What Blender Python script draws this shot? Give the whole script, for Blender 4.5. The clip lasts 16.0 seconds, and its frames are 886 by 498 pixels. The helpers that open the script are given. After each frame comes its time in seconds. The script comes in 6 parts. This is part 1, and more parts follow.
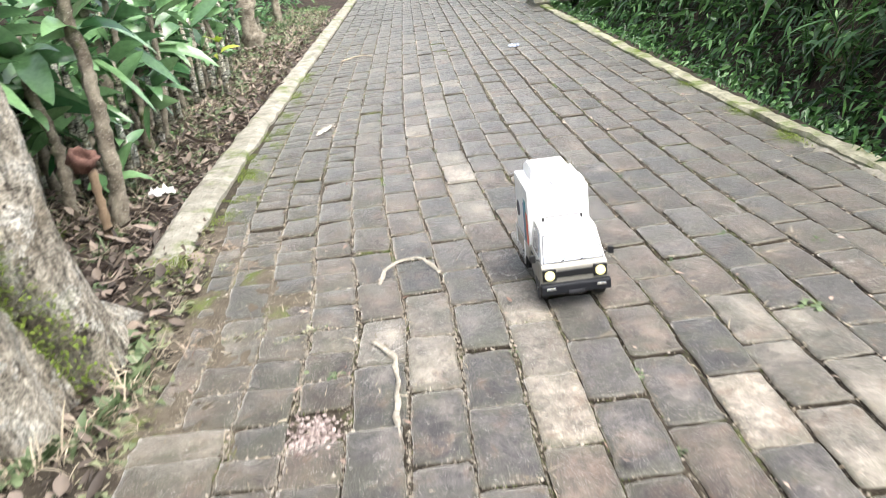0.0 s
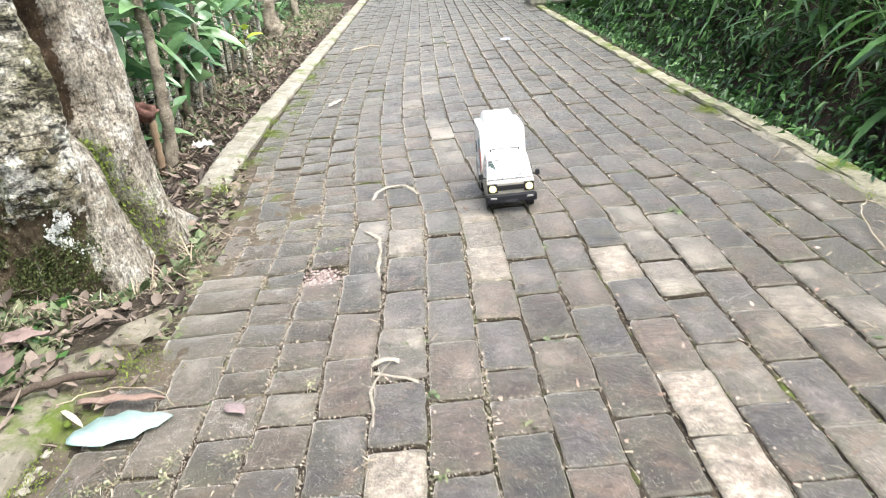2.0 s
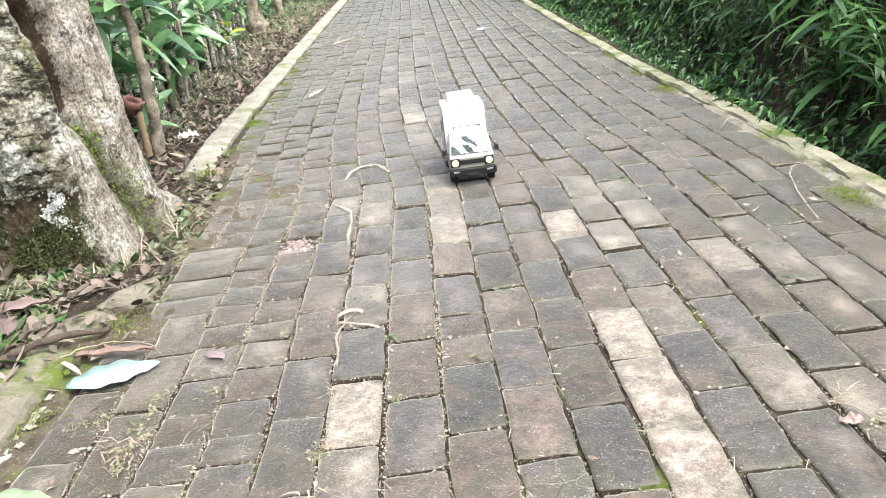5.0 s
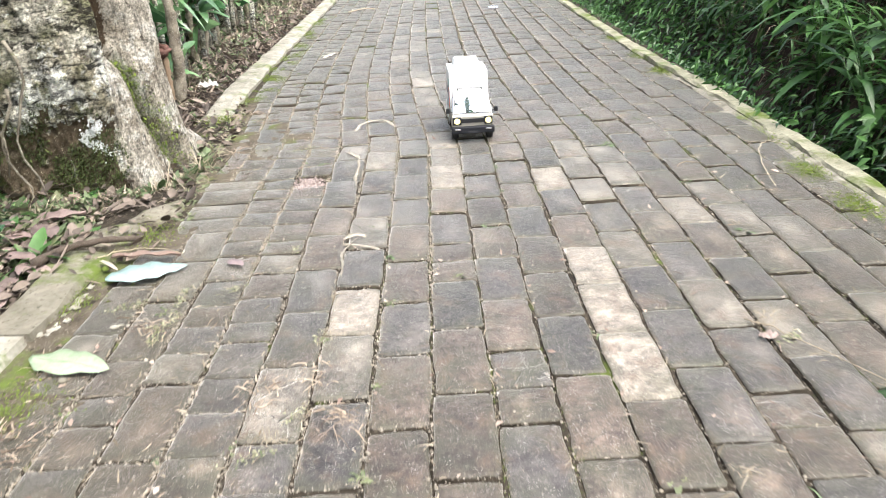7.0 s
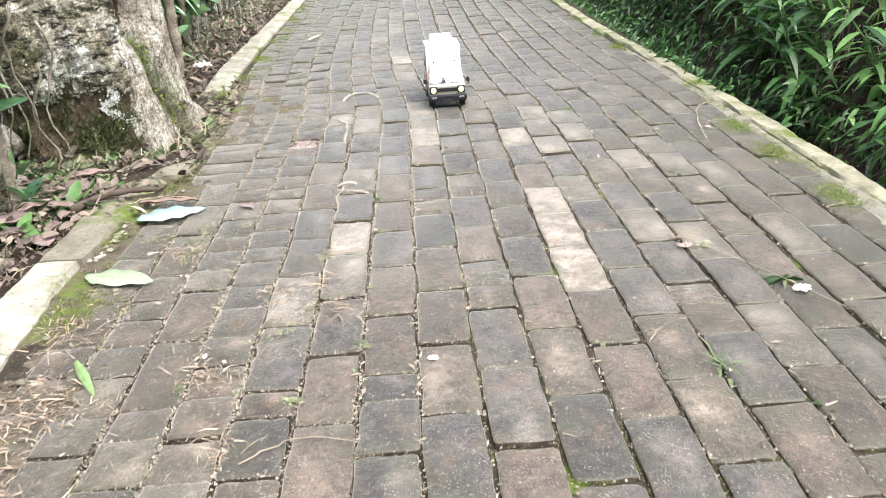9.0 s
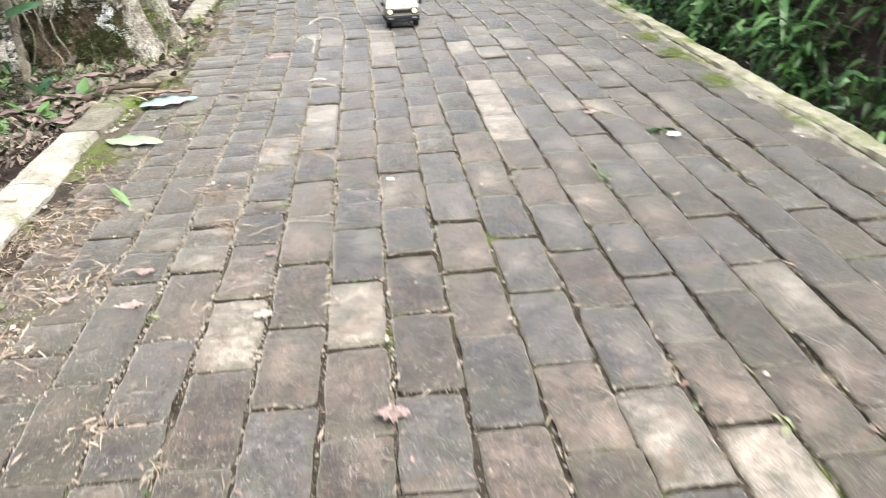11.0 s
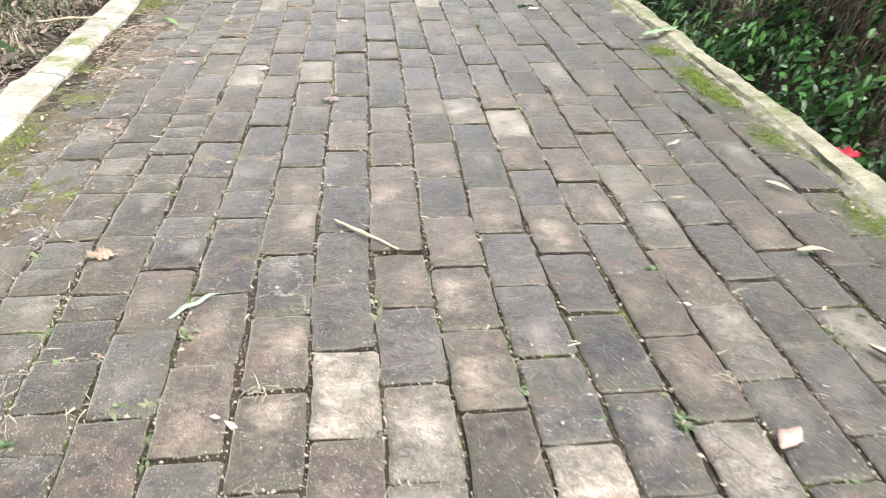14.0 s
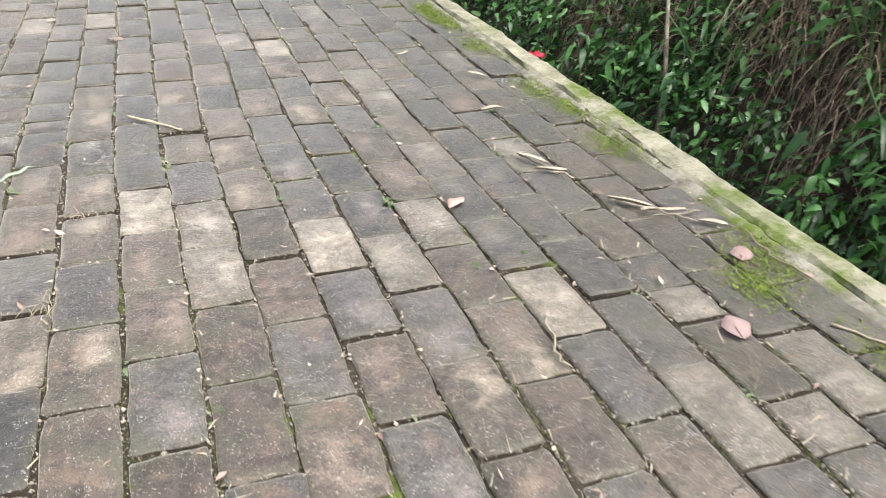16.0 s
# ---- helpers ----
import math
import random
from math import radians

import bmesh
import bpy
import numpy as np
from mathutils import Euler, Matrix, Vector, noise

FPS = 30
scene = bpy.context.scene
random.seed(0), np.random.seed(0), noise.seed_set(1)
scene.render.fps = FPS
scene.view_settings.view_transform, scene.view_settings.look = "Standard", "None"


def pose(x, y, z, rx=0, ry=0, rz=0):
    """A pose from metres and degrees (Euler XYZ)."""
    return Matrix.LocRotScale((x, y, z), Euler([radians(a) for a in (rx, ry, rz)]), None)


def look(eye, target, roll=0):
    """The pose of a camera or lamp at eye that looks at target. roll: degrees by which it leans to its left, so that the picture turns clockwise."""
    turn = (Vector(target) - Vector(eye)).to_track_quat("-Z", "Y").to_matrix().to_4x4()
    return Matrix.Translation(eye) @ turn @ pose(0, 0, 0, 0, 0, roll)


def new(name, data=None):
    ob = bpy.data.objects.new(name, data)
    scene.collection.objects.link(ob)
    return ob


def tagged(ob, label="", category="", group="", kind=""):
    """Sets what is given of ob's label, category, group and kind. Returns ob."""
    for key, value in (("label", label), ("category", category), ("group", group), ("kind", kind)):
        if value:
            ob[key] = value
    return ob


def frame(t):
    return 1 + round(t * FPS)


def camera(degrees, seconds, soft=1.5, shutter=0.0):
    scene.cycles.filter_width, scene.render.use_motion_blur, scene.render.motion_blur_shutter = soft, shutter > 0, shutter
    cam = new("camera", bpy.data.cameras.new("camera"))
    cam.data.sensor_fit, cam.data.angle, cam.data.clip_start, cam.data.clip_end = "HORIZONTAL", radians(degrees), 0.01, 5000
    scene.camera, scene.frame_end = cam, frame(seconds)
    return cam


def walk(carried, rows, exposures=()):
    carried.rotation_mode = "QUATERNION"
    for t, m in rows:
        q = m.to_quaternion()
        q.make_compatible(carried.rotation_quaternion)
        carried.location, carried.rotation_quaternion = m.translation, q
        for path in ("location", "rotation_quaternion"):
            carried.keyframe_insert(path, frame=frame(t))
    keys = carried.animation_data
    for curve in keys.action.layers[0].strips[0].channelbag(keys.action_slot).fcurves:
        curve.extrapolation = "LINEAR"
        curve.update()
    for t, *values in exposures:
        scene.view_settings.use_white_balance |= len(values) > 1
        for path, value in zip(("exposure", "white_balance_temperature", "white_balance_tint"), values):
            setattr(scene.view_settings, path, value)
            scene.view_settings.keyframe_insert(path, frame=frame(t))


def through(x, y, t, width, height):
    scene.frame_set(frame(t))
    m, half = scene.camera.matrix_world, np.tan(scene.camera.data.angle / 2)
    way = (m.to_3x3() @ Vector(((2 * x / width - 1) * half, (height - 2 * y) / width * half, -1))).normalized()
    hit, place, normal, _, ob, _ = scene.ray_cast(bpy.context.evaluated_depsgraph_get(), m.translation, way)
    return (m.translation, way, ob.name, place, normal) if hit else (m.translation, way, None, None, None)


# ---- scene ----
cam = camera(57.0, 16.0, soft=0.7, shutter=0.4)
PATH = [
    (0, (-0.023, -0.1, 0.88), (-0.015, 1.764, 0.157), -6.7),
    (0.5, (0.016, -0.388, 0.864), (-0.02, 1.472, 0.13), -5.2),
    (1, (0.031, -0.581, 0.89), (-0.019, 1.284, 0.171), -5.2),
    (1.5, (0.036, -0.772, 0.905), (0.005, 1.097, 0.192), -5.1),
    (2, (0.063, -0.928, 0.894), (0.051, 0.939, 0.177), -5.5),
    (2.5, (0.116, -1.075, 0.889), (0.124, 0.784, 0.151), -6.6),
    (3, (0.147, -1.129, 0.902), (0.158, 0.733, 0.171), -7.1),
    (3.2, (0.144, -1.125, 0.884), (0.148, 0.74, 0.162), -7.3),
    (5.3, (0.157, -1.177, 0.88), (0.151, 0.684, 0.147), -6.9),
    (5.5, (0.163, -1.185, 0.88), (0.155, 0.672, 0.137), -6.3),
    (6, (0.153, -1.198, 0.866), (0.137, 0.654, 0.11), -5.9),
    (6.5, (0.165, -1.254, 0.847), (0.135, 0.589, 0.071), -5.3),
    (7, (0.151, -1.472, 0.864), (0.149, 0.374, 0.094), -3.1),
    (7.5, (0.124, -1.704, 0.856), (0.151, 0.139, 0.079), -1.5),
    (8, (0.154, -1.787, 0.881), (0.21, 0.055, 0.105), -2.3),
    (8.2, (0.155, -1.798, 0.882), (0.215, 0.045, 0.108), -3.1),
    (10.3, (0.111, -2.22, 0.859), (0.135, -0.405, 0.018), -3.2),
    (10.5, (0.11, -2.275, 0.797), (0.134, -0.455, -0.033), -2.5),
    (11, (0.124, -2.536, 0.796), (0.256, -0.742, -0.077), -3.0),
    (11.5, (0.13, -2.881, 0.741), (0.421, -1.117, -0.156), -5.5),
    (12, (0.145, -3.308, 0.785), (0.53, -1.555, -0.098), -5.2),
    (12.5, (0.106, -3.656, 0.805), (0.429, -1.927, -0.146), -1.4),
    (13, (0.122, -3.808, 0.85), (0.274, -2.063, -0.115), 0.1),
    (13.5, (0.205, -3.887, 0.863), (0.323, -2.147, -0.115), 0.6),
    (14, (0.216, -4.002, 0.855), (0.394, -2.264, -0.117), 0.7),
    (14.5, (0.203, -4.187, 0.868), (0.516, -2.458, -0.087), 1.9),
    (15, (0.21, -4.377, 0.817), (0.662, -2.698, -0.172), 2.2),
    (15.5, (0.225, -4.545, 0.834), (0.771, -2.895, -0.154), 1.9),
    (16, (0.236, -4.694, 0.837), (0.834, -3.058, -0.147), 1.5),
]
EXPOSURES = [(0.0, 1.72), (2.0, 1.76), (8.0, 1.77), (12.0, 1.68), (14.0, 1.66), (15.0, 1.62), (16.0, 1.52)]
walk(cam, [(t, look(eye, target, roll)) for t, eye, target, roll in PATH], EXPOSURES)

# ---- light ----
SUN_ELEVATION, SUN_TURN = 62.0, 132.0
world = bpy.data.worlds.new("overcast_sky")
scene.world = world
world.use_nodes = True
wn = world.node_tree
sky = wn.nodes.new("ShaderNodeTexSky")
sky.sky_type, sky.sun_disc = "NISHITA", False
sky.sun_elevation, sky.sun_rotation = radians(SUN_ELEVATION), radians(SUN_TURN)
sky.dust_density, sky.ozone_density, sky.air_density = 4.0, 1.0, 1.2
cloud = wn.nodes.new("ShaderNodeHueSaturation")
cloud.inputs["Saturation"].default_value = 0.55
wn.links.new(sky.outputs["Color"], cloud.inputs["Color"])
wn.links.new(cloud.outputs["Color"], wn.nodes["Background"].inputs["Color"])
wn.nodes["Background"].inputs["Strength"].default_value = 0.13
sun = new("sun", bpy.data.lights.new("sun", "SUN"))
sun.data.energy, sun.data.angle, sun.data.color = 1.65, radians(60), (1.0, 0.985, 0.95)
sun.matrix_world = look((0, 0, 10), (math.sin(radians(SUN_TURN)) * -5, math.cos(radians(SUN_TURN)) * -5, 10 - 5 * math.tan(radians(SUN_ELEVATION))))

# ---- materials ----


def mat(name, rough=0.85, metal=0.0, spec=0.35):
    m = bpy.data.materials.new(name)
    m.use_nodes = True
    b = m.node_tree.nodes["Principled BSDF"]
    b.inputs["Roughness"].default_value, b.inputs["Metallic"].default_value = rough, metal
    b.inputs["Specular IOR Level"].default_value = spec
    return m, m.node_tree, b


def node(nt, kind, **values):
    n = nt.nodes.new(kind)
    for key, v in values.items():
        n.inputs[key].default_value = v
    return n


def noise_tex(nt, vec, scale, detail=4.0, rough=0.6, distortion=0.0):
    n = node(nt, "ShaderNodeTexNoise", Scale=scale, Detail=detail, Roughness=rough, Distortion=distortion)
    nt.links.new(vec, n.inputs["Vector"])
    return n.outputs["Fac"]


def ramp(nt, fac, *stops):
    r = nt.nodes.new("ShaderNodeValToRGB")
    e = r.color_ramp.elements
    while len(e) < len(stops):
        e.new(0.5)
    for el, (p, c) in zip(e, stops):
        el.position, el.color = p, (*c, 1) if isinstance(c, tuple) else (c, c, c, 1)
    nt.links.new(fac, r.inputs["Fac"])
    return r.outputs["Color"]


def mix(nt, fac, a, b, blend="MIX"):
    n = nt.nodes.new("ShaderNodeMix")
    n.data_type, n.blend_type = "RGBA", blend
    for sock, v in ((n.inputs[0], fac), (n.inputs[6], a), (n.inputs[7], b)):
        if isinstance(v, bpy.types.NodeSocket):
            nt.links.new(v, sock)
        elif isinstance(v, tuple):
            sock.default_value = (*v, 1)
        else:
            sock.default_value = v if sock.type == "VALUE" else (v, v, v, 1)
    return n.outputs[2]


def maths(nt, op, a, b=0.0, clamp=False):
    n = nt.nodes.new("ShaderNodeMath")
    n.operation, n.use_clamp = op, clamp
    for sock, v in zip(n.inputs, (a, b)):
        if isinstance(v, bpy.types.NodeSocket):
            nt.links.new(v, sock)
        else:
            sock.default_value = v
    return n.outputs[0]


def bump(nt, b, height, strength, distance):
    n = node(nt, "ShaderNodeBump", Strength=strength, Distance=distance)
    nt.links.new(height, n.inputs["Height"])
    nt.links.new(n.outputs["Normal"], b.inputs["Normal"])


def place(nt):
    return nt.nodes.new("ShaderNodeNewGeometry").outputs["Position"]


def chance(nt):
    """A random value for each object and each island of a joined mesh."""
    o = nt.nodes.new("ShaderNodeObjectInfo").outputs["Random"]
    i = nt.nodes.new("ShaderNodeNewGeometry").outputs["Random Per Island"]
    return maths(nt, "FRACT", maths(nt, "ADD", o, maths(nt, "MULTIPLY", i, 7.31)))


def paver_material(name, dark, light, worn, wear):
    m, nt, b = mat(name, 0.45, 0, 0.55)
    b.inputs["Sheen Weight"].default_value, b.inputs["Sheen Roughness"].default_value = 1.0, 0.25
    b.inputs["Sheen Tint"].default_value = (1.0, 0.96, 0.9, 1)
    pos, rnd = place(nt), chance(nt)
    c = mix(nt, rnd, dark, light)
    c = mix(nt, 1.0, c, ramp(nt, noise_tex(nt, pos, 14, 6, 0.7), (0.34, 0.5), (0.66, 1.42)), "MULTIPLY")
    c = mix(nt, 1.0, c, ramp(nt, noise_tex(nt, pos, 48, 7, 0.8), (0.38, 0.5), (0.63, 1.5)), "MULTIPLY")
    # olive-grey damp blotches and rusty ones
    c = mix(nt, ramp(nt, noise_tex(nt, pos, 9, 6, 0.72), (0.47, 0.0), (0.6, 0.6)), c, (0.072, 0.07, 0.05))
    c = mix(nt, ramp(nt, noise_tex(nt, pos, 11.3, 5, 0.7, 0.5), (0.54, 0.0), (0.66, 0.55)), c, (0.17, 0.112, 0.078))
    # patches where the skin has worn to the paler core
    uv = nt.nodes.new("ShaderNodeUVMap").outputs["UV"]
    shift = nt.nodes.new("ShaderNodeVectorMath")
    nt.links.new(uv, shift.inputs[0])
    comb = nt.nodes.new("ShaderNodeCombineXYZ")
    nt.links.new(maths(nt, "MULTIPLY", maths(nt, "SUBTRACT", maths(nt, "FRACT", maths(nt, "MULTIPLY", rnd, 5.3)), 0.5), 0.5), comb.inputs[0])
    nt.links.new(maths(nt, "MULTIPLY", maths(nt, "SUBTRACT", rnd, 0.5), 0.7), comb.inputs[1])
    nt.links.new(comb.outputs[0], shift.inputs[1])
    length = nt.nodes.new("ShaderNodeVectorMath")
    length.operation = "LENGTH"
    nt.links.new(shift.outputs[0], length.inputs[0])
    spot = maths(nt, "ADD", length.outputs["Value"], maths(nt, "MULTIPLY", noise_tex(nt, pos, 22, 5, 0.7), 1.3))
    pick = maths(nt, "GREATER_THAN", maths(nt, "FRACT", maths(nt, "MULTIPLY", rnd, 13.7)), 1 - wear)
    worn_fac = maths(nt, "MULTIPLY", ramp(nt, spot, (0.6, 1.0), (0.76, 0.6), (1.0, 0.0)), pick)
    c = mix(nt, maths(nt, "MULTIPLY", maths(nt, "MULTIPLY", worn_fac, 0.74), ramp(nt, noise_tex(nt, pos, 60, 6, 0.75), (0.35, 0.45), (0.6, 1.0))), c, worn)
    # algae and caked soil creep in from the joints
    sep = nt.nodes.new("ShaderNodeSeparateXYZ")
    nt.links.new(uv, sep.inputs[0])
    edge = maths(nt, "MAXIMUM", maths(nt, "ABSOLUTE", sep.outputs[0]), maths(nt, "ABSOLUTE", sep.outputs[1]))
    edge = maths(nt, "ADD", edge, maths(nt, "MULTIPLY", noise_tex(nt, pos, 26, 6, 0.75), 0.5))
    c = mix(nt, ramp(nt, edge, (0.62, 0.0), (0.78, 0.55)), c, (0.088, 0.082, 0.05))
    # algae thickens towards both edges of the lane
    across = nt.nodes.new("ShaderNodeSeparateXYZ")
    nt.links.new(pos, across.inputs[0])
    sides = maths(nt, "ADD", maths(nt, "MULTIPLY", maths(nt, "SUBTRACT", across.outputs[0], 0.6), 1.3, True), maths(nt, "MULTIPLY", maths(nt, "SUBTRACT", -0.15, across.outputs[0]), 3.4, True), True)
    film = maths(nt, "MULTIPLY", sides, ramp(nt, noise_tex(nt, pos, 7.0, 7, 0.75), (0.38, 0.12), (0.58, 0.72)))
    c = mix(nt, film, c, (0.06, 0.053, 0.036))
    # hairline cracks in a few
    bent = nt.nodes.new("ShaderNodeVectorMath")
    nt.links.new(pos, bent.inputs[0])
    nt.links.new(maths(nt, "MULTIPLY", noise_tex(nt, pos, 24, 5, 0.7), 0.09), bent.inputs[1])
    cell = node(nt, "ShaderNodeTexVoronoi", Scale=9.0)
    cell.feature = "DISTANCE_TO_EDGE"
    nt.links.new(bent.outputs[0], cell.inputs["Vector"])
    crack = maths(nt, "MULTIPLY", ramp(nt, cell.outputs["Distance"], (0.006, 1.0), (0.018, 0.0)), maths(nt, "GREATER_THAN", maths(nt, "FRACT", maths(nt, "MULTIPLY", rnd, 7.1)), 0.93))
    c = mix(nt, maths(nt, "MULTIPLY", crack, 0.8), c, (0.03, 0.026, 0.02))
    # small pits
    pit = node(nt, "ShaderNodeTexVoronoi", Scale=210.0)
    nt.links.new(pos, pit.inputs["Vector"])
    hole = maths(nt, "MULTIPLY", ramp(nt, pit.outputs["Distance"], (0.16, 1.0), (0.3, 0.0)), ramp(nt, noise_tex(nt, pos, 31, 4, 0.7), (0.5, 0.0), (0.6, 1.0)))
    c = mix(nt, maths(nt, "MULTIPLY", hole, 0.75), c, (0.035, 0.03, 0.024))
    # grit, pale specks and a green film
    grit = noise_tex(nt, pos, 300, 3, 0.7)
    c = mix(nt, 0.65, c, ramp(nt, grit, (0.39, 0.45), (0.6, 1.45)), "MULTIPLY")
    c = mix(nt, ramp(nt, noise_tex(nt, pos, 170, 2, 0.5), (0.66, 0.0), (0.7, 0.6)), c, (0.38, 0.345, 0.29))
    c = mix(nt, ramp(nt, noise_tex(nt, pos, 5.0, 6, 0.72), (0.52, 0.0), (0.7, 0.4)), c, (0.1, 0.1, 0.055))
    nt.links.new(c, b.inputs["Base Color"])
    relief = mix(nt, 0.5, grit, noise_tex(nt, pos, 60, 5, 0.6))
    bump(nt, b, mix(nt, maths(nt, "MAXIMUM", hole, crack), relief, (0.0, 0.0, 0.0)), 1.0, 0.0032)
    return m


PAVER_BROWN = paver_material("paver_brown", (0.0425, 0.0316, 0.0262), (0.1241, 0.0939, 0.0746), (0.2768, 0.2133, 0.1672), 0.55)
PAVER_GREY = paver_material("paver_grey", (0.0395, 0.0352, 0.0343), (0.0969, 0.0847, 0.0797), (0.2379, 0.2042, 0.1784), 0.4)
PAVER_WORN = paver_material("paver_worn", (0.0733, 0.0581, 0.0467), (0.1174, 0.0918, 0.0727), (0.4110, 0.3343, 0.2563), 1.0)
PAVER_TAN = paver_material("paver_tan", (0.2491, 0.2109, 0.1675), (0.3339, 0.2841, 0.2332), (0.4134, 0.3625, 0.3074), 0.5)
PAVER_PALE = paver_material("paver_pale", (0.1246, 0.1067, 0.0885), (0.2058, 0.1775, 0.1459), (0.4450, 0.3887, 0.3188), 0.85)


def speckled(name, base, second, third, scale, rough=0.95, relief=0.01, moss=0.0):
    m, nt, b = mat(name, rough, 0, 0.2)
    pos = place(nt)
    c = mix(nt, ramp(nt, noise_tex(nt, pos, scale, 6, 0.7), (0.35, 0.0), (0.65, 1.0)), base, second)
    c = mix(nt, ramp(nt, noise_tex(nt, pos, scale * 7, 4, 0.7), (0.58, 0.0), (0.68, 1.0)), c, third)
    if moss:
        c = mix(nt, ramp(nt, noise_tex(nt, pos, 3.1, 6, 0.75), (0.62 - moss * 0.3, 0.0), (0.72 - moss * 0.25, 1.0)), c, (0.11, 0.15, 0.03))
    nt.links.new(c, b.inputs["Base Color"])
    bump(nt, b, mix(nt, 0.5, noise_tex(nt, pos, scale * 9, 5, 0.7), noise_tex(nt, pos, scale * 2, 5, 0.6)), 0.8, relief)
    return m


JOINT = speckled("joint_soil", (0.022, 0.018, 0.013), (0.06, 0.048, 0.035), (0.2, 0.168, 0.125), 18, moss=0.16)
SOIL = speckled("soil", (0.02, 0.014, 0.011), (0.055, 0.039, 0.031), (0.13, 0.1, 0.08), 9, relief=0.02, moss=0.1)
CONCRETE = speckled("kerb_concrete", (0.2, 0.188, 0.152), (0.4, 0.375, 0.315), (0.11, 0.1, 0.075), 12, relief=0.015, moss=0.3)
CONCRETE_MOSSY = speckled("mossy_kerb_concrete", (0.2, 0.19, 0.135), (0.39, 0.37, 0.275), (0.11, 0.105, 0.06), 12, relief=0.015, moss=0.42)
CONCRETE_PALE = speckled("bleached_concrete", (0.26, 0.24, 0.19), (0.5, 0.475, 0.41), (0.15, 0.135, 0.1), 7, relief=0.012, moss=0.2)
CONCRETE_OLD = speckled("old_concrete", (0.15, 0.135, 0.1), (0.29, 0.265, 0.21), (0.1, 0.09, 0.065), 10, relief=0.015, moss=0.42)


def scaled_place(nt, x, y, z):
    n = nt.nodes.new("ShaderNodeVectorMath")
    n.operation = "MULTIPLY"
    nt.links.new(place(nt), n.inputs[0])
    n.inputs[1].default_value = (x, y, z)
    return n.outputs[0]


def bark_material():
    """Old grey bark in ledges, their creases shaded in colour: pale crust, olive film and dark scabs."""
    m, nt, b = mat("old_bark", 0.9, 0, 0.25)
    pos = place(nt)
    ledges = scaled_place(nt, 1, 1, 2.6)
    c = mix(nt, ramp(nt, noise_tex(nt, pos, 5.5, 7, 0.68), (0.4, 0.0), (0.6, 1.0)), (0.24, 0.215, 0.15), (0.5, 0.475, 0.4))
    c = mix(nt, ramp(nt, noise_tex(nt, pos, 4.2, 7, 0.72, 0.4), (0.5, 0.0), (0.6, 0.8)), c, (0.13, 0.13, 0.06))
    c = mix(nt, ramp(nt, noise_tex(nt, pos, 8.0, 7, 0.75), (0.59, 0.0), (0.64, 0.85)), c, (0.085, 0.066, 0.046))
    # pale crust in islands
    crust = maths(nt, "ADD", noise_tex(nt, pos, 6, 4, 0.6), maths(nt, "MULTIPLY", noise_tex(nt, pos, 42, 6, 0.75), 0.55))
    c = mix(nt, ramp(nt, crust, (0.8, 0.0), (0.85, 0.85)), c, (0.64, 0.635, 0.58))
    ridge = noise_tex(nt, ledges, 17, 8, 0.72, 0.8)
    # low parts of the ledge relief are darkened: crease shade put into the colour
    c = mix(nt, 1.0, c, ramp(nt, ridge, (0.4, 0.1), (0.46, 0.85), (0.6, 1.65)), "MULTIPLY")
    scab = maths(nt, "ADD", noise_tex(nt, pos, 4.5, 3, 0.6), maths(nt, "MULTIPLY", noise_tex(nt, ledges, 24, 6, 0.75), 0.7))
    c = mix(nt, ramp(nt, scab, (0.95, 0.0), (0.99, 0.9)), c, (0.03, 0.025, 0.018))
    c = mix(nt, 0.9, c, ramp(nt, noise_tex(nt, pos, 95, 6, 0.78), (0.4, 0.35), (0.6, 1.7)), "MULTIPLY")
    nt.links.new(c, b.inputs["Base Color"])
    bump(nt, b, mix(nt, 0.35, ridge, noise_tex(nt, pos, 60, 7, 0.75)), 1.0, 0.05)
    return m


def root_bark_material():
    """Grey-brown bark with streaks that run down the root."""
    m, nt, b = mat("root_bark", 0.85, 0, 0.3)
    pos = place(nt)
    streak = noise_tex(nt, scaled_place(nt, 1, 1, 0.1), 46, 8, 0.72, 0.5)
    c = mix(nt, ramp(nt, noise_tex(nt, pos, 7, 6, 0.7), (0.4, 0.0), (0.62, 1.0)), (0.2, 0.172, 0.132), (0.46, 0.42, 0.35))
    c = mix(nt, ramp(nt, noise_tex(nt, pos, 10, 7, 0.78), (0.52, 0.0), (0.57, 0.85)), c, (0.52, 0.5, 0.45))
    c = mix(nt, ramp(nt, noise_tex(nt, pos, 13, 7, 0.78), (0.57, 0.0), (0.61, 0.9)), c, (0.05, 0.04, 0.03))
    c = mix(nt, ramp(nt, noise_tex(nt, pos, 5, 6, 0.72), (0.58, 0.0), (0.68, 0.6)), c, (0.15, 0.155, 0.07))
    c = mix(nt, 0.9, c, ramp(nt, streak, (0.37, 0.28), (0.46, 0.9), (0.62, 1.35)), "MULTIPLY")
    c = mix(nt, 0.9, c, ramp(nt, noise_tex(nt, pos, 105, 6, 0.78), (0.4, 0.4), (0.6, 1.6)), "MULTIPLY")
    nt.links.new(c, b.inputs["Base Color"])
    bump(nt, b, mix(nt, 0.3, streak, noise_tex(nt, pos, 80, 6, 0.7)), 1.0, 0.03)
    return m


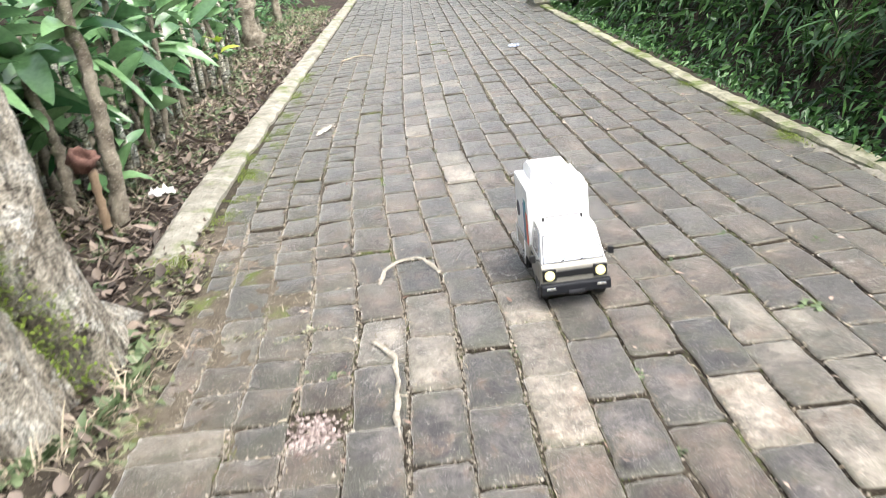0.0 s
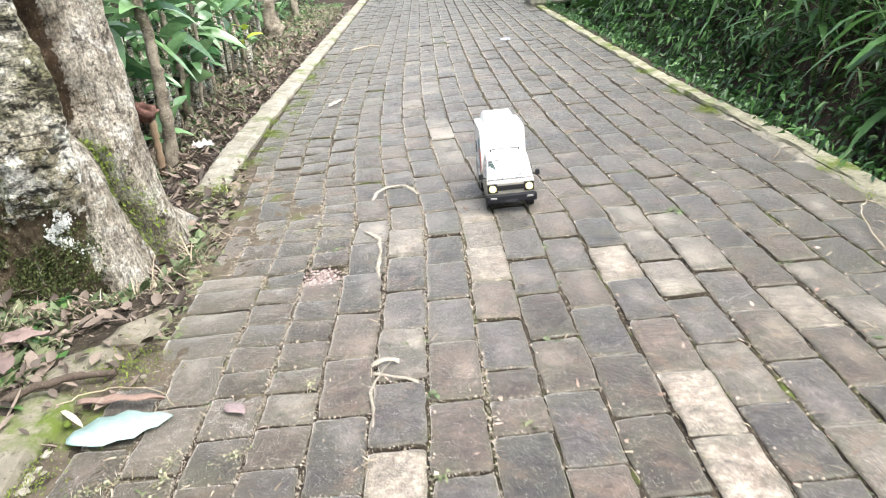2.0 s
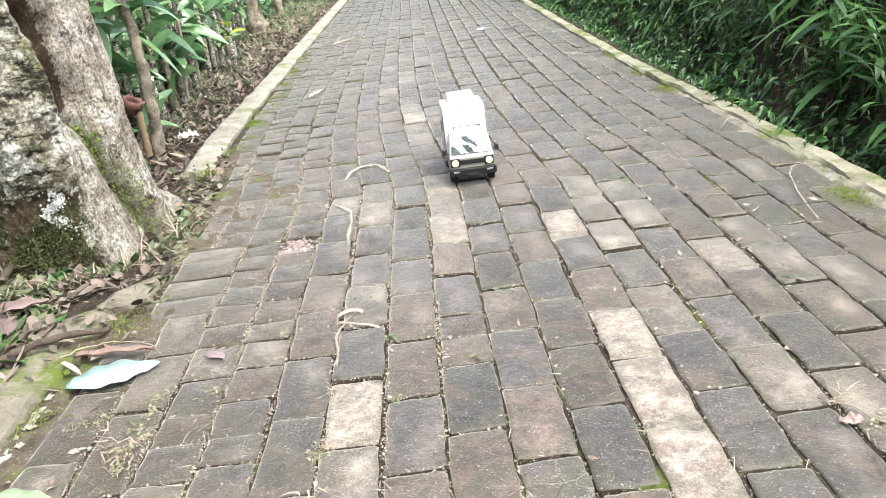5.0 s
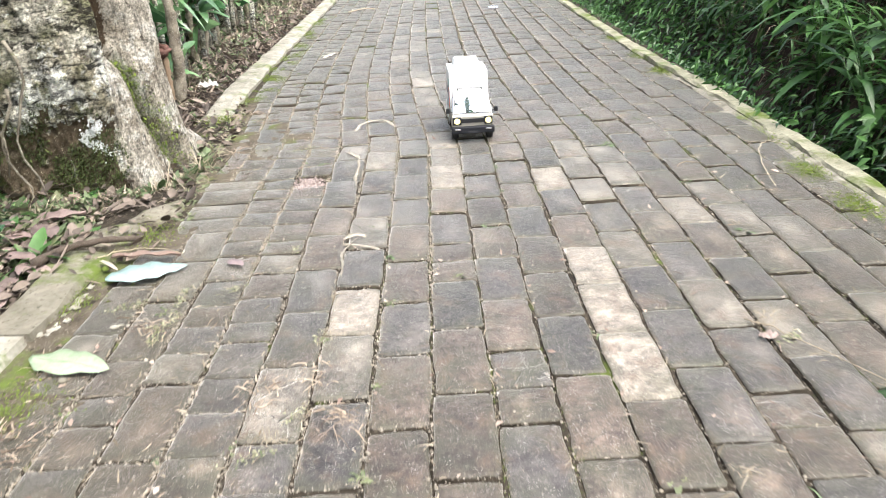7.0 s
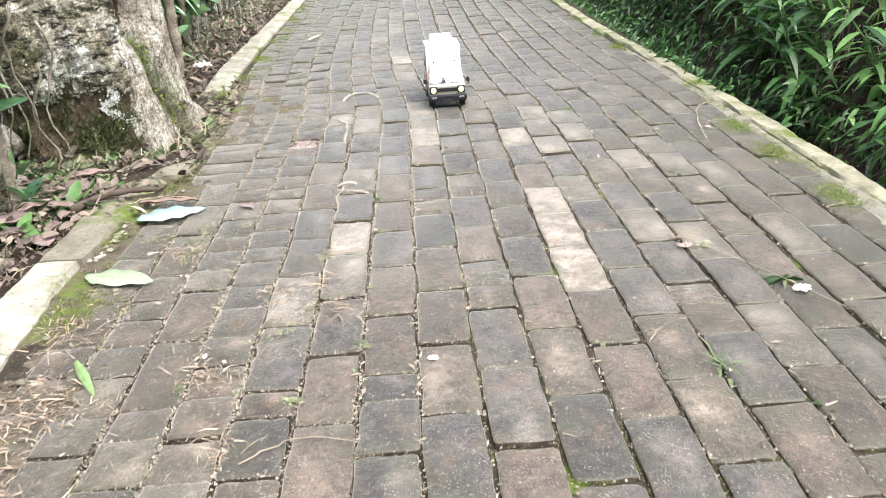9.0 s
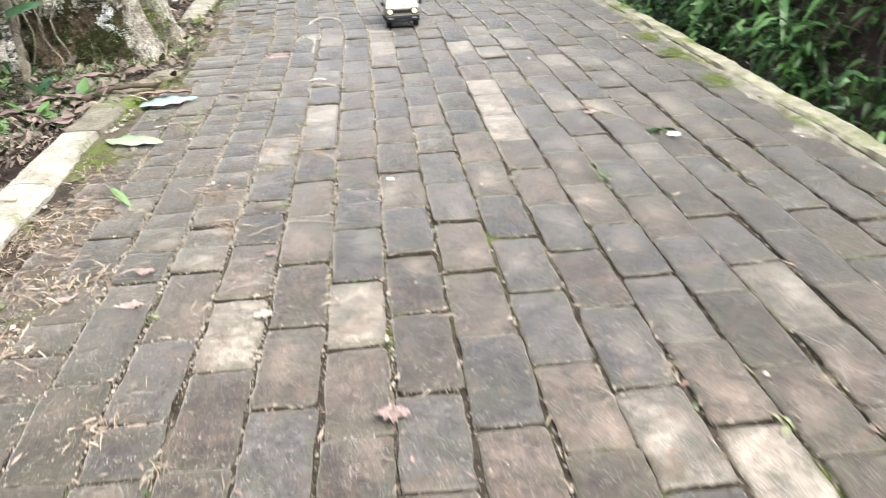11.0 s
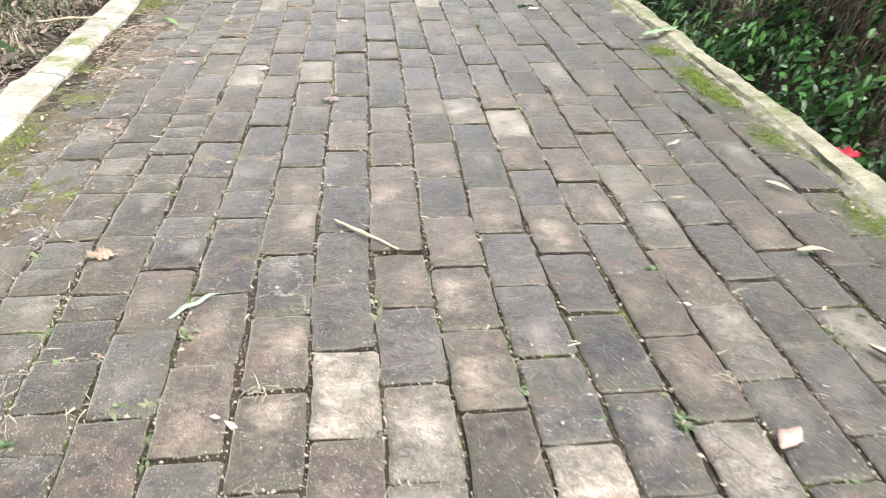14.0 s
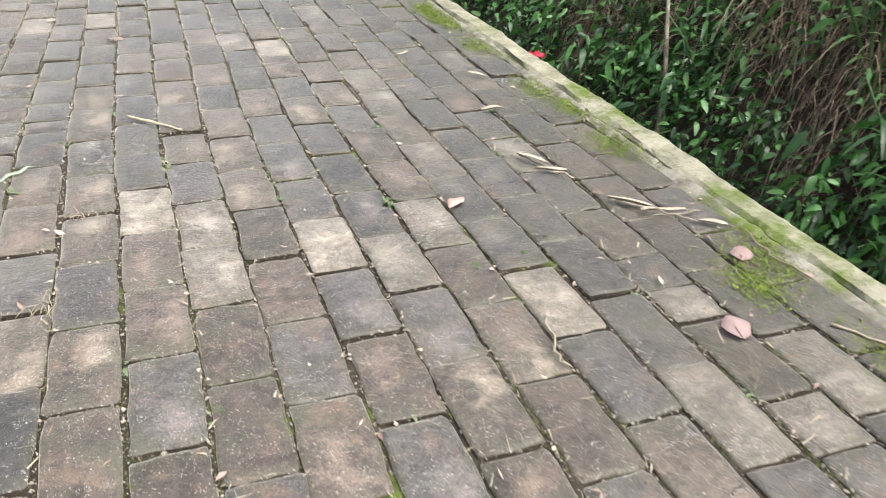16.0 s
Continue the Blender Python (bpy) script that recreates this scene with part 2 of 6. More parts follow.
ROOT_BARK = root_bark_material()
# peeled brown wood, with the shade under the trunk's overhang in its colour
SHADED_DECAY = speckled("shaded_decayed_wood", (0.05, 0.037, 0.024), (0.17, 0.13, 0.085), (0.36, 0.32, 0.22), 13, relief=0.05, moss=0.12)
BARK = bark_material()
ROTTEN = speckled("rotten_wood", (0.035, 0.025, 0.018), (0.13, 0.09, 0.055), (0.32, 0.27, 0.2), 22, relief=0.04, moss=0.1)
STEM = speckled("stem_bark", (0.1, 0.08, 0.06), (0.36, 0.32, 0.25), (0.56, 0.52, 0.44), 17, relief=0.012, moss=0.12)


def leaf_material(name, dark, light, rough=0.45, through=0.25):
    m, nt, b = mat(name, rough, 0, 0.85 if rough < 0.3 else 0.45)
    pos = place(nt)
    c = mix(nt, chance(nt), dark, light)
    c = mix(nt, 0.5, c, ramp(nt, noise_tex(nt, pos, 40, 3, 0.6), (0.3, 0.6), (0.7, 1.3)), "MULTIPLY")
    nt.links.new(c, b.inputs["Base Color"])
    t = nt.nodes.new("ShaderNodeBsdfTranslucent")
    nt.links.new(c, t.inputs["Color"])
    add = nt.nodes.new("ShaderNodeMixShader")
    add.inputs[0].default_value = through
    nt.links.new(b.outputs[0], add.inputs[1])
    nt.links.new(t.outputs[0], add.inputs[2])
    nt.links.new(add.outputs[0], nt.nodes["Material Output"].inputs["Surface"])
    return m


# LEAF_DARK is near black: the bank's deep shade is partly in its colour
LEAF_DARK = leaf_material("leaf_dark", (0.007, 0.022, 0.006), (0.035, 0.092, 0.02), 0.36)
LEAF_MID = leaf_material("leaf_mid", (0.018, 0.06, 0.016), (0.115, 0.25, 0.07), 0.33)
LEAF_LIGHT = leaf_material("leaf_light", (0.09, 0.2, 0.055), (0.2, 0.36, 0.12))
LEAF_BROAD = leaf_material("leaf_broad", (0.018, 0.08, 0.028), (0.27, 0.46, 0.21), 0.15, 0.3)
LEAF_IVY = leaf_material("leaf_ivy", (0.012, 0.05, 0.012), (0.1, 0.25, 0.06), 0.3, 0.25)
LEAF_YOUNG = leaf_material("leaf_young", (0.3, 0.42, 0.05), (0.5, 0.6, 0.1), 0.35, 0.4)
LEAF_DRY = leaf_material("leaf_dry", (0.03, 0.021, 0.016), (0.3, 0.238, 0.19), 0.65, 0.1)
OVAL = ((0.0, 0.06), (0.22, 0.38), (0.5, 0.5), (0.78, 0.36), (1.0, 0.03))
MOSS = leaf_material("moss_green", (0.09, 0.13, 0.02), (0.2, 0.26, 0.04), 0.9, 0.1)
GRASS = leaf_material("grass_green", (0.07, 0.11, 0.045), (0.21, 0.27, 0.14), 0.5, 0.25)
PALE_WEED = leaf_material("weed_pale", (0.11, 0.14, 0.065), (0.3, 0.32, 0.18), 0.6, 0.2)
STRAW = leaf_material("straw", (0.2, 0.16, 0.11), (0.52, 0.45, 0.34), 0.8, 0.1)

# ---- mesh helpers ----


def mesh_object(name, verts, faces, material, parent=None, label="", smooth=False):
    me = bpy.data.meshes.new(name)
    me.from_pydata([tuple(v) for v in verts], [], faces)
    for mtl in material if isinstance(material, (list, tuple)) else [material]:
        me.materials.append(mtl)
    me.update()
    if smooth:
        me.polygons.foreach_set("use_smooth", np.ones(len(me.polygons), dtype=bool))
    ob = new(name, me)
    ob.parent = parent
    if label:
        ob["label"] = label
    return ob


def part(name, bm, material, parent, label="", smooth=False):
    me = bpy.data.meshes.new(name)
    bm.to_mesh(me)
    bm.free()
    me.materials.append(material)
    if smooth:
        me.polygons.foreach_set("use_smooth", np.ones(len(me.polygons), dtype=bool))
    ob = new(name, me)
    ob.parent = parent
    if label:
        ob["label"] = label
    return ob


# ---- plan ----
LANE = 0.1185          # one column of pavers with its joint
FIRST = -0.005         # joint between columns -1 and 0
LEFT, RIGHT = -0.84, 1.435
FAR, NEAR = 22.0, -11.0


def ground_height(x, y):
    """Soil beside the road: a bank to the left, a ditch and a steep bank to the right."""
    rough = 0.03 * noise.noise((x * 3, y * 3, 0)) + 0.012 * noise.noise((x * 11, y * 11, 5))
    if x < LEFT:
        d = -0.95 - x
        if d < 0:
            return -0.05
        return -0.03 + rough + 0.05 * min(d, 0.6) + 0.55 * max(0, d - 0.75) * min(1, max(0, (d - 0.6) / 1.2)) + 0.1 * noise.noise((x, y * 0.8, 2)) * min(1, d)
    if x > 1.5:
        d = x - 1.54
        if d < 0:
            return -0.06
        e = max(0, d - 0.32 - 0.08 * noise.noise((y * 0.9, 3, 1)))
        return -0.04 + rough - 0.2 * min(1, d / 0.12) + min(1.5 * e, 0.95 + 0.35 * e) + 0.2 * noise.noise((x * 1.2, y * 1.2, 9)) * min(1, e)
    return -0.03


def drift(k, y):
    """The columns wander to the left as the lane goes on."""
    s = 1 - math.exp(-(max(0.0, y - 1.65) / 1.15) ** 1.3)
    return -0.131 * s * (1 - 0.55 * min(1, max(0, (k - 3) / 7))) - 0.014 * math.exp(-((y + 2.4) / 0.6) ** 2)


# ---- ground ----
xs = np.concatenate([[-60, -30, -15, -8, -6, -5], np.arange(-4.2, -1.0, 0.08), [-0.97, -0.9, 0, 1.0, 1.5], np.arange(1.55, 4.0, 0.06), [4.5, 5, 6, 8, 15, 30, 60]])
ys = np.concatenate([[-60, -30, -20, -14], np.arange(-11, 12, 0.1), np.arange(12, 24, 0.4), [26, 30, 40, 60, 90]])
verts = [(x, y, ground_height(x, y)) for y in ys for x in xs]
n = len(xs)
faces = [(j * n + i, j * n + i + 1, (j + 1) * n + i + 1, (j + 1) * n + i) for j in range(len(ys) - 1) for i in range(n - 1)]
ground = mesh_object("ground", verts, faces, SOIL, smooth=True)
tagged(ground, "dark reddish soil banks beside the paved lane", "ground", kind="structure")

# ---- paved lane ----
road = new("road")
tagged(road, "lane of worn brown concrete pavers with mossy joints", "road", kind="structure")
# the soil stands high in the long joints and low in the cross joints
bed_cols = [(-0.95, -6, -0.004), (-0.75, -6, -0.004)]
for k in range(-5, 12):
    bed_cols += [(FIRST + LANE * k - 0.014, k, -0.0105), (FIRST + LANE * k, k, -0.008), (FIRST + LANE * k + 0.014, k, -0.0105)]
bed_cols += [(1.39, 11, -0.008), (1.415, 11, -0.005), (1.5, -6, 0.002)]
bed_ys = np.arange(NEAR, FAR, 0.04)
verts = []
for y in bed_ys:
    for x, k, z in bed_cols:
        xx = x + drift(k, y) * (0 if abs(x) > 0.9 and k == -6 else 1)
        verts.append((xx + 0.003 * noise.noise((k * 3.0, y * 6, 2)), y, z + 0.002 * noise.noise((xx * 9, y * 9, 1)) + 0.0018 * noise.noise((xx * 31, y * 31, 4))))
n = len(bed_cols)
faces = [(j * n + i, j * n + i + 1, (j + 1) * n + i + 1, (j + 1) * n + i) for j in range(len(bed_ys) - 1) for i in range(n - 1)]
bed = mesh_object("joint_bed", verts, faces, JOINT, road, "soil and moss in the joints", smooth=True)

# paler pavers: column, middle, and t for tan, p for pale, w for a worn middle
TANS = [
    (0, 3.67, "t"), (1, 3.12, "p"), (1, 2.90, "t"), (1, 2.60, "p"), (1, 2.40, "p"), (2, 5.00, "p"), (-1, 1.73, "p"), (-1, 1.40, "p"),
    (1, 1.28, "t"), (4, 1.20, "t"), (5, 1.08, "p"), (5, 1.32, "p"), (6, 1.46, "p"), (4, 0.45, "t"), (4, 0.20, "t"), (4, -0.06, "t"),
    (-1, 0.24, "t"), (-1, 0.00, "p"), (7, 0.80, "t"), (8, 0.89, "p"), (8, 0.64, "p"), (9, 0.50, "p"), (6, 0.20, "p"), (5, 0.57, "p"),
    (10, 1.37, "p"), (9, -0.03, "p"), (7, -0.43, "p"), (7, 0.19, "p"), (-2, -0.13, "p"), (1, -0.49, "w"), (3, -0.47, "w"), (5, -0.66, "w"),
    (-3, -0.31, "w"), (-3, 0.50, "p"), (-1, 0.76, "p"), (-2, 1.65, "p"), (1, 1.52, "p"), (6, 1.21, "p"), (6, 0.67, "w"), (11, 1.07, "p"),
    (8, 0.34, "w"), (5, 1.55, "p"),
]
TANS += [
    (0, -1.13, "t"), (-2, -1.19, "t"), (-5, -1.14, "p"), (7, -1.17, "p"), (4, -1.55, "p"), (5, -1.68, "t"), (1, -2.94, "t"), (4, -3.21, "t"),
    (7, -2.41, "p"), (2, -3.03, "p"), (2, -3.24, "p"), (5, -3.31, "p"), (7, -2.81, "p"), (6, -3.21, "p"), (9, -2.88, "p"), (7, -3.54, "t"),
    (9, -3.58, "p"), (8, -3.96, "p"), (10, -3.92, "p"), (6, -3.60, "w"), (5, -3.82, "w"), (0, -3.46, "w"), (-1, -3.42, "w"), (3, -2.68, "w"),
    (3, -2.88, "w"), (0, -2.39, "w"), (0, -2.78, "w"), (2, -2.08, "w"), (6, -2.21, "w"), (5, -2.40, "w"), (7, -2.13, "p"), (10, -2.10, "p"),
    (-4, -2.70, "p"), (0, -3.03, "w"),
]
# how far each column's cross joints stand off the regular bond at y = 1, -0.3, -2.4 and -3.5
SHIFTS = {-2: (0.02, 0.006, -0.03, -0.03), -1: (0.008, 0.0, -0.036, -0.025), 0: (0.03, 0.017, -0.004, 0.012), 1: (-0.005, -0.012, -0.038, -0.02),
          2: (-0.009, -0.006, -0.027, 0.003), 3: (0.002, 0.01, -0.008, 0.01), 4: (0.015, 0.029, 0.02, 0.035), 5: (-0.014, 0.005, 0.012, 0.022),
          6: (0.0, 0.017, 0.037, 0.05), 7: (0.0, 0.0, 0.004, 0.008), 8: (0.0, 0.0, -0.02, -0.016), 9: (0.0, -0.03, -0.03, -0.035)}
# pavers laid as two halves: column and the joint between them
HALVES = [(-2, -0.61), (-2, -0.39), (-2, -2.39), (-1, -2.29), (0, -0.585), (1, 0.52), (2, -0.116), (6, -0.289), (8, -2.054), (9, -4.045), (9, -3.573)]


def paver_shape(rng):
    """A unit paver, 1 x 1 m in plan and 1 m thick, top at 0, with rounded arrises, worn corners and uneven edges."""
    w, h, c = 0.5, 0.5, rng.uniform(0.03, 0.065)
    across, along = (-0.22, 0.08, 0.3), (-0.3, -0.12, 0.06, 0.22, 0.36)
    outline = [(-w + c, -h), *((x, -h) for x in across), (w - c, -h), (w, -h + c * 0.5), *((w, y) for y in along), (w, h - c * 0.5)]
    outline += [(w - c, h), *((-x, h) for x in across), (-w + c, h), (-w, h - c * 0.5), *((-w, -y) for y in along), (-w, -h + c * 0.5)]
    outline = [(x + rng.uniform(-0.03, 0.018) * (1 if x > 0 else -1), y + rng.uniform(-0.012, 0.007) * (1 if y > 0 else -1)) for x, y in outline]
    v, n = [], len(outline)
    for inset, z in ((0, -0.7), (0.0, -0.2), (0.014, -0.075), (0.036, -0.024), (0.09, 0.0)):
        v += [(x * (1 - inset * 2), y * (1 - inset), z + (rng.uniform(-0.02, 0.012) if inset else 0)) for x, y in outline]
    f = [(r * n + i, r * n + (i + 1) % n, r * n + n + (i + 1) % n, r * n + n + i) for r in range(4) for i in range(n)]
    f.append(tuple(range(4 * n, 5 * n)))
    return np.array(v), f


rng = random.Random(4)
SHAPES = [paver_shape(rng) for _ in range(14)]
PAVERS = {"brown": PAVER_BROWN, "grey": PAVER_GREY, "tan": PAVER_TAN, "pale": PAVER_PALE, "worn": PAVER_WORN}


def soiled(f, top, side):
    """Material slots of a paver: its flanks are caked with soil, its top and shoulders are bare."""
    flanks = (len(f) - 1) // 4 * 2
    return [side] * flanks + [top] * (len(f) - flanks)


def paver_data(shape, kind):
    v, f = SHAPES[shape]
    me = bpy.data.meshes.new("paver")
    me.from_pydata(v.tolist(), [], f)
    me.materials.append(PAVERS[kind])
    me.materials.append(JOINT)
    me.polygons.foreach_set("material_index", soiled(f, 0, 1))
    me.polygons.foreach_set("use_smooth", np.ones(len(f), dtype=bool))
    uv = me.uv_layers.new(name="UVMap")
    for loop in me.loops:
        uv.data[loop.index].uv = (v[loop.vertex_index][0], v[loop.vertex_index][1])
    return me


def lane_pavers():
    """Every paver of the running bond as (x, y, width, length, kind); the rows vary a little in length along the lane."""
    rng = random.Random(11)
    out = []
    for k in range(-6, 12):
        x0 = FIRST + LANE * k
        start = 0.014 + 0.009 * k + (0.124 if k % 2 else 0.0)
        cuts = [start - 0.258 * 6 - 0.232 * i for i in range(44, 0, -1)] + [start - 0.258 * i for i in range(6, 0, -1)] + [start + 0.248 * i for i in range(8)] + [start + 1.736 + 0.2365 * i for i in range(1, 90)]
        loose = k < -2
        shift = SHIFTS.get(k, (0.0, 0.0, 0.0, 0.0))
        cuts = [c + float(np.interp(c, (-3.5, -2.4, -0.3, 1.0, 3.0), (*shift[::-1], 0.0))) + rng.uniform(-1, 1) * (0.018 if loose else 0.004) for c in cuts]
        pieces = []
        for a, b in zip(cuts, cuts[1:]):
            split = [y for kk, y in HALVES if kk == k and a + 0.05 < y < b - 0.05]
            known = not loose and -4.0 < a < 1.6
            if split:
                pieces += [(a, split[0]), (split[0], b)]
            elif k in (-4, -3) and 0.5 < a < 2.2:
                mid = a + (b - a) * rng.uniform(0.42, 0.58)
                pieces += [(a, mid), (mid, b)]
            elif rng.random() < (0.55 if loose else 0.0 if known else 0.05):
                mid = a + (b - a) * rng.uniform(0.4, 0.6)
                pieces += [(a, mid), (mid, b)]
            else:
                pieces.append((a, b))
        for a, b in pieces:
            tone = "grey" if rng.random() < 0.45 else "brown"
            if rng.random() < 0.07 and (k < -2 or not -4.0 < a < 1.6):
                tone = "pale"
            for kk, y, letter in TANS:
                if kk == k and a <= y < b:
                    tone = {"t": "tan", "p": "pale", "w": "worn"}[letter]
            ym = (a + b) / 2
            if a < NEAR or b > FAR or k == -6 and 0.75 < ym < 1.36 or k == -3 and 1.18 < ym < 1.34:
                continue
            if k == -6 and 1.36 <= ym < 2.6:
                out.append((x0 + 0.043, a, LANE - 0.043, b - a, tone))
            elif k == -5 and 0.75 < ym < 1.36:
                # laid crosswise at the broken edge
                count = max(1, round((b - a) / 0.122))
                for i in range(count):
                    tone = "tan" if rng.random() < 0.3 else "pale"
                    out.append((x0 - 0.078, a + (b - a) * i / count, LANE + 0.078, (b - a) / count, tone))
            else:
                out.append((x0, a, LANE, b - a, "pale" if k == -5 and 0.45 < ym < 0.75 else tone))
    return out


rng = random.Random(5)
meshes = {}
far_v, far_f, far_kind, far_uv, base = [], [], [], [], 0
for x0, y0, w, ln, kind in lane_pavers():
    gap_x, gap_y = rng.uniform(0.0015, 0.0055), rng.uniform(0.001, 0.006)
    cx, cy = x0 + w / 2 + rng.uniform(-0.003, 0.003), y0 + ln / 2
    lane = (x0 - FIRST) / LANE
    cx += drift(lane, cy)
    turn = math.degrees(math.atan2(drift(lane, cy - 0.1) - drift(lane, cy + 0.1), 0.2))
    cz = rng.uniform(-0.004, 0.004)
    sunk = 2.2 if lane < -1.5 and 0.6 < cy < 3.6 else 1.0
    m = pose(cx, cy, cz, rng.gauss(0, 0.8) * sunk, rng.gauss(0, 0.9) * sunk, turn + rng.gauss(0, 0.7) * sunk) @ Matrix.Diagonal((w - gap_x, ln - gap_y, 0.06, 1))
    shape = rng.randrange(14)
    if -3.75 < cy < -0.35 and -0.72 < cx < 1.42:
        if (shape, kind) not in meshes:
            meshes[shape, kind] = paver_data(shape, kind)
        ob = new("paver", meshes[shape, kind])
        ob.parent, ob.matrix_basis = road, m
    else:
        v, f = SHAPES[shape]
        mm = np.array(m)
        far_v.append(v @ mm[:3, :3].T + mm[:3, 3])
        far_f += [tuple(i + base for i in q) for q in f]
        far_kind += soiled(f, list(PAVERS).index(kind), len(PAVERS))
        far_uv.append(v[:, :2])
        base += len(v)
far_v, far_uv = np.concatenate(far_v), np.concatenate(far_uv)
rest = mesh_object("paving", far_v.tolist(), far_f, [*PAVERS.values(), JOINT], road, "worn concrete pavers")
rest.data.polygons.foreach_set("material_index", far_kind)
rest.data.polygons.foreach_set("use_smooth", np.ones(len(far_kind), dtype=bool))
idx = np.zeros(len(rest.data.loops), dtype=np.int32)
rest.data.loops.foreach_get("vertex_index", idx)
rest.data.uv_layers.new(name="UVMap").data.foreach_set("uv", far_uv[idx].ravel())
tagged(rest, kind="stuff")


# ---- kerbs ----
def kerb(name, line, profile, material, ramp_start=False, step=0.022, wob=0.009):
    """A cast kerb along points (x, y): profile is (across, up) from the left edge; the edges wander a little."""
    pts, total = [], 0
    for (xa, ya), (xb, yb) in zip(line, line[1:]):
        d = math.hypot(xb - xa, yb - ya)
        count = max(1, round(d / step))
        pts += [(xa + (xb - xa) * i / count, ya + (yb - ya) * i / count) for i in range(count)]
    pts.append(line[-1])
    v, f, n = [], [], len(profile)
    for x, y in pts:
        for i, (a, u) in enumerate(profile):
            a += 0.5 * wob * noise.noise((x * 3, y * 23, i * 1.7))
            u += 0.4 * wob * noise.noise((y * 31, x, i * 3.3)) if u > 0 else 0
            u -= max(0, 0.025 - 0.08 * abs(y - line[0][1])) if u > 0 and ramp_start else 0
            v.append((x + a + wob * 1.6 * noise.noise((x * 2, y * 5, i * 3.1)), y, u + wob * noise.noise((y * 6, x, i * 2.3 + 7))))
    for j in range(len(pts) - 1):
        f += [(j * n + i, j * n + i + 1, (j + 1) * n + i + 1, (j + 1) * n + i) for i in range(n - 1)]
    f += [tuple(range(n)), tuple(range(len(v) - 1, len(v) - n - 1, -1))]
    return mesh_object(name, v, f, material, smooth=False)


kl = kerb("kerb", [(-0.965, 2.3), (-0.97, 2.65), (-0.99, 3.2), (-0.99, 6), (-1.02, FAR)], [(0, -0.1), (0.0, 0.012), (0.025, 0.026), (0.105, 0.026), (0.135, 0.012), (0.145, -0.1)], CONCRETE, True)
tagged(kl, "pale weathered concrete kerb along the soil bank", "kerb", group="kerbs", kind="structure")
kr = kerb("kerb", [(1.434, NEAR), (1.436, 1.2), (1.425, 2.2), (1.35, 3.8), (1.36, 9.3)], [(0, -0.1), (0.0, 0.008), (0.01, 0.018), (0.07, 0.018), (0.084, 0.008), (0.095, -0.3)], CONCRETE_MOSSY)
tagged(kr, "long low concrete kerb stained with moss", "kerb", group="kerbs", kind="structure")
for y0, y1, x in ((NEAR, -4.2, -0.935), (-4.194, -2.62, -0.937), (-2.612, -1.62, -0.934), (-1.613, -1.2, -0.94), (-1.192, -0.31, -0.934), (-0.304, 0.17, -0.937), (0.18, 0.52, -0.93)):
    ks = kerb("kerb", [(x, y0), (x + 0.003, (y0 + y1) / 2), (x, y1)], [(0, -0.1), (0.0, 0.004), (0.015, 0.018), (0.06, 0.022), (0.125, 0.019), (0.142, 0.006), (0.15, -0.1)], CONCRETE_PALE if y1 < 0.4 else CONCRETE_OLD)
    tagged(ks, "flat bleached concrete edging with cracks beside dead leaves", "kerb", group="kerbs", kind="structure")


# crumbling mortar between the last pavers and the long kerb
mx, my = np.linspace(1.335, 1.436, 14), np.arange(-6.0, 4.0, 0.012)
verts = []
for y in my:
    shift = (drift(11, y) if y > 1.1 else 0.0) * 0.9
    for x in mx:
        rise = 0.013 * noise.noise((x * 7, y * 2.6, 8)) + 0.006 * noise.noise((x * 30, y * 22, 3)) + 0.0025 * noise.noise((x * 90, y * 90, 5))
        verts.append((x + shift * (1.436 - x) / 0.101, y, rise - 0.006 + 0.013 * min(1.0, max(0.0, (x - 1.395) / 0.025)) - 0.12 * max(0.0, 1.395 - x)))
n = len(mx)
faces = [(j * n + i, j * n + i + 1, (j + 1) * n + i + 1, (j + 1) * n + i) for j in range(len(my) - 1) for i in range(n - 1)]
mortar = mesh_object("mortar", verts, faces, speckled("mortar_crust", (0.13, 0.118, 0.09), (0.34, 0.315, 0.265), (0.12, 0.13, 0.05), 16, relief=0.008, moss=0.3), smooth=True)
tagged(mortar, "pale crumbling mortar along the long kerb", "mortar", kind="structure")


# trodden soil that has crept over the left columns
mx, my = np.arange(-0.85, -0.12, 0.013), np.arange(-5.0, 3.4, 0.016)
verts = []
for y in my:
    for x in mx:
        rise = 0.016 * noise.noise((x * 3.1, y * 2.3, 8)) + 0.008 * noise.noise((x * 19, y * 17, 3)) + 0.004 * noise.noise((x * 70, y * 70, 5))
        verts.append((x + drift(-4, y), y, rise - 0.004 + (0.003 if y < 0.3 else 0.0) * min(1.0, max(0.0, (-0.6 - x) / 0.08)) - 0.014 * max(0.0, (x + 0.6) / 0.4) - 0.01 * max(0.0, y - 2.6)))
n = len(mx)
faces = [(j * n + i, j * n + i + 1, (j + 1) * n + i + 1, (j + 1) * n + i) for j in range(len(my) - 1) for i in range(n - 1)]
crust = mesh_object("soil_crust", verts, faces, speckled("trodden_soil", (0.065, 0.052, 0.038), (0.14, 0.117, 0.086), (0.34, 0.3, 0.24), 20, relief=0.008, moss=0.3), smooth=True)
tagged(crust, "thin trodden soil and moss over broken pavers", "soil", kind="structure")


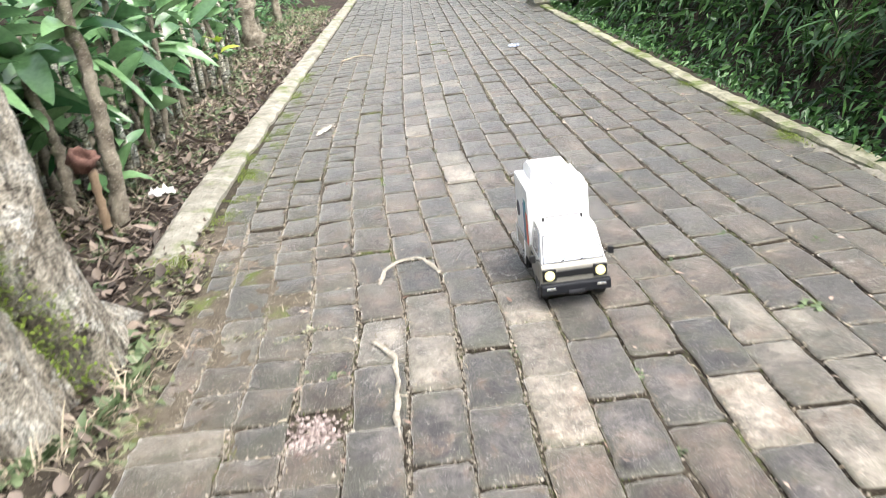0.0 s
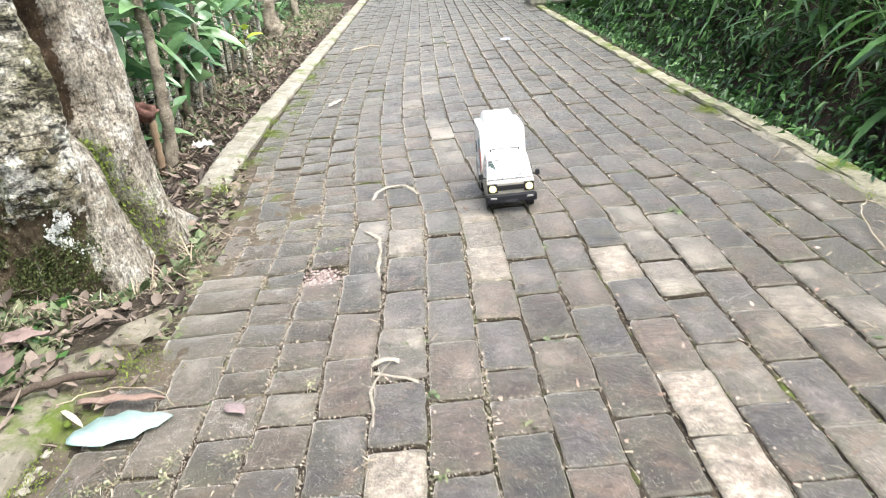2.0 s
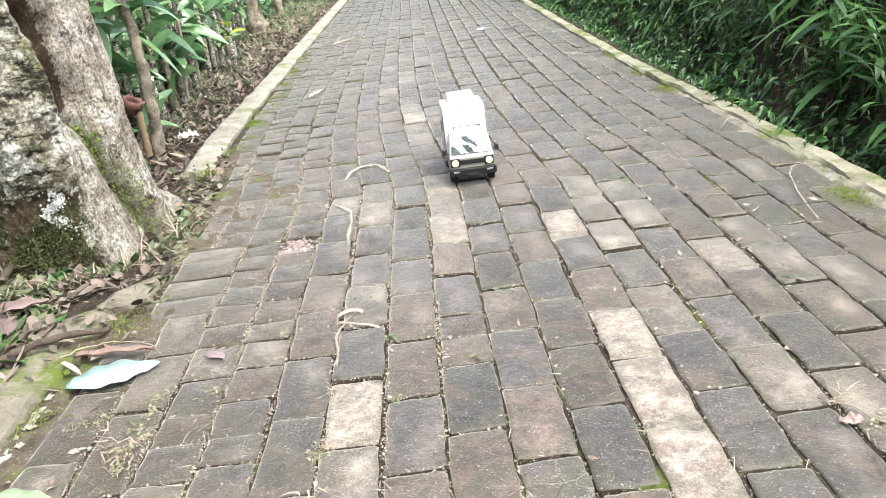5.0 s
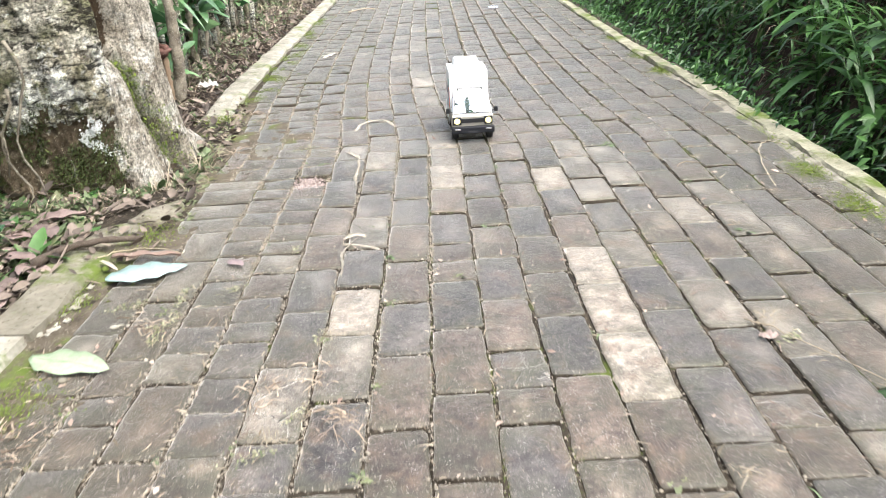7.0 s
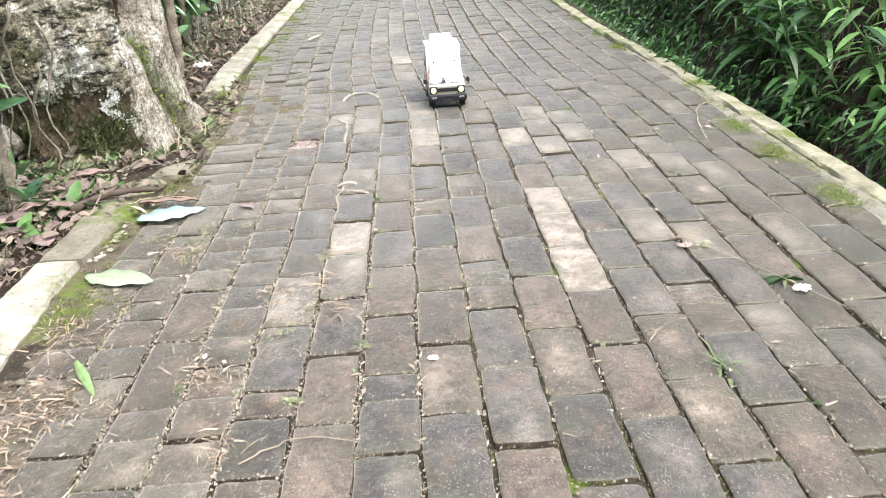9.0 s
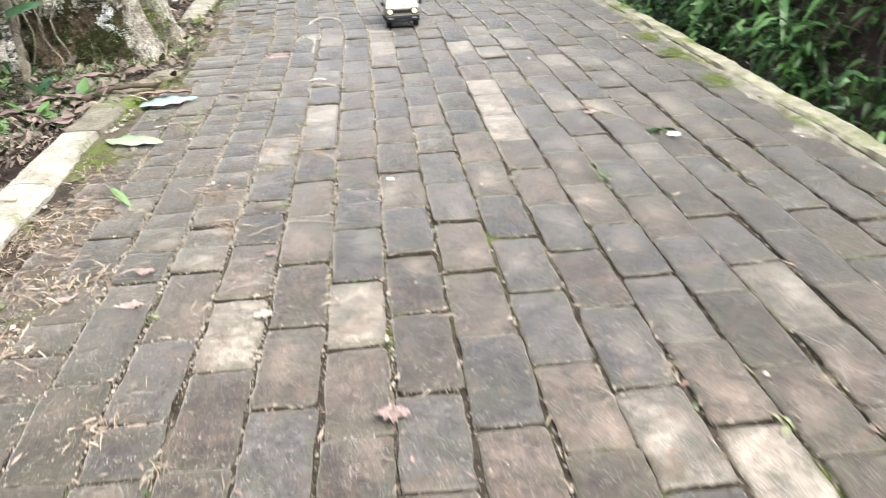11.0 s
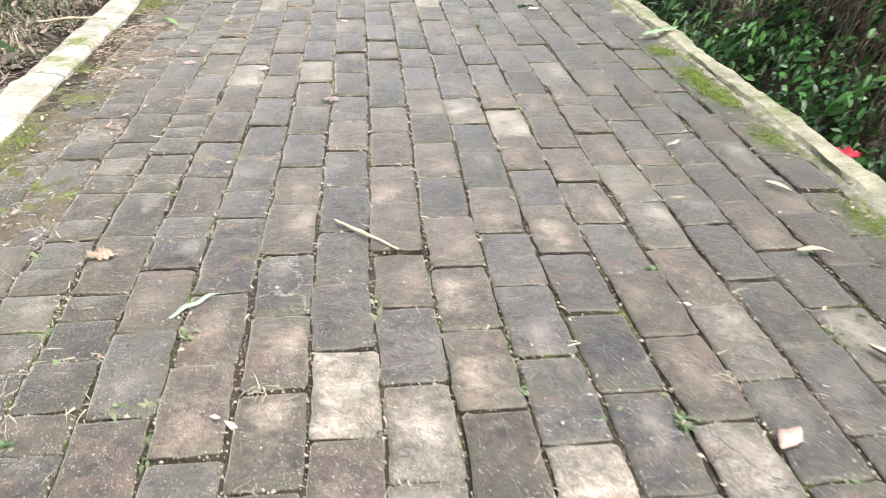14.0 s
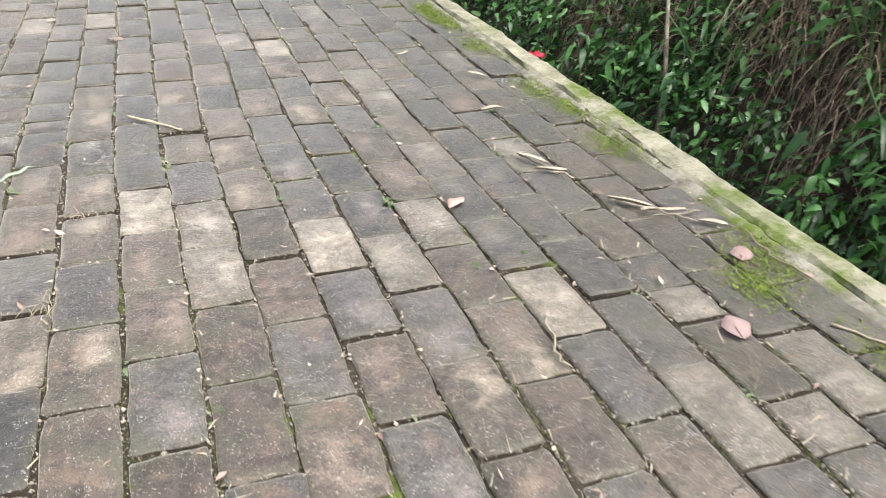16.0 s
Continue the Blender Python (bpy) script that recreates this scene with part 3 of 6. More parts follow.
# ---- leaves ----
def leaf_arrays(P, D, L, W, droop, stations, fold=0.25, twist=None):
    """Leaves at P pointing along D, as strips folded along the midrib. stations: (along, half width)."""
    P, D, L, W, droop = (np.asarray(a, float) for a in (P, D, L, W, droop))
    n = len(P)
    D = D / np.linalg.norm(D, axis=1, keepdims=True)
    up = np.tile([0.0, 0.0, 1.0], (n, 1))
    side = np.cross(D, up)
    side /= np.linalg.norm(side, axis=1, keepdims=True) + 1e-6
    if twist is not None:
        nrm = np.cross(side, D)
        side = side * np.cos(twist)[:, None] + nrm * np.sin(twist)[:, None]
    nrm = np.cross(side, D)
    verts = []
    for a, w in stations:
        mid = P + D * (L * a)[:, None] - up * (droop * L * a * a)[:, None]
        h = (W * w)[:, None]
        verts += [mid - side * h + nrm * h * fold, mid, mid + side * h + nrm * h * fold]
    V = np.stack(verts, 1)
    m = len(stations)
    f = []
    for j in range(m - 1):
        a = 3 * j
        f += [(a, a + 1, a + 4, a + 3), (a + 1, a + 2, a + 5, a + 4)]
    F = (np.array(f)[None] + (np.arange(n) * 3 * m)[:, None, None]).reshape(-1, 4)
    return V.reshape(-1, 3), F


def fast_mesh(name, V, F, material, parent=None, label="", smooth=True):
    me = bpy.data.meshes.new(name)
    F = np.asarray(F, dtype=np.int32)
    me.vertices.add(len(V))
    me.vertices.foreach_set("co", np.asarray(V, dtype=np.float32).ravel())
    me.loops.add(F.size)
    me.loops.foreach_set("vertex_index", F.ravel())
    me.polygons.add(len(F))
    me.polygons.foreach_set("loop_start", np.arange(0, F.size, F.shape[1], dtype=np.int32))
    me.polygons.foreach_set("use_smooth", np.full(len(F), smooth))
    me.materials.append(material)
    me.update(calc_edges=True)
    me.validate()
    ob = new(name, me)
    ob.parent = parent
    if label:
        ob["label"] = label
    return ob


SMALL = ((0.0, 0.1), (0.45, 0.5), (1.0, 0.03))
LANCE = ((0.0, 0.12), (0.3, 0.46), (0.6, 0.42), (0.85, 0.22), (1.0, 0.02))
SLIM = ((0.0, 0.12), (0.4, 0.5), (1.0, 0.03))
STRAP = ((0.0, 0.25), (0.25, 0.46), (0.5, 0.5), (0.75, 0.38), (0.92, 0.18), (1.0, 0.02))
BLADE = ((0.0, 0.5), (0.4, 0.42), (0.75, 0.28), (1.0, 0.03))


def tube(points, radii, sides=8, wobble=0.0, seed=0):
    """Vertices and quads of a bent tapering tube."""
    V, F = [], []
    pts = [Vector(p) for p in points]
    for i, p in enumerate(pts):
        d = (pts[min(i + 1, len(pts) - 1)] - pts[max(i - 1, 0)]).normalized()
        a = d.orthogonal().normalized()
        if i:
            a = (last - d * last.dot(d)).normalized()
        last = a
        b = d.cross(a)
        for k in range(sides):
            t = 2 * math.pi * k / sides
            r = radii[i] * (1 + wobble * noise.noise((math.cos(t) * 2 + seed, math.sin(t) * 2, i * 0.7 + seed)))
            V.append(p + a * (math.cos(t) * r) + b * (math.sin(t) * r))
    for i in range(len(pts) - 1):
        F += [(i * sides + k, i * sides + (k + 1) % sides, (i + 1) * sides + (k + 1) % sides, (i + 1) * sides + k) for k in range(sides)]
    return V, F


def tube_object(name, points, radii, material, parent=None, label="", sides=8, wobble=0.0, seed=0):
    V, F = tube(points, radii, sides, wobble, seed)
    F = F + [tuple(range(sides - 1, -1, -1)), tuple(range(len(V) - sides, len(V)))]
    return mesh_object(name, V, F, material, parent, label, smooth=True)


# ---- great tree on the left ----
def great_tree():
    tree = new("tree")
    tagged(tree, "old grey tree trunk with buttressed roots, moss and a split", "tree")
    heights = np.concatenate([np.linspace(-0.12, 1.2, 200), np.linspace(1.26, 3.48, 36)])
    rings, sides = len(heights), 420
    V, kinds = [], []

    def bell(t, mid, width):
        off = (t - mid + math.pi) % (2 * math.pi) - math.pi
        return math.exp(-(off / width) ** 2)

    for j in range(rings):
        z = float(heights[j])
        flare = math.exp(-max(0, z) / 0.22)
        cx, cy = -1.2 - 0.06 * min(z, 1.2), 1.56 + 0.07 * min(z, 1.2)
        high = math.exp(-max(0, z - 0.7) / 0.8)
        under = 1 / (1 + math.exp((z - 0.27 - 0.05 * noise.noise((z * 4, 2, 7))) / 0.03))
        up, low = 1 / (1 + math.exp(-(z - 0.46) / 0.03)), 1 / (1 + math.exp((z - 0.42) / 0.04))
        for i in range(sides):
            t = 2 * math.pi * i / sides
            c, s_ = math.cos(t), math.sin(t)
            tt = (t + math.pi) % (2 * math.pi) - math.pi
            r = 0.325 - 0.03 * min(z, 2)
            r += flare * (0.02 + 0.12 * max(0, math.cos(t - 0.75)) ** 6 + 0.06 * bell(t, -0.55, 0.17) + 0.06 * max(0, math.cos(t - 3.6)) ** 5)
            # the face bulges and is undercut at its foot; two root ribs stand proud of it
            rim = -0.78 + (0.22 - 0.5 * max(0.0, z - 0.5)) / (1 + math.exp(-(z - 0.48) / 0.05))
            face = 1 / (1 + math.exp((tt - rim + 0.1 * noise.noise((z * 5, 1, 4))) / 0.03)) * (1 if tt < 0.2 else 0)
            face *= 1 / (1 + math.exp(-(tt + 2.7) / 0.1))
            r += face * (0.03 * (1 - under) - 0.045 * under * (1 + 0.5 * noise.noise((t * 4, z * 6, 1))))
            r += high * (0.045 * low * bell(t, -0.6, 0.14) + 0.05 * bell(t, 0.1, 0.24))
            # a narrow cavity above and a mossy groove below part the ribs
            ragged = 1 + 0.35 * noise.noise((z * 7, t * 3, 3)) + 0.12 * noise.noise((z * 25, t * 9, 6))
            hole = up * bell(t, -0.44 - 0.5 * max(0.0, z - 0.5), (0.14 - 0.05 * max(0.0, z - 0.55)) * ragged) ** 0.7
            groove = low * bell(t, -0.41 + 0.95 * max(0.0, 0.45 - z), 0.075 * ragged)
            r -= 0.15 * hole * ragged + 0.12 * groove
            # dark brown follows the undercut mask, so the overhang's shade is painted in
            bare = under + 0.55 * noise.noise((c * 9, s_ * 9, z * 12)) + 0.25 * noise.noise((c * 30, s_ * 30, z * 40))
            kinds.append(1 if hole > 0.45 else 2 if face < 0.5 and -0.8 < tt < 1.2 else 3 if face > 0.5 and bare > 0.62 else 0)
            r -= 0.012 * face * min(1.0, max(0.0, (bare - 0.55) * 6))
            ledge = abs(noise.noise((c * 5, s_ * 5, z * 13)))
            r += 0.035 * noise.noise((c * 1.6, s_ * 1.6, z * 1.2)) + 0.016 * noise.noise((c * 6, s_ * 6, z * 3.5))
            r += (0.03 * ledge + 0.012 * noise.noise((c * 22, s_ * 22, z * 40))) * (0.25 + 0.75 * face) + 0.006 * noise.noise((c * 26, s_ * 26, z * 4)) * (1 - face)
            V.append((cx + r * c, cy + r * s_, z))
    F = [(j * sides + i, j * sides + (i + 1) % sides, (j + 1) * sides + (i + 1) % sides, (j + 1) * sides + i) for j in range(rings - 1) for i in range(sides)]
    F.append(tuple(range((rings - 1) * sides, rings * sides)))
    trunk = mesh_object("trunk", V, F, [BARK, ROTTEN, ROOT_BARK, SHADED_DECAY], tree, "grey bark with lichen and moss", smooth=True)
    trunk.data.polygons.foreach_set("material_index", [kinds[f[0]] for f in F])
    # moss in the lower groove
    rg = np.random.RandomState(33)
    P = []
    for _ in range(2600):
        z = rg.uniform(0.0, 0.42)
        t = -0.41 + 0.95 * max(0.0, 0.45 - z) + rg.normal(0, 0.05)
        j = min(199, round((z + 0.12) / 1.32 * 199))
        P.append(np.array(V[j * 420 + round((t % (2 * math.pi)) / (2 * math.pi) * 420) % 420]) + rg.normal(0, 0.004, 3))
    n = len(P)
    D = rg.normal(0, 1, (n, 3)) + [1.5, -1.0, 0.3]
    P = np.array(P) + [0.012, -0.012, 0.0]
    Vm, Fm = leaf_arrays(P, D, rg.uniform(0.006, 0.018, n), rg.uniform(0.004, 0.01, n), rg.uniform(0, 0.5, n), SMALL)
    tagged(fast_mesh("trunk_moss", Vm, Fm, MOSS, tree, "yellow-green moss in the groove"), kind="stuff")
    # dark damp moss over the foot
    P = []
    while len(P) < 9000:
        z, t = abs(rg.normal(0, 0.17)), rg.uniform(-2.6, -0.74)
        j = min(199, round((z + 0.12) / 1.32 * 199))
        i = round((t % (2 * math.pi)) / (2 * math.pi) * 420) % 420
        p = V[j * 420 + i]
        if noise.noise((p[0] * 7, p[1] * 7, p[2] * 7)) + 0.5 * noise.noise((p[0] * 25, p[1] * 25, p[2] * 25)) > 0.05:
            P.append(np.array(p) + rg.normal(0, 0.006, 3))
    n = len(P)
    Vm, Fm = leaf_arrays(P, rg.normal(0, 1, (n, 3)) + [0.5, -1.0, 0.2], rg.uniform(0.004, 0.012, n), rg.uniform(0.003, 0.008, n), rg.uniform(0, 0.5, n), SMALL)
    tagged(fast_mesh("foot_moss", Vm, Fm, leaf_material("dark_moss", (0.03, 0.042, 0.012), (0.12, 0.145, 0.045), 0.9, 0.1), tree, "dark damp moss on the bark"), kind="stuff")
    # surface roots that run out over the soil
    for i, line in enumerate((((-0.98, 1.72, 0.1), (-0.9, 1.84, 0.04), (-0.84, 1.95, -0.02)), ((-1.45, 1.3, 0.1), (-1.55, 1.18, 0.03), (-1.62, 1.1, -0.04)))):
        tube_object("root", line, [0.07, 0.045, 0.02], ROOT_BARK, tree, "gnarled surface root", sides=12, wobble=0.4, seed=i)
    # thin roots that hang over the undercut
    for i, (a, z0, z1) in enumerate(((-1.55, 0.55, 0.04), (-1.7, 0.4, 0.02), (-1.82, 0.62, 0.1), (-1.95, 0.5, 0.0), (-2.1, 0.45, 0.05))):
        line = []
        for k in range(9):
            z = z0 + (z1 - z0) * k / 8
            t = a + 0.09 * math.sin(k * 0.9 + i) + 0.05 * noise.noise((k * 0.8, i * 3.0, 2))
            line.append((-1.2 + 0.4 * math.cos(t), 1.56 + 0.4 * math.sin(t), z))
        tube_object("hanging_root", line, [0.006 - 0.0004 * k for k in range(9)], STEM, tree, "thin brown hanging root", sides=6, wobble=0.3, seed=i)
    # limbs and a loose crown, high over the lane's edge
    rg = np.random.RandomState(21)
    tips = []
    for i in range(6):
        a = i * 1.05 + 0.3
        p0 = Vector((-1.38, 1.64, 2.9 + 0.1 * i))
        p2 = p0 + Vector((math.cos(a) * rg.uniform(0.9, 1.5), math.sin(a) * rg.uniform(0.9, 1.5), rg.uniform(1.2, 2.2)))
        mid = p0.lerp(p2, 0.5) + Vector((0, 0, 0.25))
        tube_object("limb", [p0, mid, p2], [0.13, 0.08, 0.03], BARK, tree, sides=10, wobble=0.3, seed=i)
        tips += [mid, p2, p2 + Vector((0, 0, 0.4))]
    n = 1500
    P = np.array([tips[k] for k in rg.randint(0, len(tips), n)]) + rg.normal(0, 0.42, (n, 3))
    a = rg.uniform(0, 6.28, n)
    L = rg.uniform(0.08, 0.18, n)
    V, F = leaf_arrays(P, np.stack([np.cos(a), np.sin(a), rg.uniform(-0.8, 0.5, n)], 1), L, L * 0.4, rg.uniform(0, 0.6, n), LANCE)
    fast_mesh("crown", V, F, LEAF_MID, tree, "loose crown of green leaves")
    return tree


TREE = great_tree()


def overhanging_tree(x, y, lean, ends, leaves, seed, label):
    """A tree beside the lane whose boughs reach over it and show in the truck's windscreen."""
    tree = new("tree")
    tagged(tree, label, "tree")
    base = Vector((x, y, ground_height(x, y) - 0.1))
    tube_object("trunk", [base, base + Vector((lean * 0.2, 0, 1.2)), base + Vector((lean * 0.6, 0, 2.4)), base + Vector((lean, 0, 3.4))], [0.16, 0.13, 0.11, 0.07], BARK, tree, sides=14, wobble=0.3, seed=seed)
    rg = np.random.RandomState(seed)
    tips = []
    for end in ends:
        p0, p2 = base + Vector((lean * 0.85, 0, 3.0)), Vector(end)
        mid = p0.lerp(p2, 0.5) + Vector((0, 0, 0.25))
        tube_object("limb", [p0, mid, p2], [0.06, 0.035, 0.01], BARK, tree, sides=8, wobble=0.3, seed=end[0])
        tips += [p0.lerp(p2, 0.6), p0.lerp(p2, 0.8), p2]
    P = np.array([tips[k] for k in rg.randint(0, len(tips), leaves)]) + rg.normal(0, 0.17, (leaves, 3))
    a = rg.uniform(0, 6.28, leaves)
    L = rg.uniform(0.09, 0.19, leaves)
    V, F = leaf_arrays(P, np.stack([np.cos(a), np.sin(a), rg.uniform(-0.8, 0.3, leaves)], 1), L, L * 0.42, rg.uniform(0, 0.6, leaves), LANCE)
    fast_mesh("crown", V, F, LEAF_MID, tree, "loose crown of green leaves")
    return tree


overhanging_tree(-2.7, -0.9, 0.5, ((0.3, -0.8, 3.4), (-0.15, -1.3, 3.9), (-0.4, -0.3, 3.8), (-1.2, -1.6, 4.2), (-3.4, -1.4, 4.4), (-2.6, 0.2, 4.5)), 1100, 12, "leaning tree with a bough reaching over the lane")

# ---- right bank ----
rs = np.random.RandomState(3)


def bank_points(count, y0, y1, d0, d1, lift):
    y = rs.uniform(y0, y1, count)
    x = 1.6 + rs.uniform(d0, d1, count)
    z = np.array([ground_height(a, b) for a, b in zip(x, y)]) + rs.uniform(0, 1, count) ** 1.5 * lift
    return np.stack([x, y, z], 1)


def outward(count, lean=0.6):
    """Directions that face the lane and droop."""
    a = rs.uniform(-1.5, 1.5, count)
    return np.stack([-np.cos(a), np.sin(a), rs.uniform(-0.7, 0.6, count) * lean], 1)


def undergrowth(name, count, y0, y1, d0, d1, lift, size, material, label, shape=SMALL, aspect=0.55, clump=0.0):
    P = bank_points(count, y0, y1, d0, d1, lift)
    if clump:
        P = P[[noise.noise((a * 4.5 + size * 90, b * 4.5, c * 4.5)) + 0.4 * noise.noise((a * 13, b * 13, c * 13)) > clump - 0.5 for a, b, c in P]]
        count = len(P)
    L = rs.uniform(0.35, 1.3, count) * size
    V, F = leaf_arrays(P, outward(count, 1.3), L, L * aspect, rs.uniform(0, 0.9, count), shape, twist=rs.uniform(-1.5, 1.5, count))
    ob = fast_mesh(name, V, F, material)
    return tagged(ob, label, "undergrowth", kind="stuff")


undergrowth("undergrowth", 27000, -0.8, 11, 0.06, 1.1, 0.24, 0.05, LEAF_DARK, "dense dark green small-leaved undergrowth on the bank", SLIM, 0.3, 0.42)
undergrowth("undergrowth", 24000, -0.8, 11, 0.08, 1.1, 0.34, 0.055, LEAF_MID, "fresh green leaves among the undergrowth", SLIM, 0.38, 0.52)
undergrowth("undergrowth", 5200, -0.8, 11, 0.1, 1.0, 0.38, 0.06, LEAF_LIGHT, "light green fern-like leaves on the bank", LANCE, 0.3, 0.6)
undergrowth("undergrowth", 7000, 1.6, 11, -0.14, 0.12, 0.12, 0.04, LEAF_MID, "low green leaves close behind the long kerb", SLIM, 0.4)
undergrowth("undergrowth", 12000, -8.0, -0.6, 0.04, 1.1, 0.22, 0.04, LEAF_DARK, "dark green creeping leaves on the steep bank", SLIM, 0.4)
undergrowth("undergrowth", 26000, -8.0, -0.6, 0.06, 0.8, 0.32, 0.034, LEAF_IVY, "small green creeper leaves low on the steep bank", OVAL, 0.5, 0.5)
undergrowth("undergrowth", 6500, -8.0, -0.6, 0.1, 0.9, 0.36, 0.06, LEAF_IVY, "broad green leaves on the steep bank", LANCE, 0.4, 0.55)
undergrowth("undergrowth", 7000, -8.0, -0.6, 0.5, 1.4, 0.4, 0.05, LEAF_MID, "fern-like green leaves high on the steep bank", LANCE, 0.26, 0.6)
undergrowth("undergrowth", 900, -8.0, -0.6, 0.1, 0.9, 0.4, 0.055, LEAF_LIGHT, "pale green leaves among the creepers", LANCE, 0.4, 0.6)
undergrowth("undergrowth", 4500, -0.8, 14, 0.25, 2.0, 0.8, 0.12, LEAF_MID, "tall lance-leaved plants on the bank", LANCE, 0.2)
undergrowth("undergrowth", 500, -6.0, -0.8, 0.7, 2.0, 0.8, 0.2, LEAF_MID, "scattered long leaves on the bank", LANCE, 0.22)
undergrowth("undergrowth", 1800, -6.0, 14, 1.1, 2.4, 1.6, 0.26, LEAF_MID, "tall green plants at the top of the bank", LANCE, 0.22)
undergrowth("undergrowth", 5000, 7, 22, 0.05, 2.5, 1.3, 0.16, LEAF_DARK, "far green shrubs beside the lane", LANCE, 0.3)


def all_round(count, up0, up1):
    a = rs.uniform(0, 2 * math.pi, count)
    return np.stack([np.cos(a), np.sin(a), rs.uniform(up0, up1, count)], 1)


def strap_plant(x, y, count, length, stem=0.3, material=LEAF_BROAD):
    """A clump of long arching leaves on a short stem."""
    plant = new("broadleaf_plant")
    plant.location = (x, y, ground_height(x, y))
    tagged(plant, "clump of long glossy green strap leaves", "plant", group="broadleaf plants")
    tube_object("stem", [(0, 0, -0.03), (0.01, 0, stem * 0.5), (0, 0.01, stem)], [0.022, 0.018, 0.012], BARK, plant, "short ringed stem")
    D = all_round(count, 0.1, 1.8)
    L = rs.uniform(0.55, 0.95, count) * length
    P = np.tile([0, 0, stem], (count, 1)) * rs.uniform(0.4, 1.0, (count, 1))
    for i in range(count):
        V, F = leaf_arrays(P[i:i + 1], D[i:i + 1], L[i:i + 1], L[i:i + 1] * rs.uniform(0.22, 0.36), rs.uniform(0.1, 0.8, 1), STRAP, twist=rs.uniform(-0.9, 0.9, 1))
        fast_mesh("leaf", V, F, material, plant)
    return plant


def lance_plant(x, y, stems, height, length, material, aspect=0.17):
    """A leafy shrub: bent stems, each with alternate long leaves."""
    plant = new("lance_leaf_plant")
    plant.location = (x, y, ground_height(x, y))
    tagged(plant, "shrub with long narrow green leaves on bent stems", "plant", group="lance-leaved plants")
    for _ in range(stems):
        lean = rs.uniform(-0.5, 0.25), rs.uniform(-0.35, 0.35)
        h = height * rs.uniform(0.6, 1.1)
        pts = [(lean[0] * h * t * t, lean[1] * h * t * t, h * t - 0.03) for t in (0, 0.35, 0.7, 1.0)]
        stem = tube_object("stem", pts, [0.006, 0.005, 0.004, 0.002], LEAF_MID, plant, sides=6)
        n = rs.randint(9, 14)
        t = np.linspace(0.25, 1.0, n)
        P = np.stack([lean[0] * h * t * t, lean[1] * h * t * t, h * t - 0.03], 1)
        L = rs.uniform(0.6, 1.1, n) * length
        V, F = leaf_arrays(P, all_round(n, 0.0, 0.9), L, L * aspect, rs.uniform(0.2, 0.9, n), LANCE)
        fast_mesh("leaves", V, F, material, stem)
    return plant


for y in np.arange(-7.6, 9.5, 0.42):
    lance_plant(1.95 + rs.uniform(0, 0.3), y + rs.uniform(-0.15, 0.15), 4, rs.uniform(0.35, 0.7), rs.uniform(0.14, 0.24) * (0.6 if y < -0.5 else 1.0), (LEAF_MID, LEAF_LIGHT, LEAF_DARK)[rs.choice(3, p=[0.5, 0.2, 0.3])])
for x, y, c, l, st in ((2.0, 1.75, 9, 0.34, 0.55), (2.1, 1.1, 8, 0.32, 0.45), (2.2, 2.7, 9, 0.4, 0.6), (2.05, 0.2, 8, 0.28, 0.35), (2.2, 4.2, 9, 0.4, 0.6)):
    strap_plant(x, y, c, l, st, LEAF_LIGHT)
for x, y, h, l in ((1.85, 1.6, 0.75, 0.3), (1.95, 2.3, 0.9, 0.32), (1.9, 0.7, 0.5, 0.24), (2.0, 3.2, 0.9, 0.3), (1.9, -3.4, 0.5, 0.12)):
    lance_plant(x, y, 5, h, l, LEAF_MID, 0.15)

# dry roots and dead stems that hang down the bank
DRY_ROOT = leaf_material("dry_root", (0.1, 0.072, 0.048), (0.34, 0.26, 0.18), 0.9, 0.0)
n = 1800
P = bank_points(n, -7, 4, 0.3, 1.1, 0.5)
L = rs.uniform(0.05, 0.2, n)
V, F = leaf_arrays(P, outward(n, 1.0) * [1, 0.5, 1], L, rs.uniform(0.002, 0.005, n), rs.uniform(0.6, 1.8, n), BLADE)
tagged(fast_mesh("dry_roots", V, F, DRY_ROOT), "brown dry roots and stems hanging on the bank", "roots", kind="stuff")
# curtains of rootlets where the bank has slipped
for y in np.arange(-6.4, 0.2, 0.16):
    n = 260
    d = rs.uniform(0.35, 0.95)
    x, yy = 1.6 + d + rs.normal(0, 0.08, n), y + rs.normal(0, 0.09, n)
    z = np.array([ground_height(a, b) for a, b in zip(x, yy)]) + rs.uniform(0.02, 0.34, n)
    D = np.stack([rs.normal(-0.7, 0.5, n), rs.normal(0, 0.6, n), rs.uniform(-1.0, 0.5, n)], 1)
    V, F = leaf_arrays(np.stack([x, yy, z], 1), D, rs.uniform(0.03, 0.16, n), rs.uniform(0.001, 0.0032, n), rs.uniform(0.5, 2.2, n), BLADE, fold=0.6)
    tagged(fast_mesh("root_curtain", V, F, DRY_ROOT), "curtain of brown rootlets hanging from the bank", "roots", kind="stuff")
for i, (x, y, h, lean) in enumerate(((1.78, -2.52, 0.6, 0.1), (2.0, -3.3, 0.7, -0.1), (2.15, -3.9, 0.8, 0.15), (1.95, -1.6, 0.6, -0.12), (2.2, -4.6, 0.8, 0.1))):
    z = ground_height(x, y)
    stalk = tube_object("woody_stem", [(x, y, z - 0.05), (x + 0.03, y + lean * 0.4, z + h * 0.4), (x + 0.02, y + lean, z + h)], [0.011, 0.008, 0.005], STEM, sides=8, wobble=0.4, seed=i)
    tagged(stalk, "crooked brown woody stem on the bank", "stem", group="woody stems")


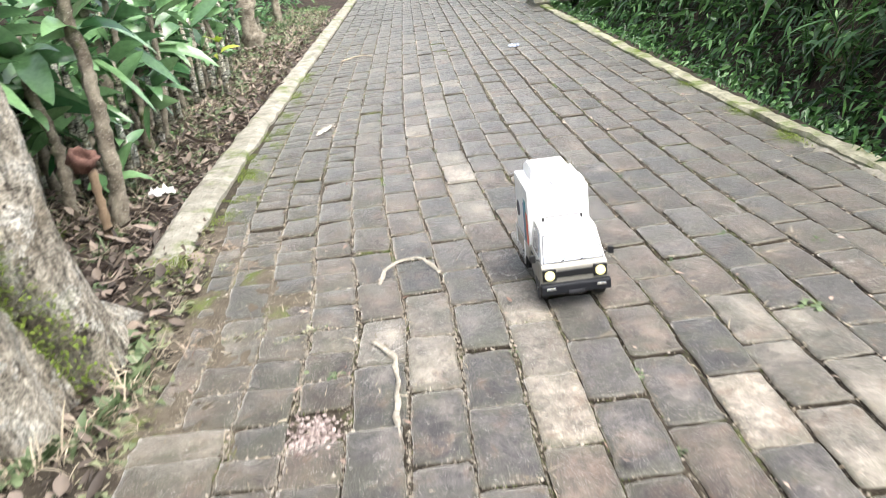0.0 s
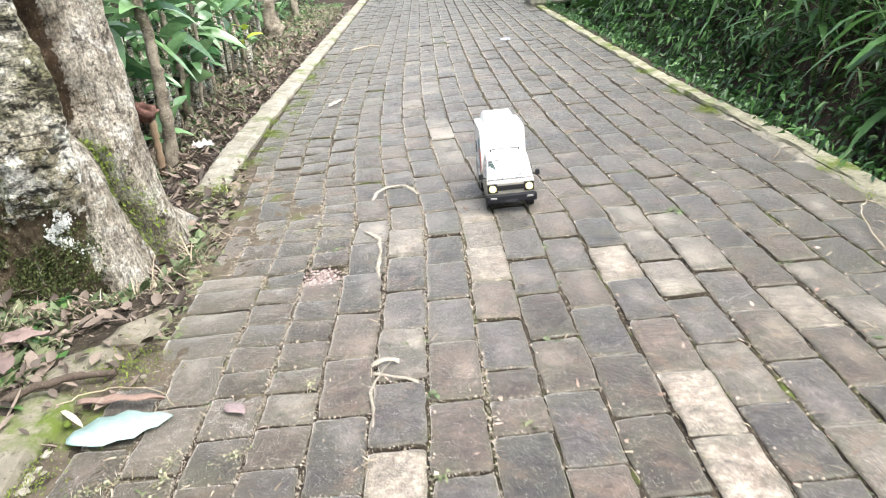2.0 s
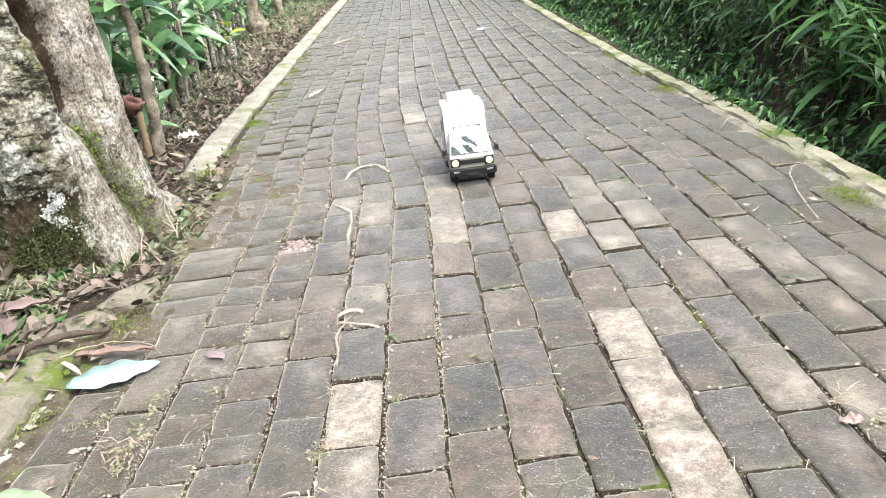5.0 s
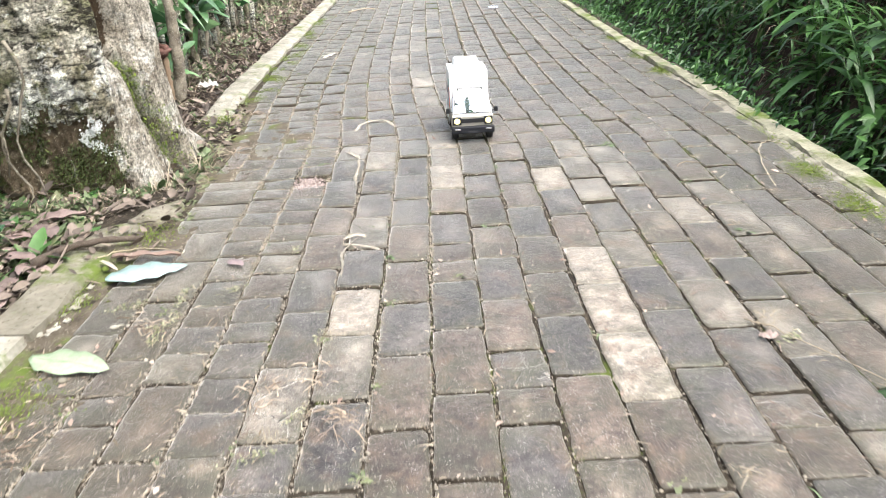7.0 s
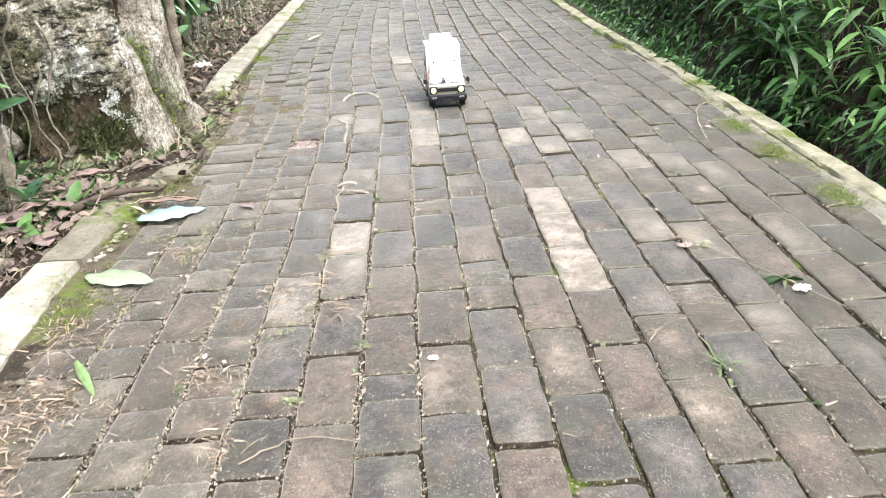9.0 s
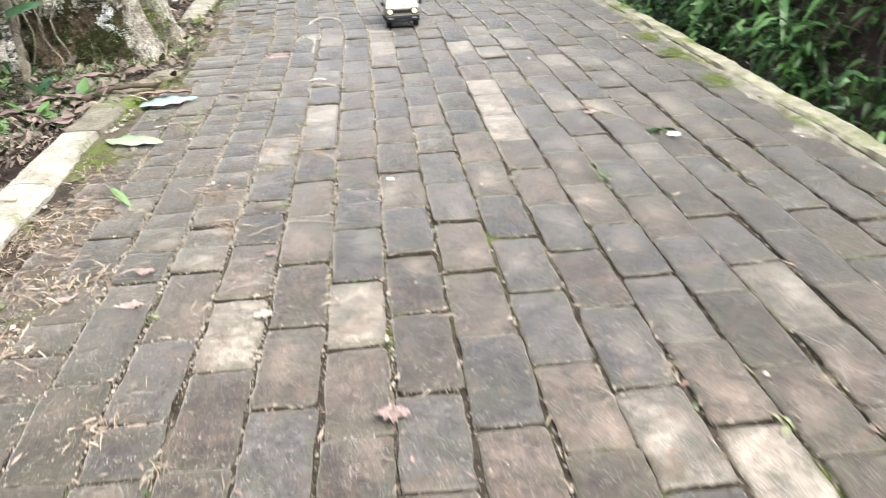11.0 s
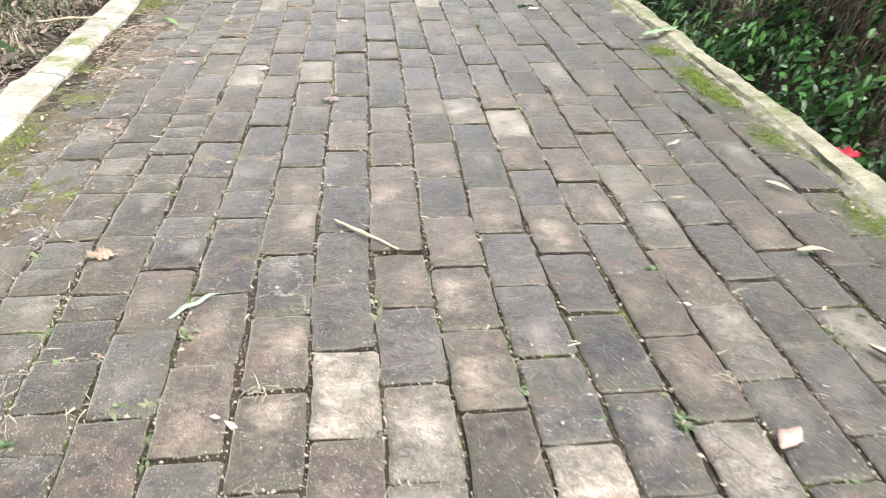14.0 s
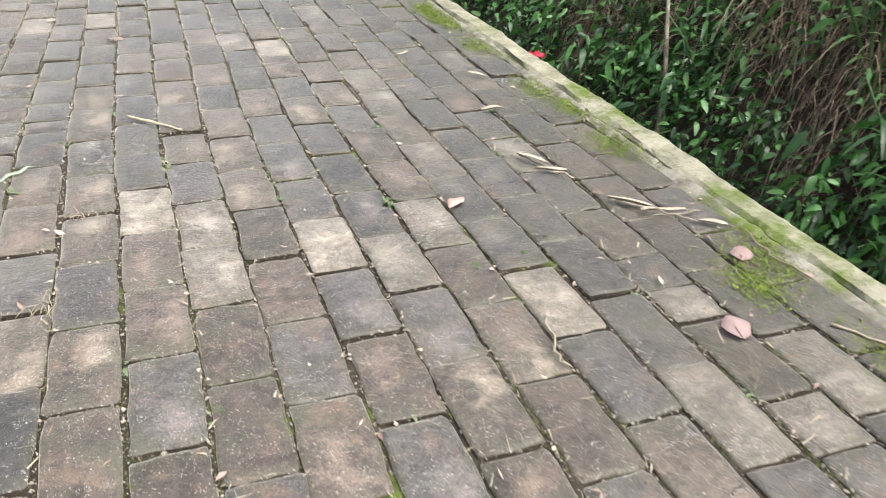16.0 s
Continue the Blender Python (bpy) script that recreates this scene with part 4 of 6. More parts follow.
# ---- left bank ----
def left_points(count, y0, y1, x0, x1, lift):
    y, x = rs.uniform(y0, y1, count), rs.uniform(x0, x1, count)
    z = np.array([ground_height(a, b) for a, b in zip(x, y)]) + rs.uniform(0, 1, count) ** 1.5 * lift
    return np.stack([x, y, z], 1)


for x, y, c, l, st in ((-1.55, 3.0, 12, 0.42, 0.45), (-1.75, 3.5, 14, 0.45, 0.5), (-1.5, 3.9, 10, 0.38, 0.3), (-1.95, 4.2, 14, 0.5, 0.55), (-1.65, 4.7, 12, 0.42, 0.45), (-2.1, 5.2, 14, 0.5, 0.6),
                       (-1.75, 5.8, 12, 0.42, 0.5), (-2.2, 6.5, 14, 0.5, 0.6), (-1.9, 7.3, 12, 0.45, 0.5), (-1.35, 3.25, 8, 0.3, 0.1), (-1.7, 2.6, 12, 0.4, 0.5), (-2.2, 3.2, 14, 0.5, 0.7),
                       (-1.62, 2.7, 9, 0.36, 0.45), (-1.6, 4.3, 12, 0.4, 0.5), (-1.8, 6.4, 10, 0.36, 0.4), (-1.18, 0.74, 7, 0.17, 0.03), (-1.32, 0.98, 6, 0.17, 0.05), (-1.55, 0.6, 8, 0.26, 0.2), (-1.45, 0.3, 7, 0.3, 0.1)):
    strap_plant(x, y, c, l, st)

strap_plant(-1.01, 0.66, 9, 0.2, 0.02, LEAF_LIGHT)
strap_plant(-1.13, 0.52, 7, 0.2, 0.02, LEAF_LIGHT)
strap_plant(-1.33, 5.5, 4, 0.22, 0.42, LEAF_YOUNG)
for x, y, c, l, st in ((-1.22, 0.66, 7, 0.26, 0.55), (-1.3, 0.1, 7, 0.26, 0.3), (-1.17, -1.0, 8, 0.24, 0.12), (-1.4, -0.6, 8, 0.3, 0.2), (-1.35, -1.5, 8, 0.28, 0.15)):
    strap_plant(x, y, c, l, st)


def thin_tree(x, y, r, height, lean=(0.0, 0.0), label="slim knobbly grey trunk on the bank"):
    """A slim trunk with knots, bare below and leafy above."""
    tree = new("slim_tree")
    tree.location = (x, y, ground_height(x, y))
    tagged(tree, label, "tree", group="slim trees")
    pts, rad = [], []
    for i in range(60):
        t = i / 59
        pts.append((lean[0] * t + 0.025 * noise.noise((x, t * 6, 1)), lean[1] * t + 0.025 * noise.noise((y, t * 6, 2)), -0.05 + height * t))
        rad.append(0.75 * r * (1 - 0.45 * t) * (1 + 0.35 * noise.noise((t * 34, x, y)) + 0.3 * max(0, math.sin(t * 46 + x * 9)) ** 8) * (1.35 if i == 0 else 1.0))
    tube_object("trunk", pts, rad, STEM, tree, sides=14, wobble=0.45, seed=x * 7)
    n = 16
    P = np.tile(pts[-1], (n, 1)) - np.stack([np.zeros(n), np.zeros(n), rs.uniform(0, 0.35 * height, n)], 1)
    L = rs.uniform(0.16, 0.32, n)
    V, F = leaf_arrays(P, all_round(n, -0.3, 1.2), L, L * rs.uniform(0.24, 0.42, n), rs.uniform(0.0, 0.8, n), STRAP, twist=rs.uniform(-0.9, 0.9, n))
    fast_mesh("crown", V, F, LEAF_BROAD, tree, "long green leaves")
    return tree


for x, y, c, l, st in ((-1.55, 2.9, 9, 0.25, 0.5), (-1.42, 3.15, 10, 0.26, 0.6), (-1.33, 3.4, 8, 0.22, 0.4)):
    strap_plant(x, y, c, l, st)
for y in np.arange(3.15, 7.5, 0.3):
    strap_plant(-1.36 - 0.05 * (y - 2.7) + rs.uniform(-0.06, 0.06), y, 8, rs.uniform(0.26, 0.38), rs.uniform(0.35, 0.75))
for y in np.arange(2.55, 9.5, 0.33):
    strap_plant(-1.45 - 0.04 * (y - 2.5) - rs.uniform(0, 0.35), y, 13, rs.uniform(0.26, 0.38), rs.uniform(0.35, 0.6))
for x, y, r, h, lean in ((-1.34, 0.62, 0.05, 1.5, (-0.15, 0.1)), (-1.2, 0.72, 0.036, 1.5, (-0.1, 0.05)), (-1.18, 2.84, 0.042, 1.1, (-0.02, 0.05)), (-1.52, 3.95, 0.04, 1.3, (-0.1, 0.1)),
                         (-1.55, 5.0, 0.05, 1.4, (-0.1, 0.0)), (-1.62, 6.2, 0.05, 1.5, (0.0, 0.1)), (-1.55, 8.0, 0.11, 2.2, (-0.2, 0.2)),
                         (-1.75, 7.0, 0.05, 1.5, (0.0, 0.0)), (-1.85, 2.9, 0.05, 1.6, (0.0, 0.0)), (-1.75, 9.3, 0.06, 1.8, (0.0, 0.0)), (-1.7, 10.6, 0.07, 1.8, (0.0, 0.0))):
    thin_tree(x, y, r, h, lean)

for y in np.arange(2.62, 6.6, 0.17):
    thin_tree(-1.3 - 0.07 * (y - 2.6) - rs.uniform(0.0, 0.32), y, rs.uniform(0.02, 0.04), rs.uniform(0.55, 1.0), (rs.uniform(-0.12, 0.1), rs.uniform(-0.1, 0.1)), "knobbly dry cane with a head of green leaves")
P = left_points(9000, 2.2, 18, -4.5, -1.75, 1.2)
V, F = leaf_arrays(P, all_round(9000, -0.5, 1.2), rs.uniform(0.08, 0.27, 9000), rs.uniform(0.03, 0.07, 9000), rs.uniform(0.1, 0.7, 9000), LANCE)
tagged(fast_mesh("undergrowth", V, F, LEAF_BROAD), "mixed green plants on the left bank", "undergrowth", kind="stuff")
P = left_points(2500, -7, 2.2, -4.5, -1.5, 0.7)
V, F = leaf_arrays(P, all_round(2500, -0.5, 1.2), rs.uniform(0.08, 0.2, 2500), rs.uniform(0.03, 0.06, 2500), rs.uniform(0.1, 0.7, 2500), LANCE)
tagged(fast_mesh("undergrowth", V, F, LEAF_MID), "low green plants on the left bank", "undergrowth", kind="stuff")
# fallen leaves, straw and weeds on the soil strip
n = 3600
P = left_points(n, 1.9, 8, -1.62, -0.99, 0.03)
P[:, 2] += 0.01
V, F = leaf_arrays(P, all_round(n, -0.2, 0.6), rs.uniform(0.3, 1, n) ** 2 * 0.08, rs.uniform(0.3, 1, n) ** 2 * 0.034, rs.uniform(-0.5, 0.5, n), OVAL, fold=0.5, twist=rs.uniform(-0.8, 0.8, n))
tagged(fast_mesh("leaf_litter", V, F, LEAF_DRY), "dead leaves below the broad-leaved plants", "leaf litter", kind="stuff")
n = 900
P = np.stack([rs.uniform(-1.05, -0.7, n), rs.uniform(1.05, 2.7, n), rs.uniform(-0.02, 0.012, n)], 1)
P = P[P[:, 0] < -0.62 - 0.12 * np.maximum(0, P[:, 1] - 1.2)]
n = len(P)
V, F = leaf_arrays(P, all_round(n, -0.25, 0.4), rs.uniform(0.3, 1, n) ** 2 * 0.07, rs.uniform(0.3, 1, n) ** 2 * 0.034, rs.uniform(-0.5, 0.4, n), OVAL, fold=0.45, twist=rs.uniform(-0.6, 0.6, n))
tagged(fast_mesh("leaf_litter", V, F, LEAF_DRY), "drift of brown fallen leaves beside the trunk", "leaf litter", kind="stuff")
n = 5200
P = left_points(n, -6, 12, -1.45, -0.98, 0.025)
wide = rs.rand(n) < 0.25
P[wide] = left_points(int(wide.sum()), -6, 12, -2.2, -1.3, 0.02)
P[:, 2] += 0.012
V, F = leaf_arrays(P, all_round(n, -0.25, 0.4), rs.uniform(0.25, 1, n) ** 2 * 0.07, rs.uniform(0.25, 1, n) ** 2 * 0.035, rs.uniform(-0.5, 0.4, n), OVAL, fold=0.45, twist=rs.uniform(-0.6, 0.6, n))
tagged(fast_mesh("leaf_litter", V, F, LEAF_DRY), "brown and purplish fallen leaves on the soil", "leaf litter", kind="stuff")
n = 4200
P = left_points(n, -4, 11, -1.8, -0.97, 0.03)
V, F = leaf_arrays(P, all_round(n, -0.1, 0.9), rs.uniform(0.04, 0.16, n), rs.uniform(0.001, 0.003, n), rs.uniform(0.1, 1.0, n), BLADE)
tagged(fast_mesh("straw_litter", V, F, STRAW), "pale straw and thin dead stems on the soil", "straw", kind="stuff")


def weeds(name, spots, material, label, blades, length, width, up=(0.3, 2.5)):
    """Tufts of thin blades or little leaves about the given spots."""
    n = len(spots) * blades
    P = np.repeat(np.array(spots, float), blades, 0) + rs.normal(0, 1, (n, 3)) * [0.012, 0.012, 0]
    L = rs.uniform(0.4, 1.2, n) * length
    V, F = leaf_arrays(P, all_round(n, *up), L, L * width, rs.uniform(0.2, 1.0, n), SMALL if width > 0.2 else BLADE, twist=rs.uniform(-0.4, 0.4, n))
    return tagged(fast_mesh(name, V, F, material), label, "weeds", kind="stuff")


def strip_spots(count, y0, y1, x0, x1):
    return [tuple(p) for p in left_points(count, y0, y1, x0, x1, 0.0)]


weeds("weeds", strip_spots(360, -3, 11, -1.9, -1.02), GRASS, "small green weeds on the soil strip", 9, 0.05, 0.5)
weeds("weeds", strip_spots(420, 2, 12, -2.1, -1.15), STRAW, "pale dry grass tufts on the bank", 12, 0.16, 0.03)
weeds("weeds", strip_spots(420, 2, 12, -2.1, -1.1), GRASS, "green grass tufts on the bank", 12, 0.13, 0.04)
weeds("weeds", strip_spots(650, 2.4, 13, -2.1, -1.24), GRASS, "dense pale green weeds below the plants", 10, 0.09, 0.3, (0.3, 2.0))
weeds("weeds", strip_spots(380, 2.4, 13, -2.1, -1.22), LEAF_LIGHT, "low leafy weeds on the bank", 10, 0.06, 0.5, (0.2, 1.6))
weeds("weeds", strip_spots(750, -4, 0.4, -2.0, -1.06), STRAW, "pale dry grass beside the edging", 9, 0.12, 0.035)
weeds("weeds", strip_spots(700, -4, 0.4, -2.0, -1.05), GRASS, "green grass beside the edging", 9, 0.11, 0.05)
weeds("weeds", [(-1.2 + 0.45 * math.cos(t), 1.56 + 0.45 * math.sin(t), -0.01) for t in np.linspace(-2.6, 0.5, 60)], GRASS, "weeds round the foot of the trunk", 10, 0.075, 0.35)
weeds("weeds", [(-1.2 + 0.46 * math.cos(t), 1.56 + 0.46 * math.sin(t), -0.01) for t in np.linspace(-1.7, 0.2, 30)], STRAW, "pale grass at the foot of the trunk", 12, 0.13, 0.035)

weeds("weeds", strip_spots(170, 0.72, 1.32, -1.85, -0.92), GRASS, "small weeds below the undercut trunk", 9, 0.06, 0.4, (0.2, 1.8))
weeds("weeds", strip_spots(120, 0.72, 1.32, -1.85, -0.92), LEAF_MID, "dark green seedlings below the trunk", 7, 0.07, 0.4, (0.2, 1.8))
weeds("weeds", strip_spots(150, 0.2, 1.35, -1.85, -0.95), STRAW, "dead stems below the trunk", 7, 0.09, 0.04, (0.1, 1.6))
weeds("weeds", strip_spots(150, 0.6, 1.3, -1.8, -0.9), PALE_WEED, "pale grey-green weeds below the trunk", 8, 0.075, 0.38, (0.3, 2.2))
weeds("weeds", strip_spots(110, 0.6, 1.3, -1.8, -0.9), STRAW, "curled pale dead leaves below the trunk", 6, 0.06, 0.3, (0.1, 1.4))
border = [(-0.72 - 0.11 * max(0.0, y - 1.5) + rs.normal(0, 0.035), y, -0.004) for y in np.linspace(0.95, 2.7, 130)]
weeds("weeds", border[::2], STRAW, "dry grass along the broken edge", 7, 0.055, 0.05, (0.05, 0.9))
weeds("weeds", border[1::3], PALE_WEED, "pale weeds along the broken edge", 7, 0.04, 0.4, (0.1, 0.9))
weeds("weeds", strip_spots(110, 0.6, 1.3, -1.8, -0.92), LEAF_LIGHT, "light green leafy weeds below the trunk", 7, 0.07, 0.42, (0.3, 2.0))
n = 1500
P = left_points(n, 0.0, 1.35, -1.9, -0.93, 0.04)
P[:, 2] += 0.012
V, F = leaf_arrays(P, all_round(n, -0.15, 0.25), rs.uniform(0.3, 1, n) ** 2 * 0.065, rs.uniform(0.3, 1, n) ** 2 * 0.032, rs.uniform(-0.5, 0.5, n), OVAL, fold=0.5, twist=rs.uniform(-0.8, 0.8, n))
tagged(fast_mesh("leaf_litter", V, F, LEAF_DRY), "curled dead leaves below the trunk", "leaf litter", kind="stuff")

n = 900
P = left_points(n, -3.2, 0.3, -1.25, -0.955, 0.03)
P[:, 2] += 0.012
V, F = leaf_arrays(P, all_round(n, -0.2, 0.6), rs.uniform(0.3, 1, n) ** 2 * 0.05, rs.uniform(0.3, 1, n) ** 2 * 0.026, rs.uniform(-0.5, 0.5, n), OVAL, fold=0.5, twist=rs.uniform(-0.8, 0.8, n))
tagged(fast_mesh("leaf_litter", V, F, LEAF_DRY), "curled dead leaves beside the bleached edging", "leaf litter", kind="stuff")
weeds("weeds", strip_spots(160, -3.2, 0.2, -1.3, -0.97), STRAW, "pale dead grass along the edging", 8, 0.1, 0.04, (0.1, 1.4))

weeds("weeds", strip_spots(90, 0.15, 0.7, -1.75, -1.06), LEAF_LIGHT, "bright leafy weeds beside the litter", 8, 0.06, 0.45, (0.3, 2.0))
weeds("weeds", strip_spots(70, 0.15, 0.7, -1.75, -1.06), GRASS, "green weeds beside the litter", 8, 0.075, 0.3, (0.3, 2.2))

# concrete patches where the kerb has broken away
def slab(name, outline, z, label, step=0.05):
    """A cast slab with a rough top inside an outline, thick enough to reach the bed."""
    bm = bmesh.new()
    c = sum((Vector((x, y, 0)) for x, y in outline), Vector()) / len(outline)
    pts = []
    for (xa, ya), (xb, yb) in zip(outline, outline[1:] + outline[:1]):
        k = max(1, round(math.hypot(xb - xa, yb - ya) / step))
        pts += [(xa + (xb - xa) * i / k, ya + (yb - ya) * i / k) for i in range(k)]
    rings = []
    for inset, dz in ((0.0, -0.08), (0.0, -0.012), (0.06, 0.0), (0.4, 0.004), (0.75, 0.002)):
        ring = []
        for x, y in pts:
            x2, y2 = x + (c.x - x) * inset, y + (c.y - y) * inset
            ring.append(bm.verts.new((x2 + 0.012 * noise.noise((x * 14, y * 14, 1)), y2 + 0.012 * noise.noise((x * 14, y * 14, 4)), z + dz + 0.008 * noise.noise((x2 * 9, y2 * 9, 3)))))
        rings.append(ring)
    for a, b in zip(rings, rings[1:]):
        for i in range(len(a)):
            bm.faces.new((a[i], a[(i + 1) % len(a)], b[(i + 1) % len(a)], b[i]))
    bm.faces.new(rings[-1])
    return tagged(part(name, bm, CONCRETE_OLD, None, smooth=True), label, "concrete", kind="structure")


slab("trim", [(-0.99, 2.64), (-0.78, 2.64), (-0.74, 2.0), (-0.68, 1.4), (-0.68, 1.05), (-0.71, 1.05), (-0.74, 1.4), (-0.81, 1.9), (-0.93, 2.25)], -0.008, "worn concrete edging where the kerb has broken away")
slab("trim", [(-0.96, 0.5), (-0.97, 0.7), (-0.88, 0.735), (-0.8, 0.69), (-0.765, 0.57), (-0.8, 0.5)], 0.006, "pale broken concrete slab beside dead leaves")
slab("trim", [(-0.93, 0.79), (-0.91, 0.9), (-0.83, 0.95), (-0.76, 0.9), (-0.75, 0.79), (-0.84, 0.755)], 0.004, "mossy broken concrete slab below the tree")
slab("trim", [(-0.84, 0.95), (-0.82, 1.03), (-0.72, 1.14), (-0.685, 1.06), (-0.73, 0.93)], 0.008, "narrow flat stone along the soil")
slab("trim", [(-0.74, 0.6), (-0.745, 0.9), (-0.63, 0.98), (-0.6, 0.78), (-0.605, 0.62)], -0.012, "sunken mossy concrete between slab and pavers")
# crumbs, stones and dead leaves over the broken edging
rg = random.Random(41)
for _ in range(22):
    x, y, r = rg.uniform(-0.95, -0.62), rg.uniform(-1.6, 1.15), rg.uniform(0.005, 0.013)
    bm = bmesh.new()
    bmesh.ops.create_icosphere(bm, subdivisions=2, radius=r)
    for v in bm.verts:
        v.co *= 1 + 0.5 * noise.noise(v.co * 60 + Vector((x * 9, y * 9, 0)))
        v.co.z *= 0.55
    stone = part("stone", bm, CONCRETE_OLD, None, smooth=True)
    stone.location = (x, y, r * 0.4 + (0.012 if y > 0.45 else 0.002))
    tagged(stone, "small grey lump of broken concrete", "stone", group="stones on the edging")
n = 420
P = np.stack([rs.uniform(-0.98, -0.6, n), rs.uniform(0.42, 1.2, n), rs.uniform(0.008, 0.02, n)], 1)
P = P[(P[:, 0] < -0.66 - 0.25 * (rs.rand(n) < 0.75)) & ((P[:, 1] > 0.64) | (P[:, 0] < -0.8))]
n = len(P)
V, F = leaf_arrays(P, all_round(n, -0.1, 0.4), rs.uniform(0.3, 1, n) ** 2 * 0.07, rs.uniform(0.3, 1, n) ** 2 * 0.034, rs.uniform(-0.4, 0.4, n), OVAL, fold=0.45, twist=rs.uniform(-0.6, 0.6, n))
tagged(fast_mesh("leaf_litter", V, F, LEAF_DRY), "dead leaves over the broken slabs", "leaf litter", kind="stuff")


# headwall of the culvert at the far end of the kerb
cul = new("culvert")
tagged(cul, "small concrete culvert with a dark opening", "culvert", kind="structure")
for name, x0, x1, y0, y1, z0, z1 in (("cap", 1.3, 1.95, 9.0, 9.7, 0.03, 0.13), ("cheek", 1.3, 1.5, 9.02, 9.68, -0.4, 0.03), ("cheek", 1.8, 1.95, 9.02, 9.68, -0.4, 0.03)):
    bm = bmesh.new()
    bmesh.ops.create_cube(bm, size=1.0)
    bmesh.ops.transform(bm, matrix=Matrix.Translation(((x0 + x1) / 2, (y0 + y1) / 2, (z0 + z1) / 2)) @ Matrix.Diagonal((x1 - x0, y1 - y0, z1 - z0, 1)), verts=bm.verts)
    bmesh.ops.bevel(bm, geom=bm.edges[:], offset=0.015, segments=2, affect="EDGES")
    part(name, bm, CONCRETE, cul)

# ---- toy truck ----
def plain(name, colour, rough=0.5, metal=0.0, glow=0.0, coat=0.0):
    m, nt, b = mat(name, rough, metal, 0.5)
    pos = place(nt)
    c = mix(nt, 1.0, colour, ramp(nt, noise_tex(nt, pos, 70, 4, 0.6), (0.3, 0.9), (0.7, 1.06)), "MULTIPLY")
    nt.links.new(c, b.inputs["Base Color"])
    b.inputs["Coat Weight"].default_value = coat
    if glow:
        nt.links.new(c, b.inputs["Emission Color"])
        b.inputs["Emission Strength"].default_value = glow
    return m


SILVER = plain("silver_paint", (0.33, 0.31, 0.265), 0.4, 0.3, coat=0.3)
WHITE = plain("white_card", (0.86, 0.86, 0.86), 0.5)
BLACK = plain("black_plastic", (0.008, 0.0085, 0.01), 0.5)
NAVY = plain("dark_blue_plastic", (0.004, 0.005, 0.009), 0.6)
RUBBER = plain("tyre_rubber", (0.02, 0.02, 0.02), 0.8)
RIM = plain("rim_silver", (0.62, 0.62, 0.6), 0.3, 0.7)
AMBER = plain("headlamp_yellow", (0.88, 0.8, 0.36), 0.15, 0.0, 0.3)
CHROME = plain("chrome", (0.75, 0.75, 0.75), 0.15, 1.0)
TEAL = plain("teal_print", (0.02, 0.2, 0.26), 0.4)
BLUE = plain("blue_print", (0.03, 0.1, 0.34), 0.4)
CORAL = plain("coral_print", (0.75, 0.16, 0.1), 0.4)
GLASS = plain("tinted_glass", (0.4, 0.45, 0.54), 0.02, 0.85, coat=0.3)


def bevelled_box(size, centre=(0, 0, 0), bevel=0.002, segments=2):
    bm = bmesh.new()
    bmesh.ops.create_cube(bm, size=1.0)
    bmesh.ops.scale(bm, vec=size, verts=bm.verts)
    if bevel:
        bmesh.ops.bevel(bm, geom=bm.edges[:], offset=bevel, segments=segments, affect="EDGES", profile=0.5)
    bmesh.ops.translate(bm, vec=centre, verts=bm.verts)
    return bm


def disc(radius, depth, centre, axis="X", segments=28, inner=0.0, bevel=0.0):
    bm = bmesh.new()
    bmesh.ops.create_cone(bm, cap_ends=True, segments=segments, radius1=radius, radius2=radius, depth=depth)
    if bevel:
        rim = [e for e in bm.edges if abs(e.verts[0].co.z - e.verts[1].co.z) < 1e-6]
        bmesh.ops.bevel(bm, geom=rim, offset=bevel, segments=2, affect="EDGES")
    turn = {"X": Matrix.Rotation(math.pi / 2, 4, "Y"), "Y": Matrix.Rotation(math.pi / 2, 4, "X"), "Z": Matrix.Identity(4)}[axis]
    bmesh.ops.transform(bm, matrix=Matrix.Translation(centre) @ turn, verts=bm.verts)
    return bm


def side_profile(profile, width, lean=0.0, lean_from=0.0, bevel=0.003):
    """A solid from a side view (y, z); above lean_from the sides lean in."""
    bm = bmesh.new()
    rows = []
    for s_ in (-1, 1):
        rows.append([bm.verts.new((s_ * (width / 2 - lean * max(0, z - lean_from)), y, z)) for y, z in profile])
    n = len(profile)
    for i in range(n):
        bm.faces.new((rows[0][i], rows[0][(i + 1) % n], rows[1][(i + 1) % n], rows[1][i]))
    bm.faces.new(rows[0][::-1])
    bm.faces.new(rows[1])
    bmesh.ops.recalc_face_normals(bm, faces=bm.faces)
    if bevel:
        bmesh.ops.bevel(bm, geom=bm.edges[:], offset=bevel, segments=2, affect="EDGES", profile=0.6)
    return bm


def quad_panel(corners, thick, bevel=0.0):
    """A thin panel on four corners, raised along its normal."""
    bm = bmesh.new()
    c = [Vector(p) for p in corners]
    nrm = (c[1] - c[0]).cross(c[3] - c[0]).normalized()
    lo = [bm.verts.new(p - nrm * thick) for p in c]
    hi = [bm.verts.new(p + nrm * thick * 0.4) for p in c]
    bm.faces.new(hi)
    bm.faces.new(lo[::-1])
    for i in range(4):
        bm.faces.new((lo[i], lo[(i + 1) % 4], hi[(i + 1) % 4], hi[i]))
    return bm


